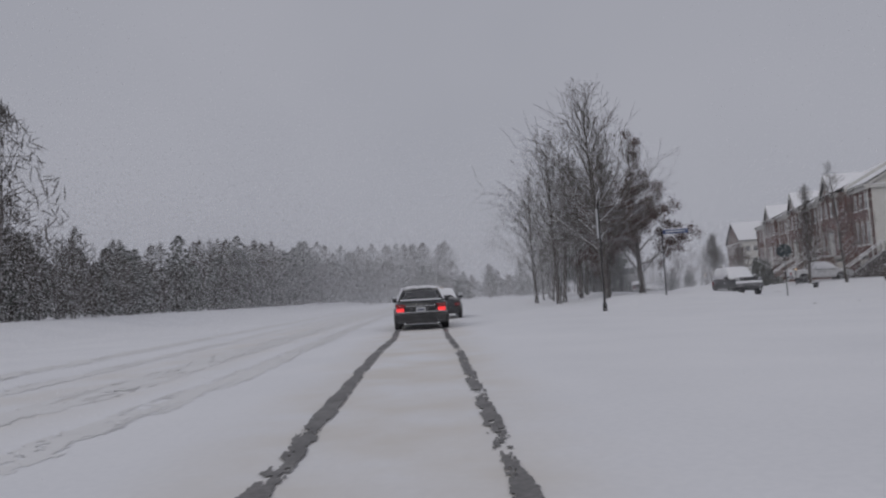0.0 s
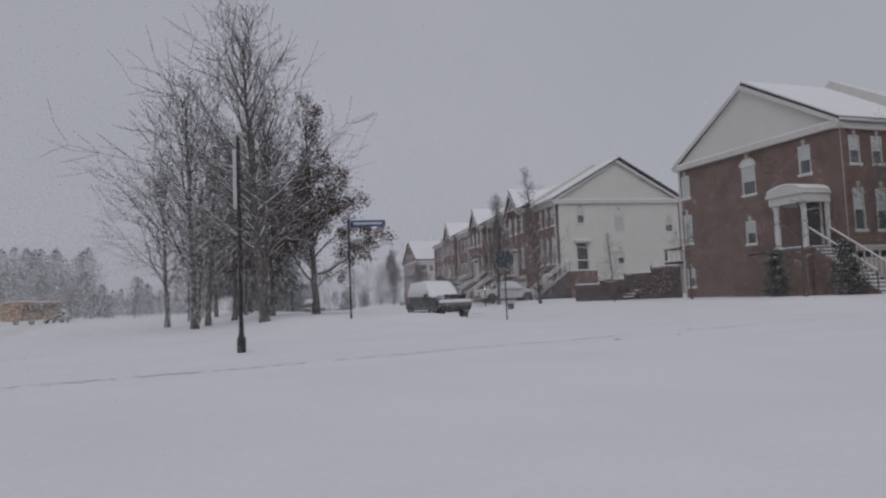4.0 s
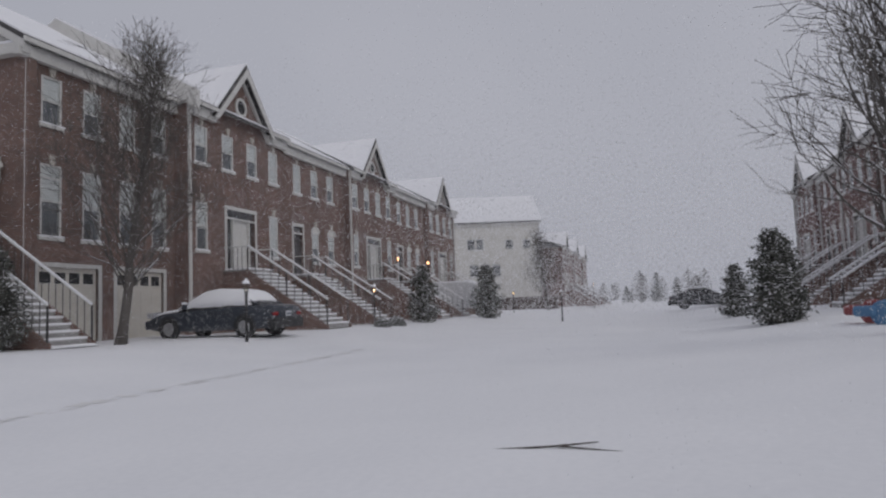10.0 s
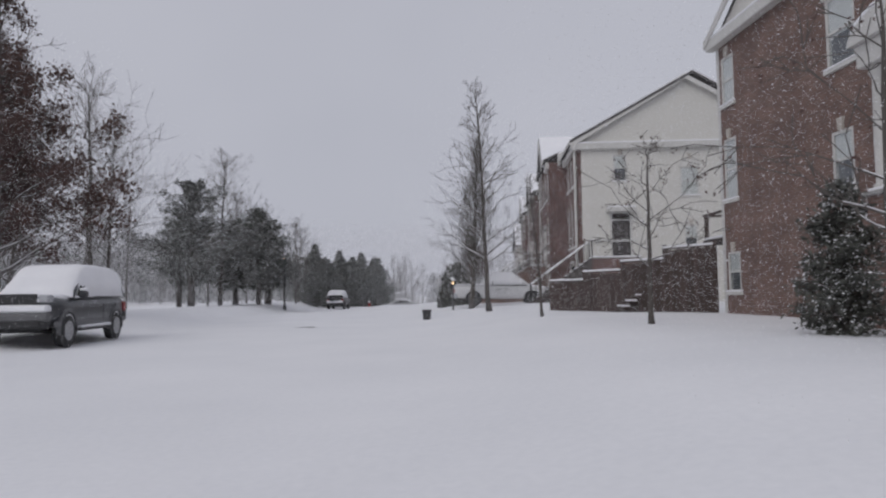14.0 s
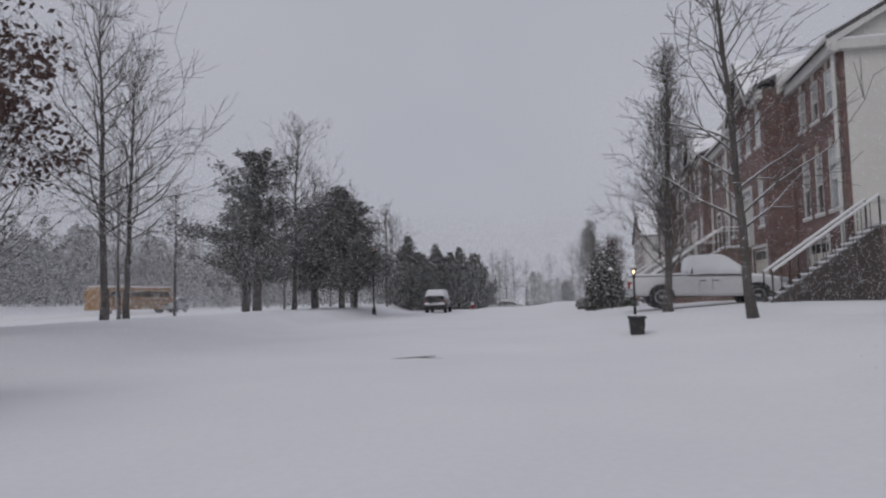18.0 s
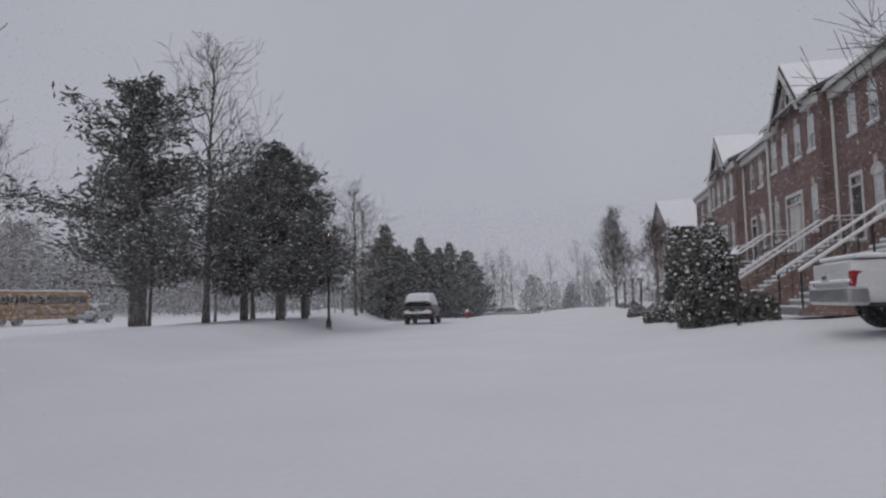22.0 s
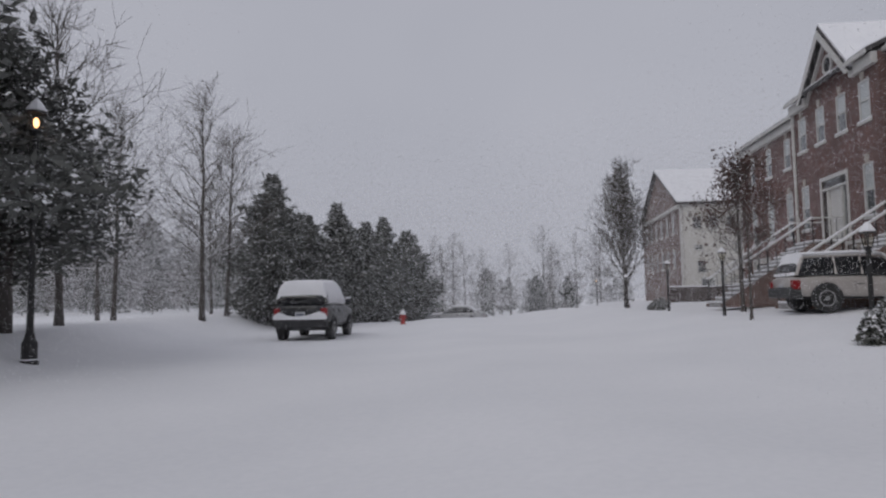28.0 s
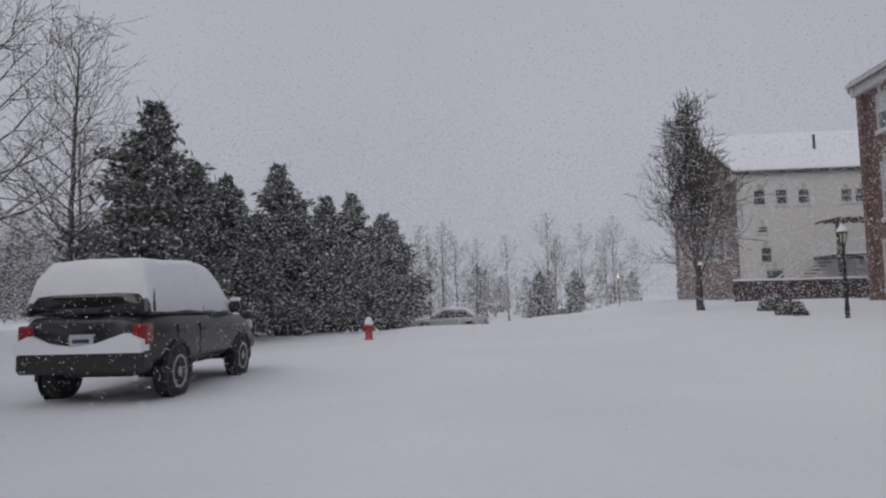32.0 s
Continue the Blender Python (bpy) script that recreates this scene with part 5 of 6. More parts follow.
        # windscreen and rear window
        for a, b in zip(cabin, cabin[1:]):
            if abs(a[2] - b[2]) > 0.2:
                fr = b[2] < a[2]
                if side_snow or (clear_rear and not fr):
                    continue
                lo, hi = (b, a) if fr else (a, b)
                d = 0.035 if fr else -0.035
                v = bmesh.new()
                p = [v.verts.new(q) for q in ((lo[0] + d, -lo[3] * 0.9, lo[1] + 0.02), (lo[0] + d, lo[3] * 0.9, lo[1] + 0.02), (hi[0] + d, hi[4] * 0.93, hi[2] + snow_top * 0.5), (hi[0] + d, -hi[4] * 0.93, hi[2] + snow_top * 0.5))]
                f = v.faces.new(p)
                g = bmesh.ops.extrude_face_region(v, geom=[f])
                bmesh.ops.translate(v, verts=[q for q in g["geom"] if isinstance(q, bmesh.types.BMVert)], vec=(-d * 1.6, 0, -0.02))
                bmesh.ops.recalc_face_normals(v, faces=v.faces[:])
                part("window_snow", v, SNOW_CAP, car, "snow on the glass")
    if hood_snow:
        xs = [b for b in body if b[0] > cabin[-1][0] - 0.25]
        hs = []
        for x, b, t in xs:
            w = width(x) * 0.86
            hs.append([(x, w, t - 0.05), (x, w * 0.9, t + 0.05), (x, w * 0.5, t + 0.085), (x, -w * 0.5, t + 0.085), (x, -w * 0.9, t + 0.05), (x, -w, t - 0.05)])
        if len(hs) > 1:
            part("bonnet_snow", roughened(loft(hs), 0.02, 3.0), SNOW_CAP, car, "snow on the bonnet", True)
    return car


SUV_BODY = lambda L, zt: [(-L / 2, 0.52, zt - 0.10), (-L / 2 + 0.08, 0.44, zt), (-L / 2 + 0.7, 0.42, zt + 0.02), (-0.2, 0.41, zt + 0.0), (L / 2 - 1.35, 0.41, zt - 0.02), (L / 2 - 1.1, 0.42, zt - 0.03), (L / 2 - 0.45, 0.43, zt - 0.10), (L / 2 - 0.1, 0.46, zt - 0.20), (L / 2, 0.52, zt - 0.32)]


def suv(m, label, colour, L=4.45, W=1.82, zt=1.05, H=1.72, tall_nose=False, **kw):
    hw = W / 2
    cabin = [(-L / 2 + 0.10, zt, zt + 0.22, hw * 0.93, hw * 0.86), (-L / 2 + 0.34, zt, H - 0.04, hw * 0.94, hw * 0.76), (-0.3, zt, H, hw * 0.95, hw * 0.78), (0.35, zt - 0.02, H - 0.06, hw * 0.95, hw * 0.76), (1.12, zt - 0.03, zt + 0.10, hw * 0.92, hw * 0.86)]
    body = SUV_BODY(L, zt)
    if tall_nose:
        body = body[:-3] + [(L / 2 - 0.45, 0.43, zt + 0.02), (L / 2 - 0.1, 0.46, zt - 0.02), (L / 2, 0.52, zt - 0.10)]
    return vehicle("suv", m, label, "car", colour, L, W, body, cabin, 0.37, (-L / 2 + 0.88, L / 2 - 0.86), zb=0.40, **kw)


def heading(x, y, deg, z=None):
    """Stands at (x, y), nose towards deg (from +x, anticlockwise)."""
    return pose(x, y, (ground_z(x, y) if z is None else z) - 0.03, 0, 0, deg)


# snow-topped dark car on the street's left side
suv2 = suv(heading(30.2, 100.55, 78), "small black suv parked, windows and roof under snow", PAINT_BLACK, W=1.76, zt=1.18, H=1.86, side_snow=True, snow_top=0.13, raised=0.06)
v = bmesh.new()
prof = [(-0.83, 0.70), (0.83, 0.70), (0.83, 0.84), (0.64, 0.93), (0.42, 0.83), (0.1, 0.78), (-0.25, 0.83), (-0.62, 0.95), (-0.83, 0.86)]
prism(v, prof, -2.36, -2.12, "x")
part("bumper_snow", v, SNOW_CAP, suv2, "snow lying along the rear bumper")
for k, (y0, y1, z0, z1) in enumerate(((0.36, 0.76, 1.20, 1.42), (-0.74, -0.52, 1.20, 1.36))):
    sg = 1 if y0 > 0 else -1
    o = part("bare_glass", patch([(y0, z0), (y1, z0), (y1 - 0.02 * sg, z0 + 0.14), (y1 - 0.10 * sg, z1), (y0 + 0.16 * sg, z1 - 0.05), (y0 + 0.06 * sg, z0 + 0.10)], 0.012, "x"), CAR_GLASS, suv2, "dark rear glass where the snow slid off")
    o.matrix_basis = pose(-2.185, 0, 0) @ pose(0, 0, 0, 0, 14, 0) @ pose(0.30, 0, 0)
part("spoiler_gap", box(bmesh.new(), -2.20, -2.10, -0.22, 0.34, 1.20, 1.28, 0.02), PLASTIC, suv2, "dark wiper and handle strip")
suv1 = suv(heading(21.1, 47.2, -94.5), "dark suv parked with snowy bonnet, roof and windows", PAINT_DARK, L=4.75, W=1.84, zt=1.14, H=1.86, side_snow=True, front_snow=True, snow_top=0.14, raised=0.09, tall_nose=True, lamp_up=0.2)
for sg in (-1, 1):
    rb = part("running_board", box(bmesh.new(), -1.0, 1.0, sg * 0.86, sg * 1.02, 0.34, 0.40, 0.015), PLASTIC, suv1)
    part("running_board_snow", roughened(box(bmesh.new(), -0.95, 0.95, sg * 0.87, sg * 1.01, 0.402, 0.47, 0.025), 0.012, 5), SNOW_CAP, rb)
    for x in (-1.49, 1.52):
        part("arch_flare", arch_ring(0.42, 0.49, 0.035, pose(x, sg * 0.905, 0.40)), PAINT_GREY, suv1, "grey flared wheel arch")
        part("arch_snow", roughened(arch_ring(0.355, 0.385, 0.05, pose(x, sg * 0.88, 0.37)), 0.012, 6), SNOW_CAP, suv1, "snow caked over the tyre")
    o = part("bare_glass", patch([(0.55, 1.20), (0.98, 1.19), (0.90, 1.32), (0.78, 1.43), (0.66, 1.36), (0.58, 1.42)], 0.012, "y"), CAR_GLASS, suv1, "dark side glass behind the mirror")
    o.matrix_basis = pose(0, sg * 0.885, 0)
    part("lower_body", box(bmesh.new(), -2.2, 2.2, sg * 0.885, sg * 0.925, 0.47, 0.60, 0.015), PAINT_GREY, suv1, "grey lower body strip")
part("front_bumper_skin", box(bmesh.new(), 2.28, 2.50, -0.90, 0.90, 0.60, 0.80, 0.05), PAINT_GREY, suv1, "grey front bumper")
part("bumper_snow", roughened(box(bmesh.new(), 2.22, 2.47, -0.86, 0.86, 0.802, 0.98, 0.05), 0.02, 4), SNOW_CAP, suv1, "snow lying on the bumper")
part("fog_lamp", box(bmesh.new(), 2.49, 2.515, 0.55, 0.72, 0.52, 0.62, 0.01), PLASTIC, suv1), part("fog_lamp", box(bmesh.new(), 2.49, 2.515, -0.72, -0.55, 0.52, 0.62, 0.01), PLASTIC, suv1)
suv(heading(46.1, 94.3, -14.8), "small gold suv with snowy roof on a driveway", PAINT_TAN, L=4.4, zt=1.02, H=1.66)
# cars of the main road
SED_BODY = lambda L, zt: [(-L / 2, 0.40, zt - 0.06), (-L / 2 + 0.12, 0.28, zt), (-L / 2 + 0.8, 0.24, zt + 0.03), (0.0, 0.23, zt - 0.03), (L / 2 - 1.3, 0.24, zt - 0.06), (L / 2 - 0.5, 0.26, zt - 0.14), (L / 2 - 0.1, 0.32, zt - 0.26), (L / 2, 0.40, zt - 0.36)]


def sedan(m, label, colour, L=4.75, W=1.82, zt=0.98, H=1.46, **kw):
    hw = W / 2
    cabin = [(-L / 2 + 0.62, zt, zt + 0.06, hw * 0.86, hw * 0.80), (-L / 2 + 1.35, zt, H - 0.04, hw * 0.90, hw * 0.66), (-0.15, zt - 0.02, H, hw * 0.92, hw * 0.68), (0.25, zt - 0.03, H - 0.03, hw * 0.92, hw * 0.67), (1.12, zt - 0.06, zt + 0.03, hw * 0.9, hw * 0.82)]
    return vehicle("sedan", m, label, "car", colour, L, W, SED_BODY(L, zt), cabin, 0.33, (-L / 2 + 1.0, L / 2 - 0.93), rear="sedan", **kw)


lead = sedan(heading(-0.52, 25.1, 91), "black sedan on the road with lit brake lights", PAINT_BLACK, snow_top=0.07, hood_snow=False, brake=True, clear_rear=True)
v = bmesh.new()
box(v, -2.42, -2.36, -0.80, 0.80, 0.60, 0.64, 0.008), box(v, -2.42, -2.36, -0.50, 0.50, 0.80, 0.83, 0.008)
part("chrome_strip", v, CHROME, lead)
part("trunk_snow", box(bmesh.new(), -2.26, -1.75, -0.70, 0.70, 0.995, 1.05, 0.03), SNOW_CAP, lead)
for sg in (-1, 1):
    part("lamp_wing", prism(bmesh.new(), [(sg * 0.80, 0.78), (sg * 0.84, 0.90), (sg * 0.50, 0.87), (sg * 0.56, 0.80)], -2.405, -2.36, "x"), RED_LENS, lead, "red inner tail light")
    part("exhaust", rod(bmesh.new(), (-2.52, sg * 0.55, 0.26), (-2.2, sg * 0.55, 0.26), 0.04), CHROME, lead)
    part("pillar_snow", rod(bmesh.new(), (-1.80, sg * 0.80, 1.03), (-1.05, sg * 0.64, 1.44), 0.03, 0.045, seg=6), SNOW_CAP, lead, "snow along the rear pillar")
part("plate_recess", box(bmesh.new(), -2.405, -2.36, -0.36, 0.36, 0.64, 0.80, 0.01), PLASTIC, lead)
part("bumper_skirt", box(bmesh.new(), -2.49, -2.2, -0.84, 0.84, 0.24, 0.36, 0.03), PLASTIC, lead, "dark lower bumper")
sedan(heading(0.35, 34.3, 90), "dark car farther along the road with snowy roof", PAINT_DARK, snow_top=0.05, hood_snow=False, brake=False)
sedan(heading(42.65, 31.5, 81), "dark blue sedan under snow parked nose to the garage", PAINT_BLUE, snow_top=0.12, hood_snow=True, side_snow=True)
suv(heading(1.5, 120.0, -92), "hazy far car on the main road with headlights", PAINT_SILVER, snow_top=0.06)
sedan(heading(73.3, 9.5, -99), "dark car under snow parked on a far driveway", PAINT_DARK)
sedan(heading(40.8, 131.8, 160, -0.95), "far low car buried in snow", PAINT_SILVER, snow_top=0.16)


def pickup(m, label):
    L, W, zt = 5.6, 1.95, 1.18
    hw = W / 2
    body = [(-L / 2, 0.55, zt - 0.06), (-L / 2 + 0.06, 0.48, zt), (-L / 2 + 0.9, 0.44, zt), (-0.55, 0.42, zt), (0.5, 0.40, zt), (1.3, 0.40, zt - 0.02), (1.45, 0.42, zt - 0.04), (2.2, 0.44, zt - 0.10), (2.65, 0.48, zt - 0.20), (L / 2, 0.55, zt - 0.34)]
    cabin = [(-0.62, zt, zt + 0.3, hw * 0.93, hw * 0.84), (-0.52, zt, 1.84, hw * 0.94, hw * 0.74), (0.2, zt, 1.88, hw * 0.95, hw * 0.76), (0.75, zt - 0.02, 1.83, hw * 0.95, hw * 0.74), (1.5, zt - 0.04, zt + 0.08, hw * 0.92, hw * 0.86)]
    t = vehicle("pickup_truck", m, label, "truck", PAINT_WHITE, L, W, body, cabin, 0.40, (-1.62, 1.75), zb=0.44, rear="truck", wheel_w=0.26, hood_snow=True, side_snow=True)
    part("bed_snow", box(bmesh.new(), -2.72, -0.7, -0.86, 0.86, zt + 0.018, zt + 0.10, 0.04), SNOW_CAP, t, "snow filling the load bed")
    part("tailgate", box(bmesh.new(), -2.83, -2.79, -0.80, 0.80, 0.72, zt - 0.04, 0.015), PAINT_WHITE, t)
    part("bumper_snow", box(bmesh.new(), -2.9, -2.70, -0.85, 0.85, 0.802, 0.86, 0.02), SNOW_CAP, t)
    return t


pickup(heading(38.5, 67.35, -14.8), "white pickup truck with snow in the bed on a driveway")


def trailer(m):
    t = thing("cargo_trailer", m, "white enclosed cargo trailer parked beside evergreen bushes", "trailer")
    part("box_body", box(bmesh.new(), -1.4, 1.4, -0.95, 0.95, 0.55, 2.35, 0.06), PAINT_WHITE, t)
    part("roof_snow", box(bmesh.new(), -1.38, 1.38, -0.93, 0.93, 2.352, 2.46, 0.04), SNOW_CAP, t)
    part("rear_door", box(bmesh.new(), -1.43, -1.404, -0.85, 0.85, 0.62, 2.28, 0.01), PAINT_SILVER, t)
    part("drawbar", box(bmesh.new(), 1.4, 2.4, -0.06, 0.06, 0.5, 0.6, 0.01), IRON, t)
    for sg in (-1, 1):
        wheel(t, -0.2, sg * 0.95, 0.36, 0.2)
        part("mudguard", box(bmesh.new(), -0.65, 0.25, sg * 0.93, sg * 1.1, 0.74, 0.80, 0.02), IRON, t)
    return t


trailer(heading(69.1, 27.3, 81, BASE))


def bus(m):
    YEL = mat("bus_yellow", (0.32, 0.17, 0.05), (0.26, 0.14, 0.045), 0.45, scale=1.5)
    t = thing("school_bus", m, "yellow school bus with snowy roof on the far road", "bus")
    secs = [[(x, w, 0.5), (x, w, 1.9), (x, w * 0.97, 2.55), (x, w * 0.7, 2.8), (x, -w * 0.7, 2.8), (x, -w * 0.97, 2.55), (x, -w, 1.9), (x, -w, 0.5)] for x, w in ((-5.2, 1.15), (-5.0, 1.22), (3.6, 1.22), (3.8, 1.15))]
    part("body", loft(secs), YEL, t)
    part("bonnet", box(bmesh.new(), 3.8, 5.2, -0.95, 0.95, 0.5, 1.6, 0.15), YEL, t)
    part("roof_snow", box(bmesh.new(), -5.1, 3.7, -0.95, 0.95, 2.79, 2.93, 0.06), SNOW_CAP, t)
    for sg in (-1, 1):
        for k in range(11):
            boxp("side_window", -4.8 + k * 0.76, -4.8 + k * 0.76 + 0.62, sg * 1.19, sg * 1.235, 1.75, 2.4, CAR_GLASS, t)
        boxp("black_stripe", -5.0, 3.6, sg * 1.2, sg * 1.232, 1.35, 1.45, PLASTIC, t)
        boxp("black_stripe", -5.0, 3.6, sg * 1.2, sg * 1.232, 0.85, 0.93, PLASTIC, t)
        for x in (-2.6, 3.9):
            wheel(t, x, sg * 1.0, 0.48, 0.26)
    boxp("windscreen", 3.78, 3.83, -1.0, 1.0, 1.75, 2.5, CAR_GLASS, t)
    return t


bus(heading(-1.1, 116.0, 62))


# ---- portico and steps at the west end of row A ----
def portico(house):
    """Brick plinth, slab, columns, barrel roof and a stair that runs down along the end wall. Local: -x is out from the end wall, y is depth."""
    out, y0, y1, fl, wall = 1.5, 0.75, 2.95, 2.5, 0.34
    p = part("porch_plinth", box(bmesh.new(), -out, wall, y0, y1, 0, fl - 0.08), BRICK, house, "brick porch base")
    part("porch_slab", box(bmesh.new(), -out - 0.08, wall, y0 - 0.06, y1 + 0.08, fl - 0.078, fl, 0.015), CONCRETE, p)
    part("slab_snow", box(bmesh.new(), -out, wall - 0.2, y0 + 0.02, y1, fl + 0.002, fl + 0.07, 0.02), SNOW_CAP, p)
    for y in (y0 + 0.2, y1 - 0.2):
        c = part("column", lathe(bmesh.new(), [(0.19, 0), (0.19, 0.12), (0.145, 0.16), (0.15, 0.9), (0.13, 2.13), (0.16, 2.18), (0.18, 2.24), (0.18, 2.34)], 16, pose(-out + 0.22, y, fl)), TRIM, house, "white porch column", True)
    part("pilaster", box(bmesh.new(), wall - 0.12, wall, y0 + 0.05, y0 + 0.3, fl, fl + 2.34, 0.02), TRIM, house)
    e = bmesh.new()
    box(e, -out - 0.05, wall, y0 - 0.05, y0 + 0.25, fl + 2.34, fl + 2.78, 0.02), box(e, -out - 0.05, wall, y1 - 0.25, y1 + 0.05, fl + 2.34, fl + 2.78, 0.02), box(e, -out - 0.05, -out + 0.2, y0 + 0.25, y1 - 0.25, fl + 2.34, fl + 2.78, 0.02)
    part("entablature", e, TRIM, house, "white entablature")
    half, cy, zt = (y1 - y0) / 2 + 0.14, (y0 + y1) / 2, fl + 2.784
    arc = [(cy + half * math.cos(math.pi * k / 14), zt + 0.52 * math.sin(math.pi * k / 14)) for k in range(15)]
    part("barrel_roof", prism(bmesh.new(), arc, -out - 0.16, wall, "x"), TRIM, house, "white barrel-vaulted porch roof")
    up = [(cy + (half + 0.02) * math.cos(math.pi * k / 14), zt + 0.01 + 0.54 * math.sin(math.pi * k / 14)) for k in range(2, 13)]
    part("porch_roof_snow", prism(bmesh.new(), up + [(a, b + 0.07) for a, b in up[::-1]], -out - 0.14, wall - 0.02, "x"), SNOW_CAP, house, "snow on the porch roof")
    # the stair runs down from the plinth's south side
    n, run, w, sx = 13, 0.28, 1.42, -1.2
    rise = fl / n
    for k in range(1, n + 1):
        y = y0 - 0.06 - (k - 1) * run
        s = part("step", box(bmesh.new(), sx, sx + w, y - run, y, max(0, fl - k * rise - rise), fl - k * rise), CONCRETE, p)
        part("step_snow", box(bmesh.new(), sx + 0.01, sx + w - 0.01, y - run - 0.02, y - 0.03, fl - k * rise + 0.002, fl - k * rise + 0.075, 0.02), SNOW_CAP, s)
    ye = y0 - n * run
    for x in (sx, sx + w):
        part("stringer", prism(bmesh.new(), [(y0 - 0.06, 0), (y0 - 0.06, fl), (ye, 0.1), (ye, 0)], x - 0.05, x + 0.05, "x"), BRICK, p)
        r = rod(bmesh.new(), (x, y0, fl + 0.95), (x, ye + 0.1, rise + 0.9), 0.032, seg=6)
        rail = part("handrail", r, RAIL, p, "white handrail with snow on it")
        part("rail_snow", rod(bmesh.new(), (x, y0, fl + 0.99), (x, ye + 0.1, rise + 0.94), 0.036, seg=6), SNOW_CAP, rail)
        for k in range(15):
            f = k / 14
            part("baluster", rod(bmesh.new(), (x, y0 + f * (ye + 0.1 - y0), fl * (1 - f) + rise * f - 0.08), (x, y0 + f * (ye + 0.1 - y0), (fl + 0.95) * (1 - f) + (rise + 0.9) * f), 0.03 if k in (0, 14) else 0.011, seg=5), IRON, rail)


portico(a_end)

# ---- lamps, signs, small things ----
LAMP_GLASS = glass_mat("lantern_glass", (0.9, 0.88, 0.82))
WARM = glow_mat("warm_bulb", (1.0, 0.52, 0.24), 3.2)
COOL = glow_mat("pale_bulb", (1.0, 0.66, 0.36), 5.0)


def lantern(post, z, s, lit, material=None):
    """A four-sided lantern on a post, at height z."""
    f = bmesh.new()
    for k in range(4):
        a = k * math.pi / 2 + math.pi / 4
        rod(f, (0.09 * s * math.cos(a), 0.09 * s * math.sin(a), z), (0.16 * s * math.cos(a), 0.16 * s * math.sin(a), z + 0.34 * s), 0.012 * s, seg=4)
    lathe(f, [(0.04 * s, z - 0.10 * s), (0.10 * s, z - 0.03 * s), (0.11 * s, z), (0.02 * s, z)], 8)
    lathe(f, [(0.19 * s, z + 0.34 * s), (0.20 * s, z + 0.37 * s), (0.07 * s, z + 0.50 * s), (0.02 * s, z + 0.58 * s)], 8)
    fr = part("lantern_frame", f, IRON, post)
    part("lantern_glass", lathe(bmesh.new(), [(0.085 * s, z + 0.01), (0.15 * s, z + 0.335 * s)], 4, pose(0, 0, 0, 0, 0, 45)), LAMP_GLASS, fr).visible_shadow = False
    part("lantern_snow", lathe(bmesh.new(), [(0.185 * s, z + 0.375 * s), (0.18 * s, z + 0.43 * s), (0.09 * s, z + 0.57 * s), (0.03 * s, z + 0.64 * s)], 8), SNOW_CAP, fr, "cap of snow on the lantern")
    if lit:
        part("bulb", lathe(bmesh.new(), [(0.02 * s, z + 0.05 * s), (0.05 * s, z + 0.12 * s), (0.05 * s, z + 0.2 * s), (0.015 * s, z + 0.26 * s)], 10), material or WARM, fr, "glowing bulb")


def yard_lamp(x, y, h, lit, label):
    t = thing("yard_lamp", heading(x, y, 10), label, "lamp", "yard lamp posts")
    part("post", lathe(bmesh.new(), [(0.05, -0.2), (0.05, 0.3), (0.038, 0.34), (0.038, h - 0.38), (0.055, h - 0.36), (0.03, h - 0.32)], 10), IRON, t)
    lantern(t, h - 0.28, 0.62, lit, COOL)
    return t


UNLIT, LIT = "black yard lamp post capped with snow, unlit", "black yard lamp post with a lit lantern"
for x, y, h, lit in ((40.2, 29.6, 1.75, False), (51.0, 28.5, 1.8, True), (35.2, 65.55, 1.72, True), (36.75, 73.15, 1.85, False), (39.1, 85.9, 1.7, False), (41.9, 94.55, 1.9, False), (44.0, 101.9, 1.95, False), (47.0, 112.6, 1.8, False), (56.6, 140.9, 2.6, True), (58.5, 27.0, 1.8, False), (78.0, 23.5, 1.9, True), (120.0, 14.0, 3.6, True), (62.0, 20.0, 1.8, False)):
    yard_lamp(x, y, h, lit, LIT if lit else UNLIT)


def street_lamp(x, y, h, label):
    t = thing("street_lamp", heading(x, y, 25), label, "street lamp", "street lamps")
    part("base", lathe(bmesh.new(), [(0.17, -0.1), (0.17, 0.06), (0.14, 0.12), (0.14, 0.42), (0.10, 0.50), (0.075, 0.62)], 14), IRON, t)
    part("base_snow", lathe(bmesh.new(), [(0.165, 0.062), (0.15, 0.10), (0.143, 0.125)], 14), SNOW_CAP, t)
    part("pole", lathe(bmesh.new(), [(0.065, 0.6), (0.055, h * 0.5), (0.048, h - 0.45), (0.075, h - 0.40), (0.05, h - 0.34)], 12), IRON, t)
    lantern(t, h - 0.2, 1.0, True)
    return t


street_lamp(31.3, 15.4, 4.45, "black street lamp with a warm lit lantern")
street_lamp(25.05, 90.6, 4.75, "black street lamp with lit lantern beneath a cedar")
SIGN_BLUE = mat("sign_blue", (0.035, 0.07, 0.19), (0.03, 0.055, 0.15), 0.5)
SIGN_RED = mat("sign_back", (0.035, 0.048, 0.052), (0.025, 0.034, 0.037), 0.6)
t = thing("banner_pole", heading(7.75, 31.0, 0), "tall black pole with a narrow banner at the corner", "pole")
part("pole", lathe(bmesh.new(), [(0.10, -0.1), (0.10, 0.35), (0.06, 0.42), (0.045, 1.0), (0.04, 4.95), (0.055, 5.0), (0.02, 5.08)], 10), IRON, t)
part("banner", box(bmesh.new(), -0.13, -0.05, -0.01, 0.01, 3.35, 4.75, 0.004), PLATE, t, "pale narrow banner")
t = thing("street_name_sign", heading(14.0, 40.9, -15), "street name sign with blue blade on a thin post", "sign")
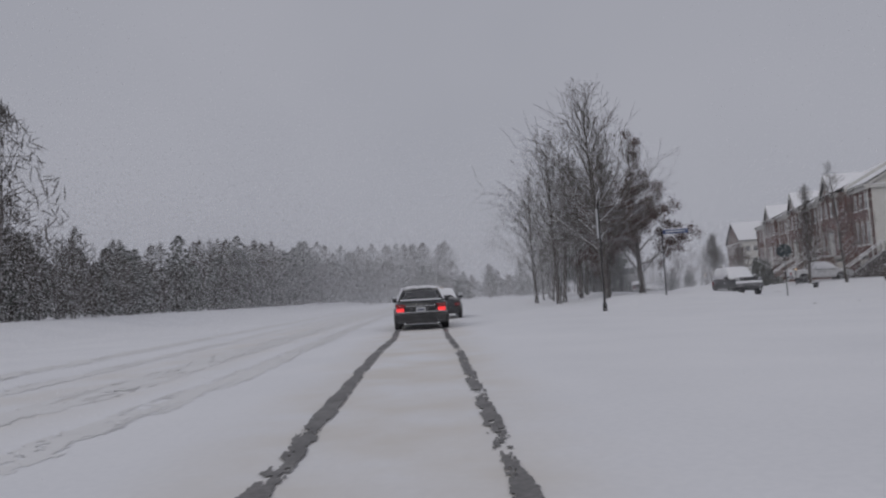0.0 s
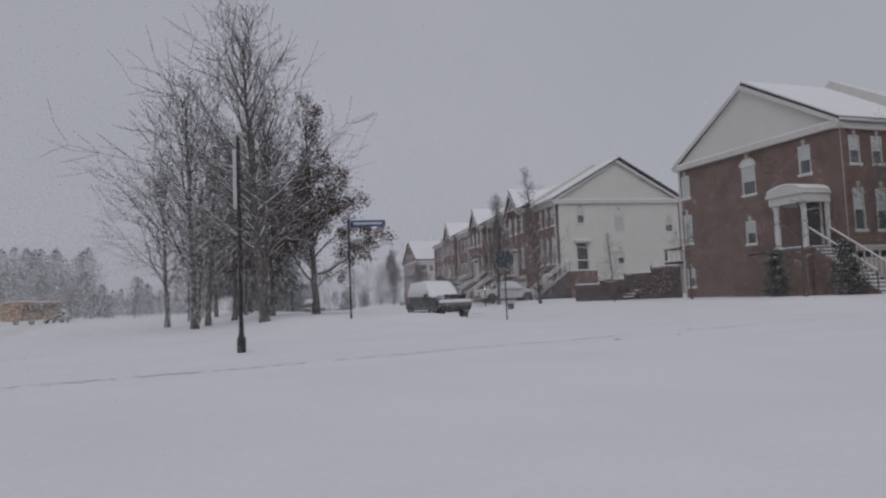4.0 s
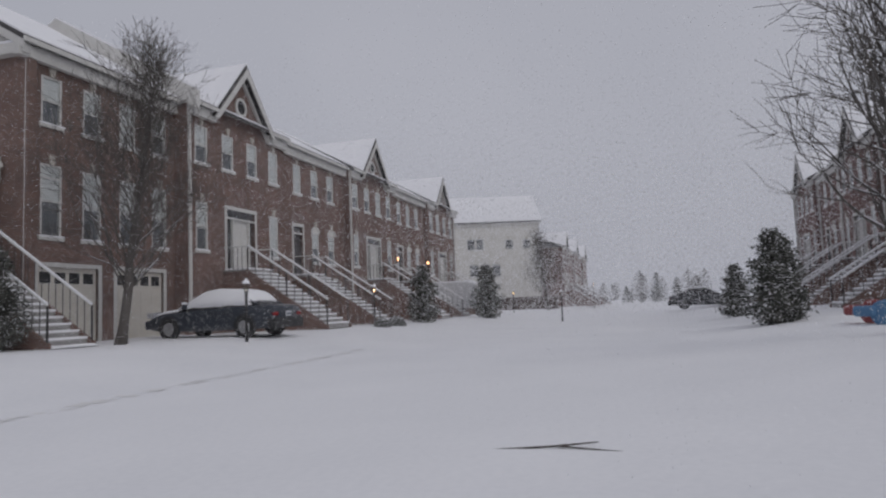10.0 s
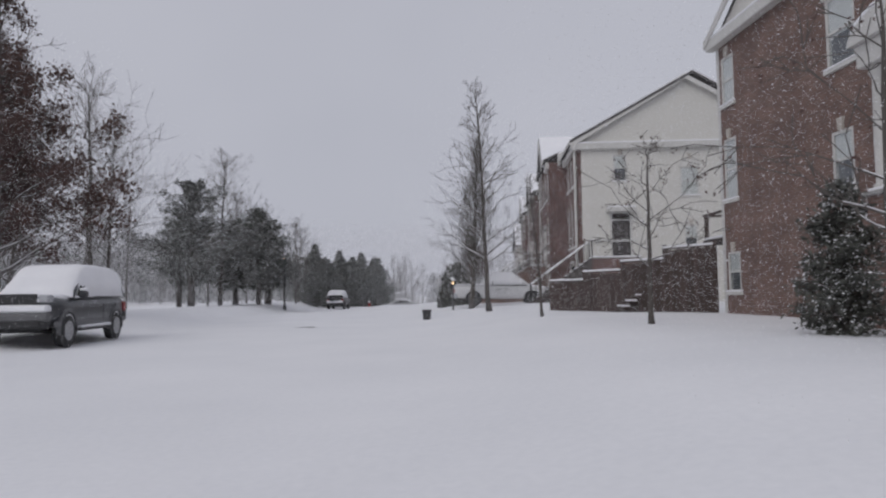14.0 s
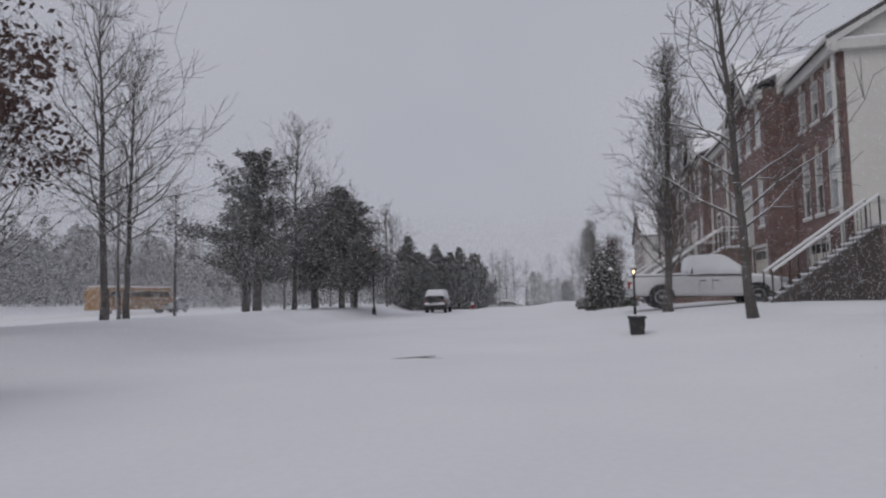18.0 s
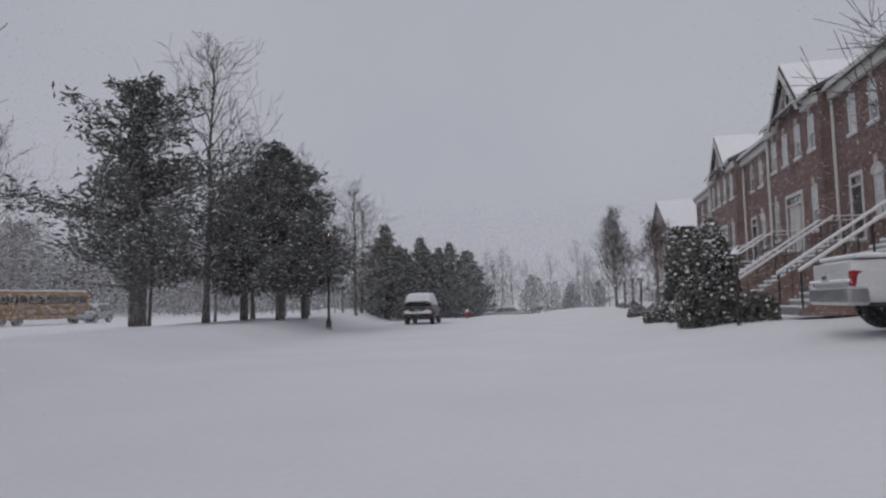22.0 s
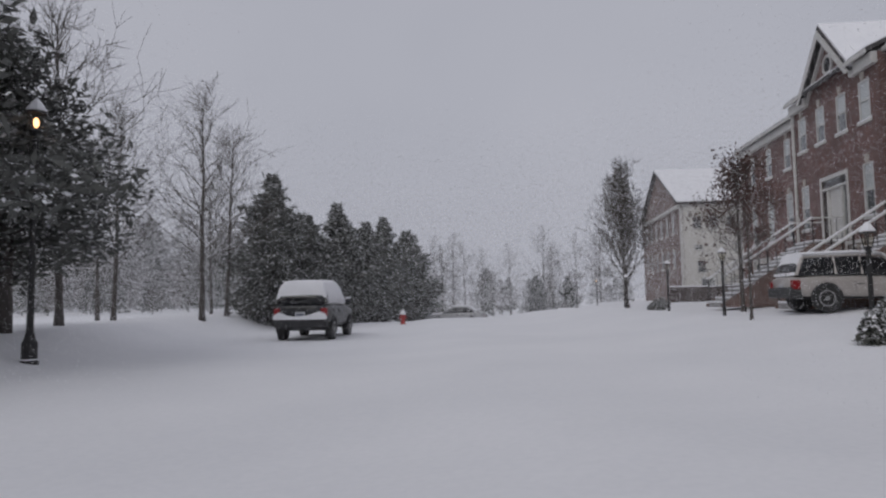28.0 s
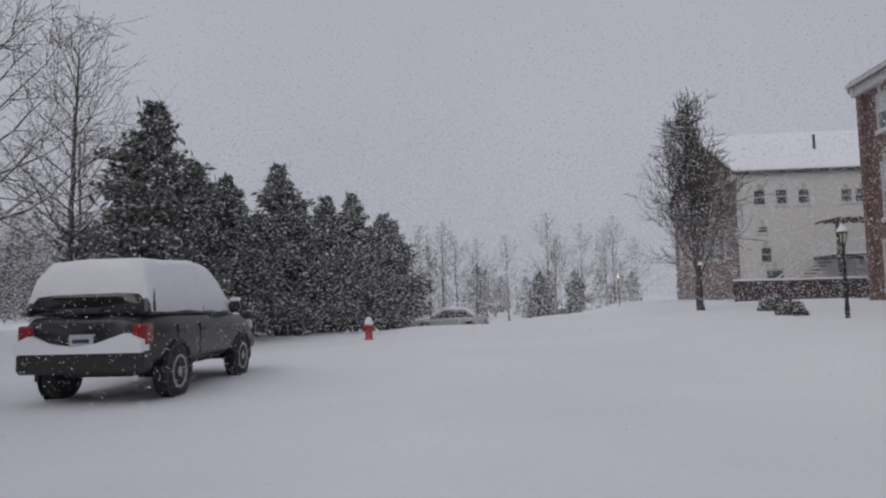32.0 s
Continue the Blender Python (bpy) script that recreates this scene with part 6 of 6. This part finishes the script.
part("post", rod(bmesh.new(), (0, 0, -0.2), (0, 0, 4.05), 0.045, 0.035), IRON, t)
b = part("sign_blade", box(bmesh.new(), 0.06, 1.5, -0.012, 0.012, 3.72, 3.98, 0.006), SIGN_BLUE, t)
part("writing_bar", box(bmesh.new(), 0.2, 1.35, -0.016, -0.0125, 3.81, 3.89), PLATE, b)
part("blade_snow", box(bmesh.new(), 0.07, 1.48, -0.02, 0.02, 3.982, 4.03, 0.012), SNOW_CAP, b)
t = thing("stop_sign", heading(21.2, 40.6, 150), "octagonal road sign seen from its dark back", "sign")
part("post", box(bmesh.new(), -0.03, 0.03, -0.02, 0.02, -0.2, 3.0, 0.005), IRON, t)
part("sign_plate", lathe(bmesh.new(), [(0.44, -0.01), (0.44, 0.01)], 8, pose(0, 0.035, 2.72, 90, 22.5, 0)), SIGN_RED, t)
HYD = mat("hydrant_red", (0.42, 0.05, 0.045), (0.33, 0.04, 0.04), 0.45, scale=5)
t = thing("fire_hydrant", heading(34.3, 111.6, 200), "red fire hydrant with a cap of snow", "hydrant")
part("barrel", lathe(bmesh.new(), [(0.17, -0.05), (0.17, 0.05), (0.12, 0.08), (0.115, 0.45), (0.15, 0.47), (0.15, 0.52), (0.12, 0.6), (0.05, 0.68)], 16), HYD, t, "", True)
part("nozzle", rod(bmesh.new(), (-0.2, 0, 0.36), (0.2, 0, 0.36), 0.06, seg=10), HYD, t)
part("nozzle_front", rod(bmesh.new(), (0, -0.21, 0.34), (0, 0, 0.34), 0.075, seg=10), HYD, t)
part("cap_snow", lathe(bmesh.new(), [(0.15, 0.525), (0.13, 0.65), (0.07, 0.76), (0.02, 0.79)], 14), SNOW_CAP, t, "", True)
t = thing("recycling_bin", heading(32.3, 57.15, 75), "black plastic recycling bin standing in snow", "bin")
v = loft([[(sx * a, sy * b, z) for sx, sy in ((1, 1), (-1, 1), (-1, -1), (1, -1))] for z, a, b in ((-0.08, 0.24, 0.17), (0.42, 0.30, 0.22))])
part("tub", v, PLASTIC, t)
part("rim", box(bmesh.new(), -0.33, 0.33, -0.25, 0.25, 0.39, 0.44, 0.015), PLASTIC, t)
part("snow_inside", box(bmesh.new(), -0.28, 0.28, -0.2, 0.2, 0.442, 0.47, 0.012), SNOW_CAP, t)
t.scale = (0.78, 0.78, 1.0)
part("mark", box(bmesh.new(), -0.07, 0.07, -0.232, -0.212, 0.20, 0.30), PLATE, t, "pale square mark")
LANT = [(MA, 28.6, -1.0, 3.95), (MA, 35.0, -1.0, 4.0), (MB, 8.9, -1.2, 4.0)]
for M, x, y, z in LANT:
    t = thing("wall_lantern", M @ pose(x, -0.75, z), "lit wall lantern beside a front door", "lamp", "wall lanterns")
    part("bracket", box(bmesh.new(), -0.03, 0.03, -0.1, 0.5, -0.08, 0.0, 0.005), IRON, t)
    part("bulb", lathe(bmesh.new(), [(0.02, 0.0), (0.06, 0.07), (0.06, 0.18), (0.02, 0.24)], 10, pose(0, -0.08, 0)), WARM, t)
# flower pot, children's toys and rocks by the yards of the side street
TOY_BLUE, TOY_RED = mat("toy_blue", (0.10, 0.22, 0.38)), mat("toy_red", (0.30, 0.08, 0.08))
for x, y, c in ((36.4, 14.2, TOY_BLUE), (37.1, 14.1, TOY_RED)):
    t = thing("toy_wheel_barrow", heading(x, y, 30), "small plastic garden toy half buried in snow", "toy")
    part("wheel", lathe(bmesh.new(), [(0.22, -0.07), (0.28, -0.03), (0.28, 0.03), (0.22, 0.07)], 16, pose(0, 0, 0.26, 90, 0, 20)), c, t)
    part("tray", box(bmesh.new(), 0.1, 0.6, -0.2, 0.2, 0.2, 0.42, 0.05), c, t)
# ---- board fence between the two rows ----
BOARD = mat("fence_board", (0.088, 0.062, 0.055), (0.055, 0.042, 0.038), 0.85, scale=3, fine=30, bump=0.4, per_object=0.25, stretch=(3, 3, 0.4))
fence = thing("board_fence", Matrix.Identity(4), "brown board fence stepping up, snow along its top", "fence")
fa, fb = Vector((37.4, 55.9, 0)), Vector((40.25, 48.3, 0))
fl_len, fdir = (fb - fa).length, (fb - fa).normalized()
ang = math.degrees(math.atan2(fdir.y, fdir.x))
boards = {}
nb = int(fl_len / 0.15)
for k in range(nb):
    bay = int(k / nb * 4)
    h = 1.15 + bay * 0.33
    if bay not in boards:
        q = box(bmesh.new(), 0, 0.142, -0.012, 0.012, -0.1, h, 0.004)
        me = bpy.data.meshes.new("board")
        q.to_mesh(me), q.free()
        me.materials.append(BOARD)
        boards[bay] = me
    p = fa + fdir * (k * 0.15)
    link("board", boards[bay], fence, m=pose(p.x, p.y, ground_z(p.x, p.y) - 0.03 + 0.03 * random.random(), 0, 0, ang))
for bay in range(4):
    p = fa + fdir * (fl_len * bay / 4)
    q = part("top_rail", box(bmesh.new(), 0, fl_len / 4, -0.04, 0.04, 1.17 + bay * 0.33, 1.22 + bay * 0.33, 0.006), BOARD, fence)
    q.matrix_basis = pose(p.x, p.y, ground_z(p.x, p.y), 0, 0, ang)
    r = part("rail_snow", box(bmesh.new(), 0.01, fl_len / 4 - 0.01, -0.05, 0.05, 1.222 + bay * 0.33, 1.30 + bay * 0.33, 0.025), SNOW_CAP, q)
for k in range(5):
    p = fa + fdir * (fl_len * k / 4)
    q = part("fence_post", box(bmesh.new(), -0.06, 0.06, 0.03, 0.13, -0.2, 1.35 + min(k, 3) * 0.33, 0.01), BOARD, fence)
    q.matrix_basis = pose(p.x, p.y, ground_z(p.x, p.y), 0, 0, ang)
# wooden back stair and deck by row A's rear corner
deck = thing("back_deck", MA @ pose(0.5, 12.4, 0), "weathered wooden deck and stair with snow behind the row", "deck")
part("platform", box(bmesh.new(), 0, 3.2, 0, 2.6, 2.4, 2.55, 0.01), BOARD, deck)
part("platform_snow", box(bmesh.new(), 0.02, 3.18, 0.02, 2.58, 2.552, 2.65, 0.03), SNOW_CAP, deck)
for x in (0.1, 3.1):
    for y in (0.1, 2.5):
        part("deck_post", box(bmesh.new(), x - 0.06, x + 0.06, y - 0.06, y + 0.06, -0.2, 3.5, 0.01), BOARD, deck)
for y in (0.05, 2.55):
    part("deck_rail", box(bmesh.new(), 0, 3.2, y - 0.03, y + 0.03, 3.42, 3.5), BOARD, deck)
part("deck_rail", box(bmesh.new(), 0.02, 0.08, 0.1, 2.5, 3.42, 3.5), BOARD, deck)
for k in range(12):
    q = part("deck_step", box(bmesh.new(), 0.05 - (k + 1) * 0.25, 0.05 - k * 0.25, 2.65, 3.6, 2.35 - k * 0.2, 2.40 - k * 0.2), BOARD, deck)
    part("deck_step_snow", box(bmesh.new(), 0.05 - (k + 1) * 0.25, 0.05 - k * 0.25 - 0.02, 2.66, 3.58, 2.402 - k * 0.2, 2.46 - k * 0.2, 0.015), SNOW_CAP, q)


# ---- houses farther off ----
def far_house(M, w, d, eave, ridge, face_mat, side_mat, label, front, side, ridge_along_x, brick_front=False):
    """A block with a gable roof and windows; local x along its front (outside towards -y)."""
    h = thing("siding_house", M, label, "house", "far houses")
    holes = [(x, x + ww, z, z + hh) for x, z, ww, hh in front]
    link("wall_front", wall_mesh(w, eave, holes, face_mat, () if ridge_along_x else [(0, eave), (w, eave), (w / 2, ridge)]), h)
    for x, z, ww, hh in front:
        add_window(h, Matrix.Identity(4), x, z, ww, hh, blind=0.1, lintel="", snow=False)
    ms = Matrix.Translation((w, 0, 0)) @ pose(0, 0, 0, 0, 0, 90)
    sh = [(x, x + ww, z, z + hh) for x, z, ww, hh in side]
    link("wall_side", wall_mesh(d, eave, sh, side_mat, [(0, eave), (d, eave), (d / 2, ridge)] if ridge_along_x else ()), h, m=ms)
    for x, z, ww, hh in side:
        add_window(h, ms, x, z, ww, hh, blind=0.1, lintel="", snow=False)
    boxp("wall_back", 0, w, d - 0.2, d, 0, eave, side_mat, h)
    boxp("wall_far_side", 0, 0.2, 0.29, d - 0.21, 0, eave, side_mat, h)
    o, th = 0.35, 0.15
    if ridge_along_x:
        r = part("roof", prism(bmesh.new(), [(-o, eave), (d / 2, ridge), (d + o, eave), (d + o, eave + th), (d / 2, ridge + th), (-o, eave + th)], -o, w + o, "x"), SHINGLE, h)
        part("roof_snow", prism(bmesh.new(), [(-o, eave + th + 0.01), (d / 2, ridge + th + 0.01), (d + o, eave + th + 0.01), (d + o, eave + th + 0.1), (d / 2, ridge + th + 0.14), (-o, eave + th + 0.1)], -o + 0.03, w + o - 0.03, "x"), SNOW_CAP, r)
    else:
        r = part("roof", prism(bmesh.new(), [(-o, eave), (w / 2, ridge), (w + o, eave), (w + o, eave + th), (w / 2, ridge + th), (-o, eave + th)], -o, d + o), SHINGLE, h)
        part("roof_snow", prism(bmesh.new(), [(-o, eave + th + 0.01), (w / 2, ridge + th + 0.01), (w + o, eave + th + 0.01), (w + o, eave + th + 0.1), (w / 2, ridge + th + 0.14), (-o, eave + th + 0.1)], -o + 0.03, d + o - 0.03), SNOW_CAP, r)
    tr = bmesh.new()
    box(tr, -0.2, w + 0.2, -0.25, -0.004, eave - 0.3, eave - 0.02, 0.02)
    part("eave_trim", tr, TRIM, h)
    part("corner_trim", box(bmesh.new(), w - 0.14, w + 0.02, -0.02, 0.12, 0, eave - 0.3), TRIM, h)
    return h, ms


# row C: brick front to the street, cream side with a deck
dC = Vector((math.cos(radians(75)), math.sin(radians(75)), 0))
cC = Vector((57.8, 126.1, 0))
MC = frame_of(cC + dC * 15.4, -dC)
hC, sC = far_house(MC, 15.4, 13.0, 7.85, 11.8, BRICK_HAZED, SIDING, "brick-fronted house with cream siding and snowy roof", [(1.5 + k * 2.2, z, 0.85, 1.5) for k in range(6) for z in (5.7, 2.9)], [(0.9, 5.9, 0.75, 1.0), (2.2, 5.9, 0.75, 1.0), (3.5, 5.9, 0.75, 1.0), (6.0, 5.9, 0.7, 0.9), (6.8, 5.9, 0.7, 0.9), (1.0, 4.2, 0.7, 0.45), (1.15, 2.4, 0.7, 1.0), (1.4, 0.2, 1.1, 1.9)], False)
part("vent_pipe", rod(bmesh.new(), (12.0, 6.2, 9.2), (12.0, 6.2, 10.9), 0.09), IRON, hC)
dk = thing("raised_deck", MC @ Matrix.Translation((15.4, 0, 0)) @ pose(0, 0, 0, 0, 0, 90) @ pose(4.2, -3.0, 0), "raised wooden deck with pergola and stair, snow on it", "deck")
part("platform", box(bmesh.new(), 0, 4.5, 0, 2.95, 2.5, 2.65), BOARD, dk)
part("platform_snow", box(bmesh.new(), 0.05, 4.45, 0.02, 2.9, 2.652, 2.76, 0.03), SNOW_CAP, dk)
for x in (0.1, 2.2, 4.4):
    part("deck_post", box(bmesh.new(), x - 0.07, x + 0.07, 0.02, 0.16, -0.2, 4.6, 0.01), BOARD, dk)
for k in range(9):
    part("pergola_slat", box(bmesh.new(), 0.1 + k * 0.53, 0.16 + k * 0.53, -0.3, 2.8, 4.6, 4.72), BOARD, dk)
part("deck_rail", box(bmesh.new(), 0, 4.5, 0.02, 0.08, 3.5, 3.56), RAIL, dk)
for k in range(12):
    part("deck_step", box(bmesh.new(), -0.27 * (k + 1), -0.27 * k, 0.2, 1.2, 2.4 - k * 0.2, 2.45 - k * 0.2), BOARD, dk)
for y in (0.15, 1.25):
    part("stair_rail", rod(bmesh.new(), (0, y, 3.55), (-3.2, y, 1.15), 0.04, seg=6), RAIL, dk)
low_wall = thing("garden_wall", frame_of(cC - dC * 4.5 + Vector((-2.0, 0.4, 0)), Vector((0.966, -0.259, 0))), "low wooden garden wall capped with snow", "wall")
part("wall_body", box(bmesh.new(), 0, 9.0, 0, 0.2, -0.4, 1.25, 0.02), BOARD, low_wall)
part("wall_snow", box(bmesh.new(), 0, 9.0, -0.03, 0.23, 1.252, 1.36, 0.04), SNOW_CAP, low_wall)
kerb_wall = thing("garden_wall", frame_of(Vector((47.8, 126.7, 0)), Vector((3.1, -3.5, 0)).normalized()), "low grey garden wall under a ridge of snow", "wall")
kerb_wall.location.z = 0.0
part("wall_body", box(bmesh.new(), 0, 4.7, 0, 0.3, -1.0, 0.12, 0.02), CONCRETE, kerb_wall)
part("wall_snow", box(bmesh.new(), -0.05, 4.75, -0.06, 0.36, 0.122, 0.30, 0.06), SNOW_CAP, kerb_wall)
# cream house beyond row A
MW = frame_of(Vector((104.8, 36.5, 0)), Vector((0.156, -0.988, 0)))
far_house(MW, 15.5, 12.5, 10.9, 15.0, SIDING, SIDING, "large cream house with snowy roof at the street's end", [(0.8, 7.5, 0.9, 1.5), (2.4, 7.5, 0.9, 1.5), (6.4, 7.6, 1.0, 1.4), (7.5, 7.6, 1.0, 1.4), (11.2, 7.6, 1.0, 1.2), (13.4, 7.6, 1.0, 1.2), (0.8, 4.3, 0.9, 1.5), (6.6, 4.2, 1.1, 1.6), (8.0, 4.2, 1.1, 1.6), (9.4, 4.2, 1.1, 1.6), (2.0, 1.2, 0.9, 1.4)], [], True)
part("garden_fence_body", box(bmesh.new(), 0, 13, 0, 0.15, -0.3, 1.7, 0.02), BOARD, thing("garden_fence", MW @ pose(4.0, -3.0, -0.2), "tall board fence before the cream house", "fence"))
# row E, far along the side street, on row A's side
s = 78.0
for kind, w, off in (("gable", 7.15, 3.0), ("plain", 7.3, 2.7), ("gable", 7.15, 3.0), ("plain", 7.3, 2.7), ("gable", 7.15, 3.0)):
    h = town_house(MA @ pose(10, 0, 0), s, w, off + 1.5, kind, BRICK_D, "hazy brick town house farther along the street", end="a" if s == 78.0 else "", stairs=True)
    s += w
boxp("wall_street_end", 0, 0.2, 0.3, DEPTH + 4, 0, EAVE, BRICK_D, [o for o in scene.objects if o.name.startswith("town_house") and o.parent is None][-5])

# ---- tyre tracks and slush on the roads ----
def track(name, pts, w, material, label, seed, bare=0.0, lift=0.012, cols=15):
    """A ragged strip of slush pressed into the snow; bare: how much of it is snowed over."""
    rng = np.random.default_rng(seed)
    P = [Vector((*p, 0)) for p in pts]
    line = []
    for a, b in zip(P, P[1:]):
        n = max(2, int((b - a).length / 0.06))
        line += [a + (b - a) * (k / n) for k in range(n)]
    vs, fs = [], []
    for k, p in enumerate(line[:-1]):
        d = (line[k + 1] - p).normalized()
        nrm = Vector((-d.y, d.x, 0))
        for j in range(cols):
            q = p + nrm * ((j / (cols - 1) - 0.5) * w + rng.normal() * 0.006) + d * rng.normal() * 0.01
            vs.append((q.x, q.y, ground_z(q.x, q.y) + lift))
    for k in range(len(line) - 2):
        for j in range(cols - 1):
            x, y, _ = vs[k * cols + j]
            e = abs((j + 0.5) / (cols - 1) - 0.5) * 2
            if noise.noise((x * 5 + seed, y * 1.3, 0.3)) * 0.45 + 0.35 * noise.noise((x * 17, y * 5 + seed, 0.7)) + 0.25 * noise.noise((x * 40, y * 16 + seed, 0.2)) + 0.75 - 0.9 * e ** 3 > bare:
                fs.append((k * cols + j, k * cols + j + 1, (k + 1) * cols + j + 1, (k + 1) * cols + j))
    return tagged(link(name, raw(vs, fs, material, True)), label, "tyre track", kind="structure")


track("tyre_track", [(-1.10, -1), (-1.08, 5), (-1.22, 13), (-1.15, 18), (-1.3, 23), (-1.4, 45)], 0.24, SLUSH, "dark slushy tyre track in the road snow", 1, 0.40)
track("tyre_track", [(0.45, -1), (0.42, 5.7), (0.42, 13), (0.30, 18), (0.28, 23), (0.2, 45)], 0.22, SLUSH, "dark slushy tyre track in the road snow", 2, 0.55)
for k, x in enumerate((-3.1, -4.6, -6.4, -8.2)):
    track("old_track", [(x - 0.4, -1), (x, 10), (x - 0.2, 30), (x - 0.2, 80)], 0.75 + 0.35 * (k % 2), GRIT, "old half-filled tyre track in the snow", 4 + k, 0.5, 0.004)
track("old_track", [(2.0, 26.6), (25, 27.6), (40, 26.0)], 0.5, GRIT, "old half-filled tyre track across the side street", 20, 0.8, 0.007)
for k, (x, y) in enumerate(((15.19, 25.44), (16.49, 26.23), (14.78, 26.35), (23.47, 27.27), (18.3, 27.6))):
    t = thing("slush_clod", heading(x, y, 40 * k), "small dark clod of slush lying on the snow", "clod", "slush clods")
    c = bmesh.new()
    bmesh.ops.create_icosphere(c, subdivisions=2, radius=0.07 + 0.012 * (k % 3))
    bmesh.ops.scale(c, vec=(1.5, 0.9, 0.55), verts=c.verts)
    part("clod", roughened(c, 0.04, 11), SLUSH, t)
# a drain cover's dark rim and twigs lying in the snow
for x, y, r in ((26.80, 21.50, -100), (26.75, 53.62, -16)):
    t = thing("fallen_branch", heading(x, y, r), "thin dark fallen branch on the snow", "branch")
    link("stick", tubes([(np.array([0, 0, 0.02]), np.array([0.5, 0.06, 0.05]), 0.009, 0.008), (np.array([0.5, 0.06, 0.05]), np.array([1.0, 0.02, 0.03]), 0.008, 0.005), (np.array([0.5, 0.06, 0.05]), np.array([0.8, 0.2, 0.06]), 0.01, 0.005)], BARK, 5), t)


# ---- falling snow: too many flakes to count; it veils what is far ----
def flakes(seed, count, near, far, size, top):
    """Flakes in the air between two distances from the driven way."""
    rng = np.random.default_rng(seed)
    way = np.array([(0, 0), (0.5, 10), (4, 15), (12, 20), (21, 21), (27, 26), (27, 45), (29, 68), (33, 90)], float)
    keep, left = [], count
    while left > 0:
        m = left * 3
        p = np.stack([rng.uniform(-45, 125, m), rng.uniform(-5, 230, m), rng.random(m) ** 1.15 * top], 1)
        d = np.full(m, 1e9)
        for a, b in zip(way, way[1:]):
            ab = b - a
            f = np.clip(((p[:, :2] - a) @ ab) / (ab @ ab), 0, 1)
            d = np.minimum(d, np.linalg.norm(p[:, :2] - a - f[:, None] * ab, axis=1))
        p = p[(d > near) & (d < far)][:left]
        keep.append(p)
        left -= len(p)
    p = np.concatenate(keep)
    n = len(p)
    a, b = rng.normal(size=(n, 3)), rng.normal(size=(n, 3))
    a /= np.linalg.norm(a, axis=1, keepdims=True)
    b = np.cross(a, b)
    b /= np.linalg.norm(b, axis=1, keepdims=True)
    s = rng.uniform(size[0], size[1], (n, 1))
    q = np.stack([p + a * s, p - a * s * 0.5 + b * s * 0.87, p - a * s * 0.5 - b * s * 0.87], 1).reshape(-1, 3)
    me = bpy.data.meshes.new("flakes")
    me.vertices.add(len(q)), me.vertices.foreach_set("co", q.ravel())
    me.loops.add(n * 3), me.loops.foreach_set("vertex_index", np.arange(n * 3, dtype=np.int32))
    me.polygons.add(n), me.polygons.foreach_set("loop_start", np.arange(n, dtype=np.int32) * 3)
    me.materials.append(FLAKE)
    me.update(calc_edges=True)
    return me


FLAKE = bpy.data.materials.new("snowflake")
FLAKE.use_nodes = True
fn, fk = FLAKE.node_tree.nodes, FLAKE.node_tree.links
fn.remove(fn["Principled BSDF"])
dif, trl, fmx = fn.new("ShaderNodeBsdfDiffuse"), fn.new("ShaderNodeBsdfTranslucent"), fn.new("ShaderNodeMixShader")
dif.inputs[0].default_value = trl.inputs[0].default_value = (0.93, 0.93, 0.95, 1)
fk.new(dif.outputs[0], fmx.inputs[1]), fk.new(trl.outputs[0], fmx.inputs[2]), fk.new(fmx.outputs[0], fn["Material Output"].inputs[0])
snowfall = thing("snowfall", Matrix.Identity(4), "dense falling snowflakes hazing the distance", "snowfall", kind="stuff")
FALL = ((430000, 2.8, 8.0, (0.004, 0.009), 6.0), (680000, 7.0, 20.0, (0.008, 0.014), 7.5), (640000, 18.0, 42.0, (0.018, 0.029), 10.0), (380000, 40.0, 70.0, (0.034, 0.052), 13.0), (260000, 66.0, 140.0, (0.068, 0.104), 15.0))
for k, (count, near, far, size, top) in enumerate(FALL):
    o = link("flakes", flakes(90 + k, count, near, far, size, top), snowfall)
    o["kind"] = "stuff"
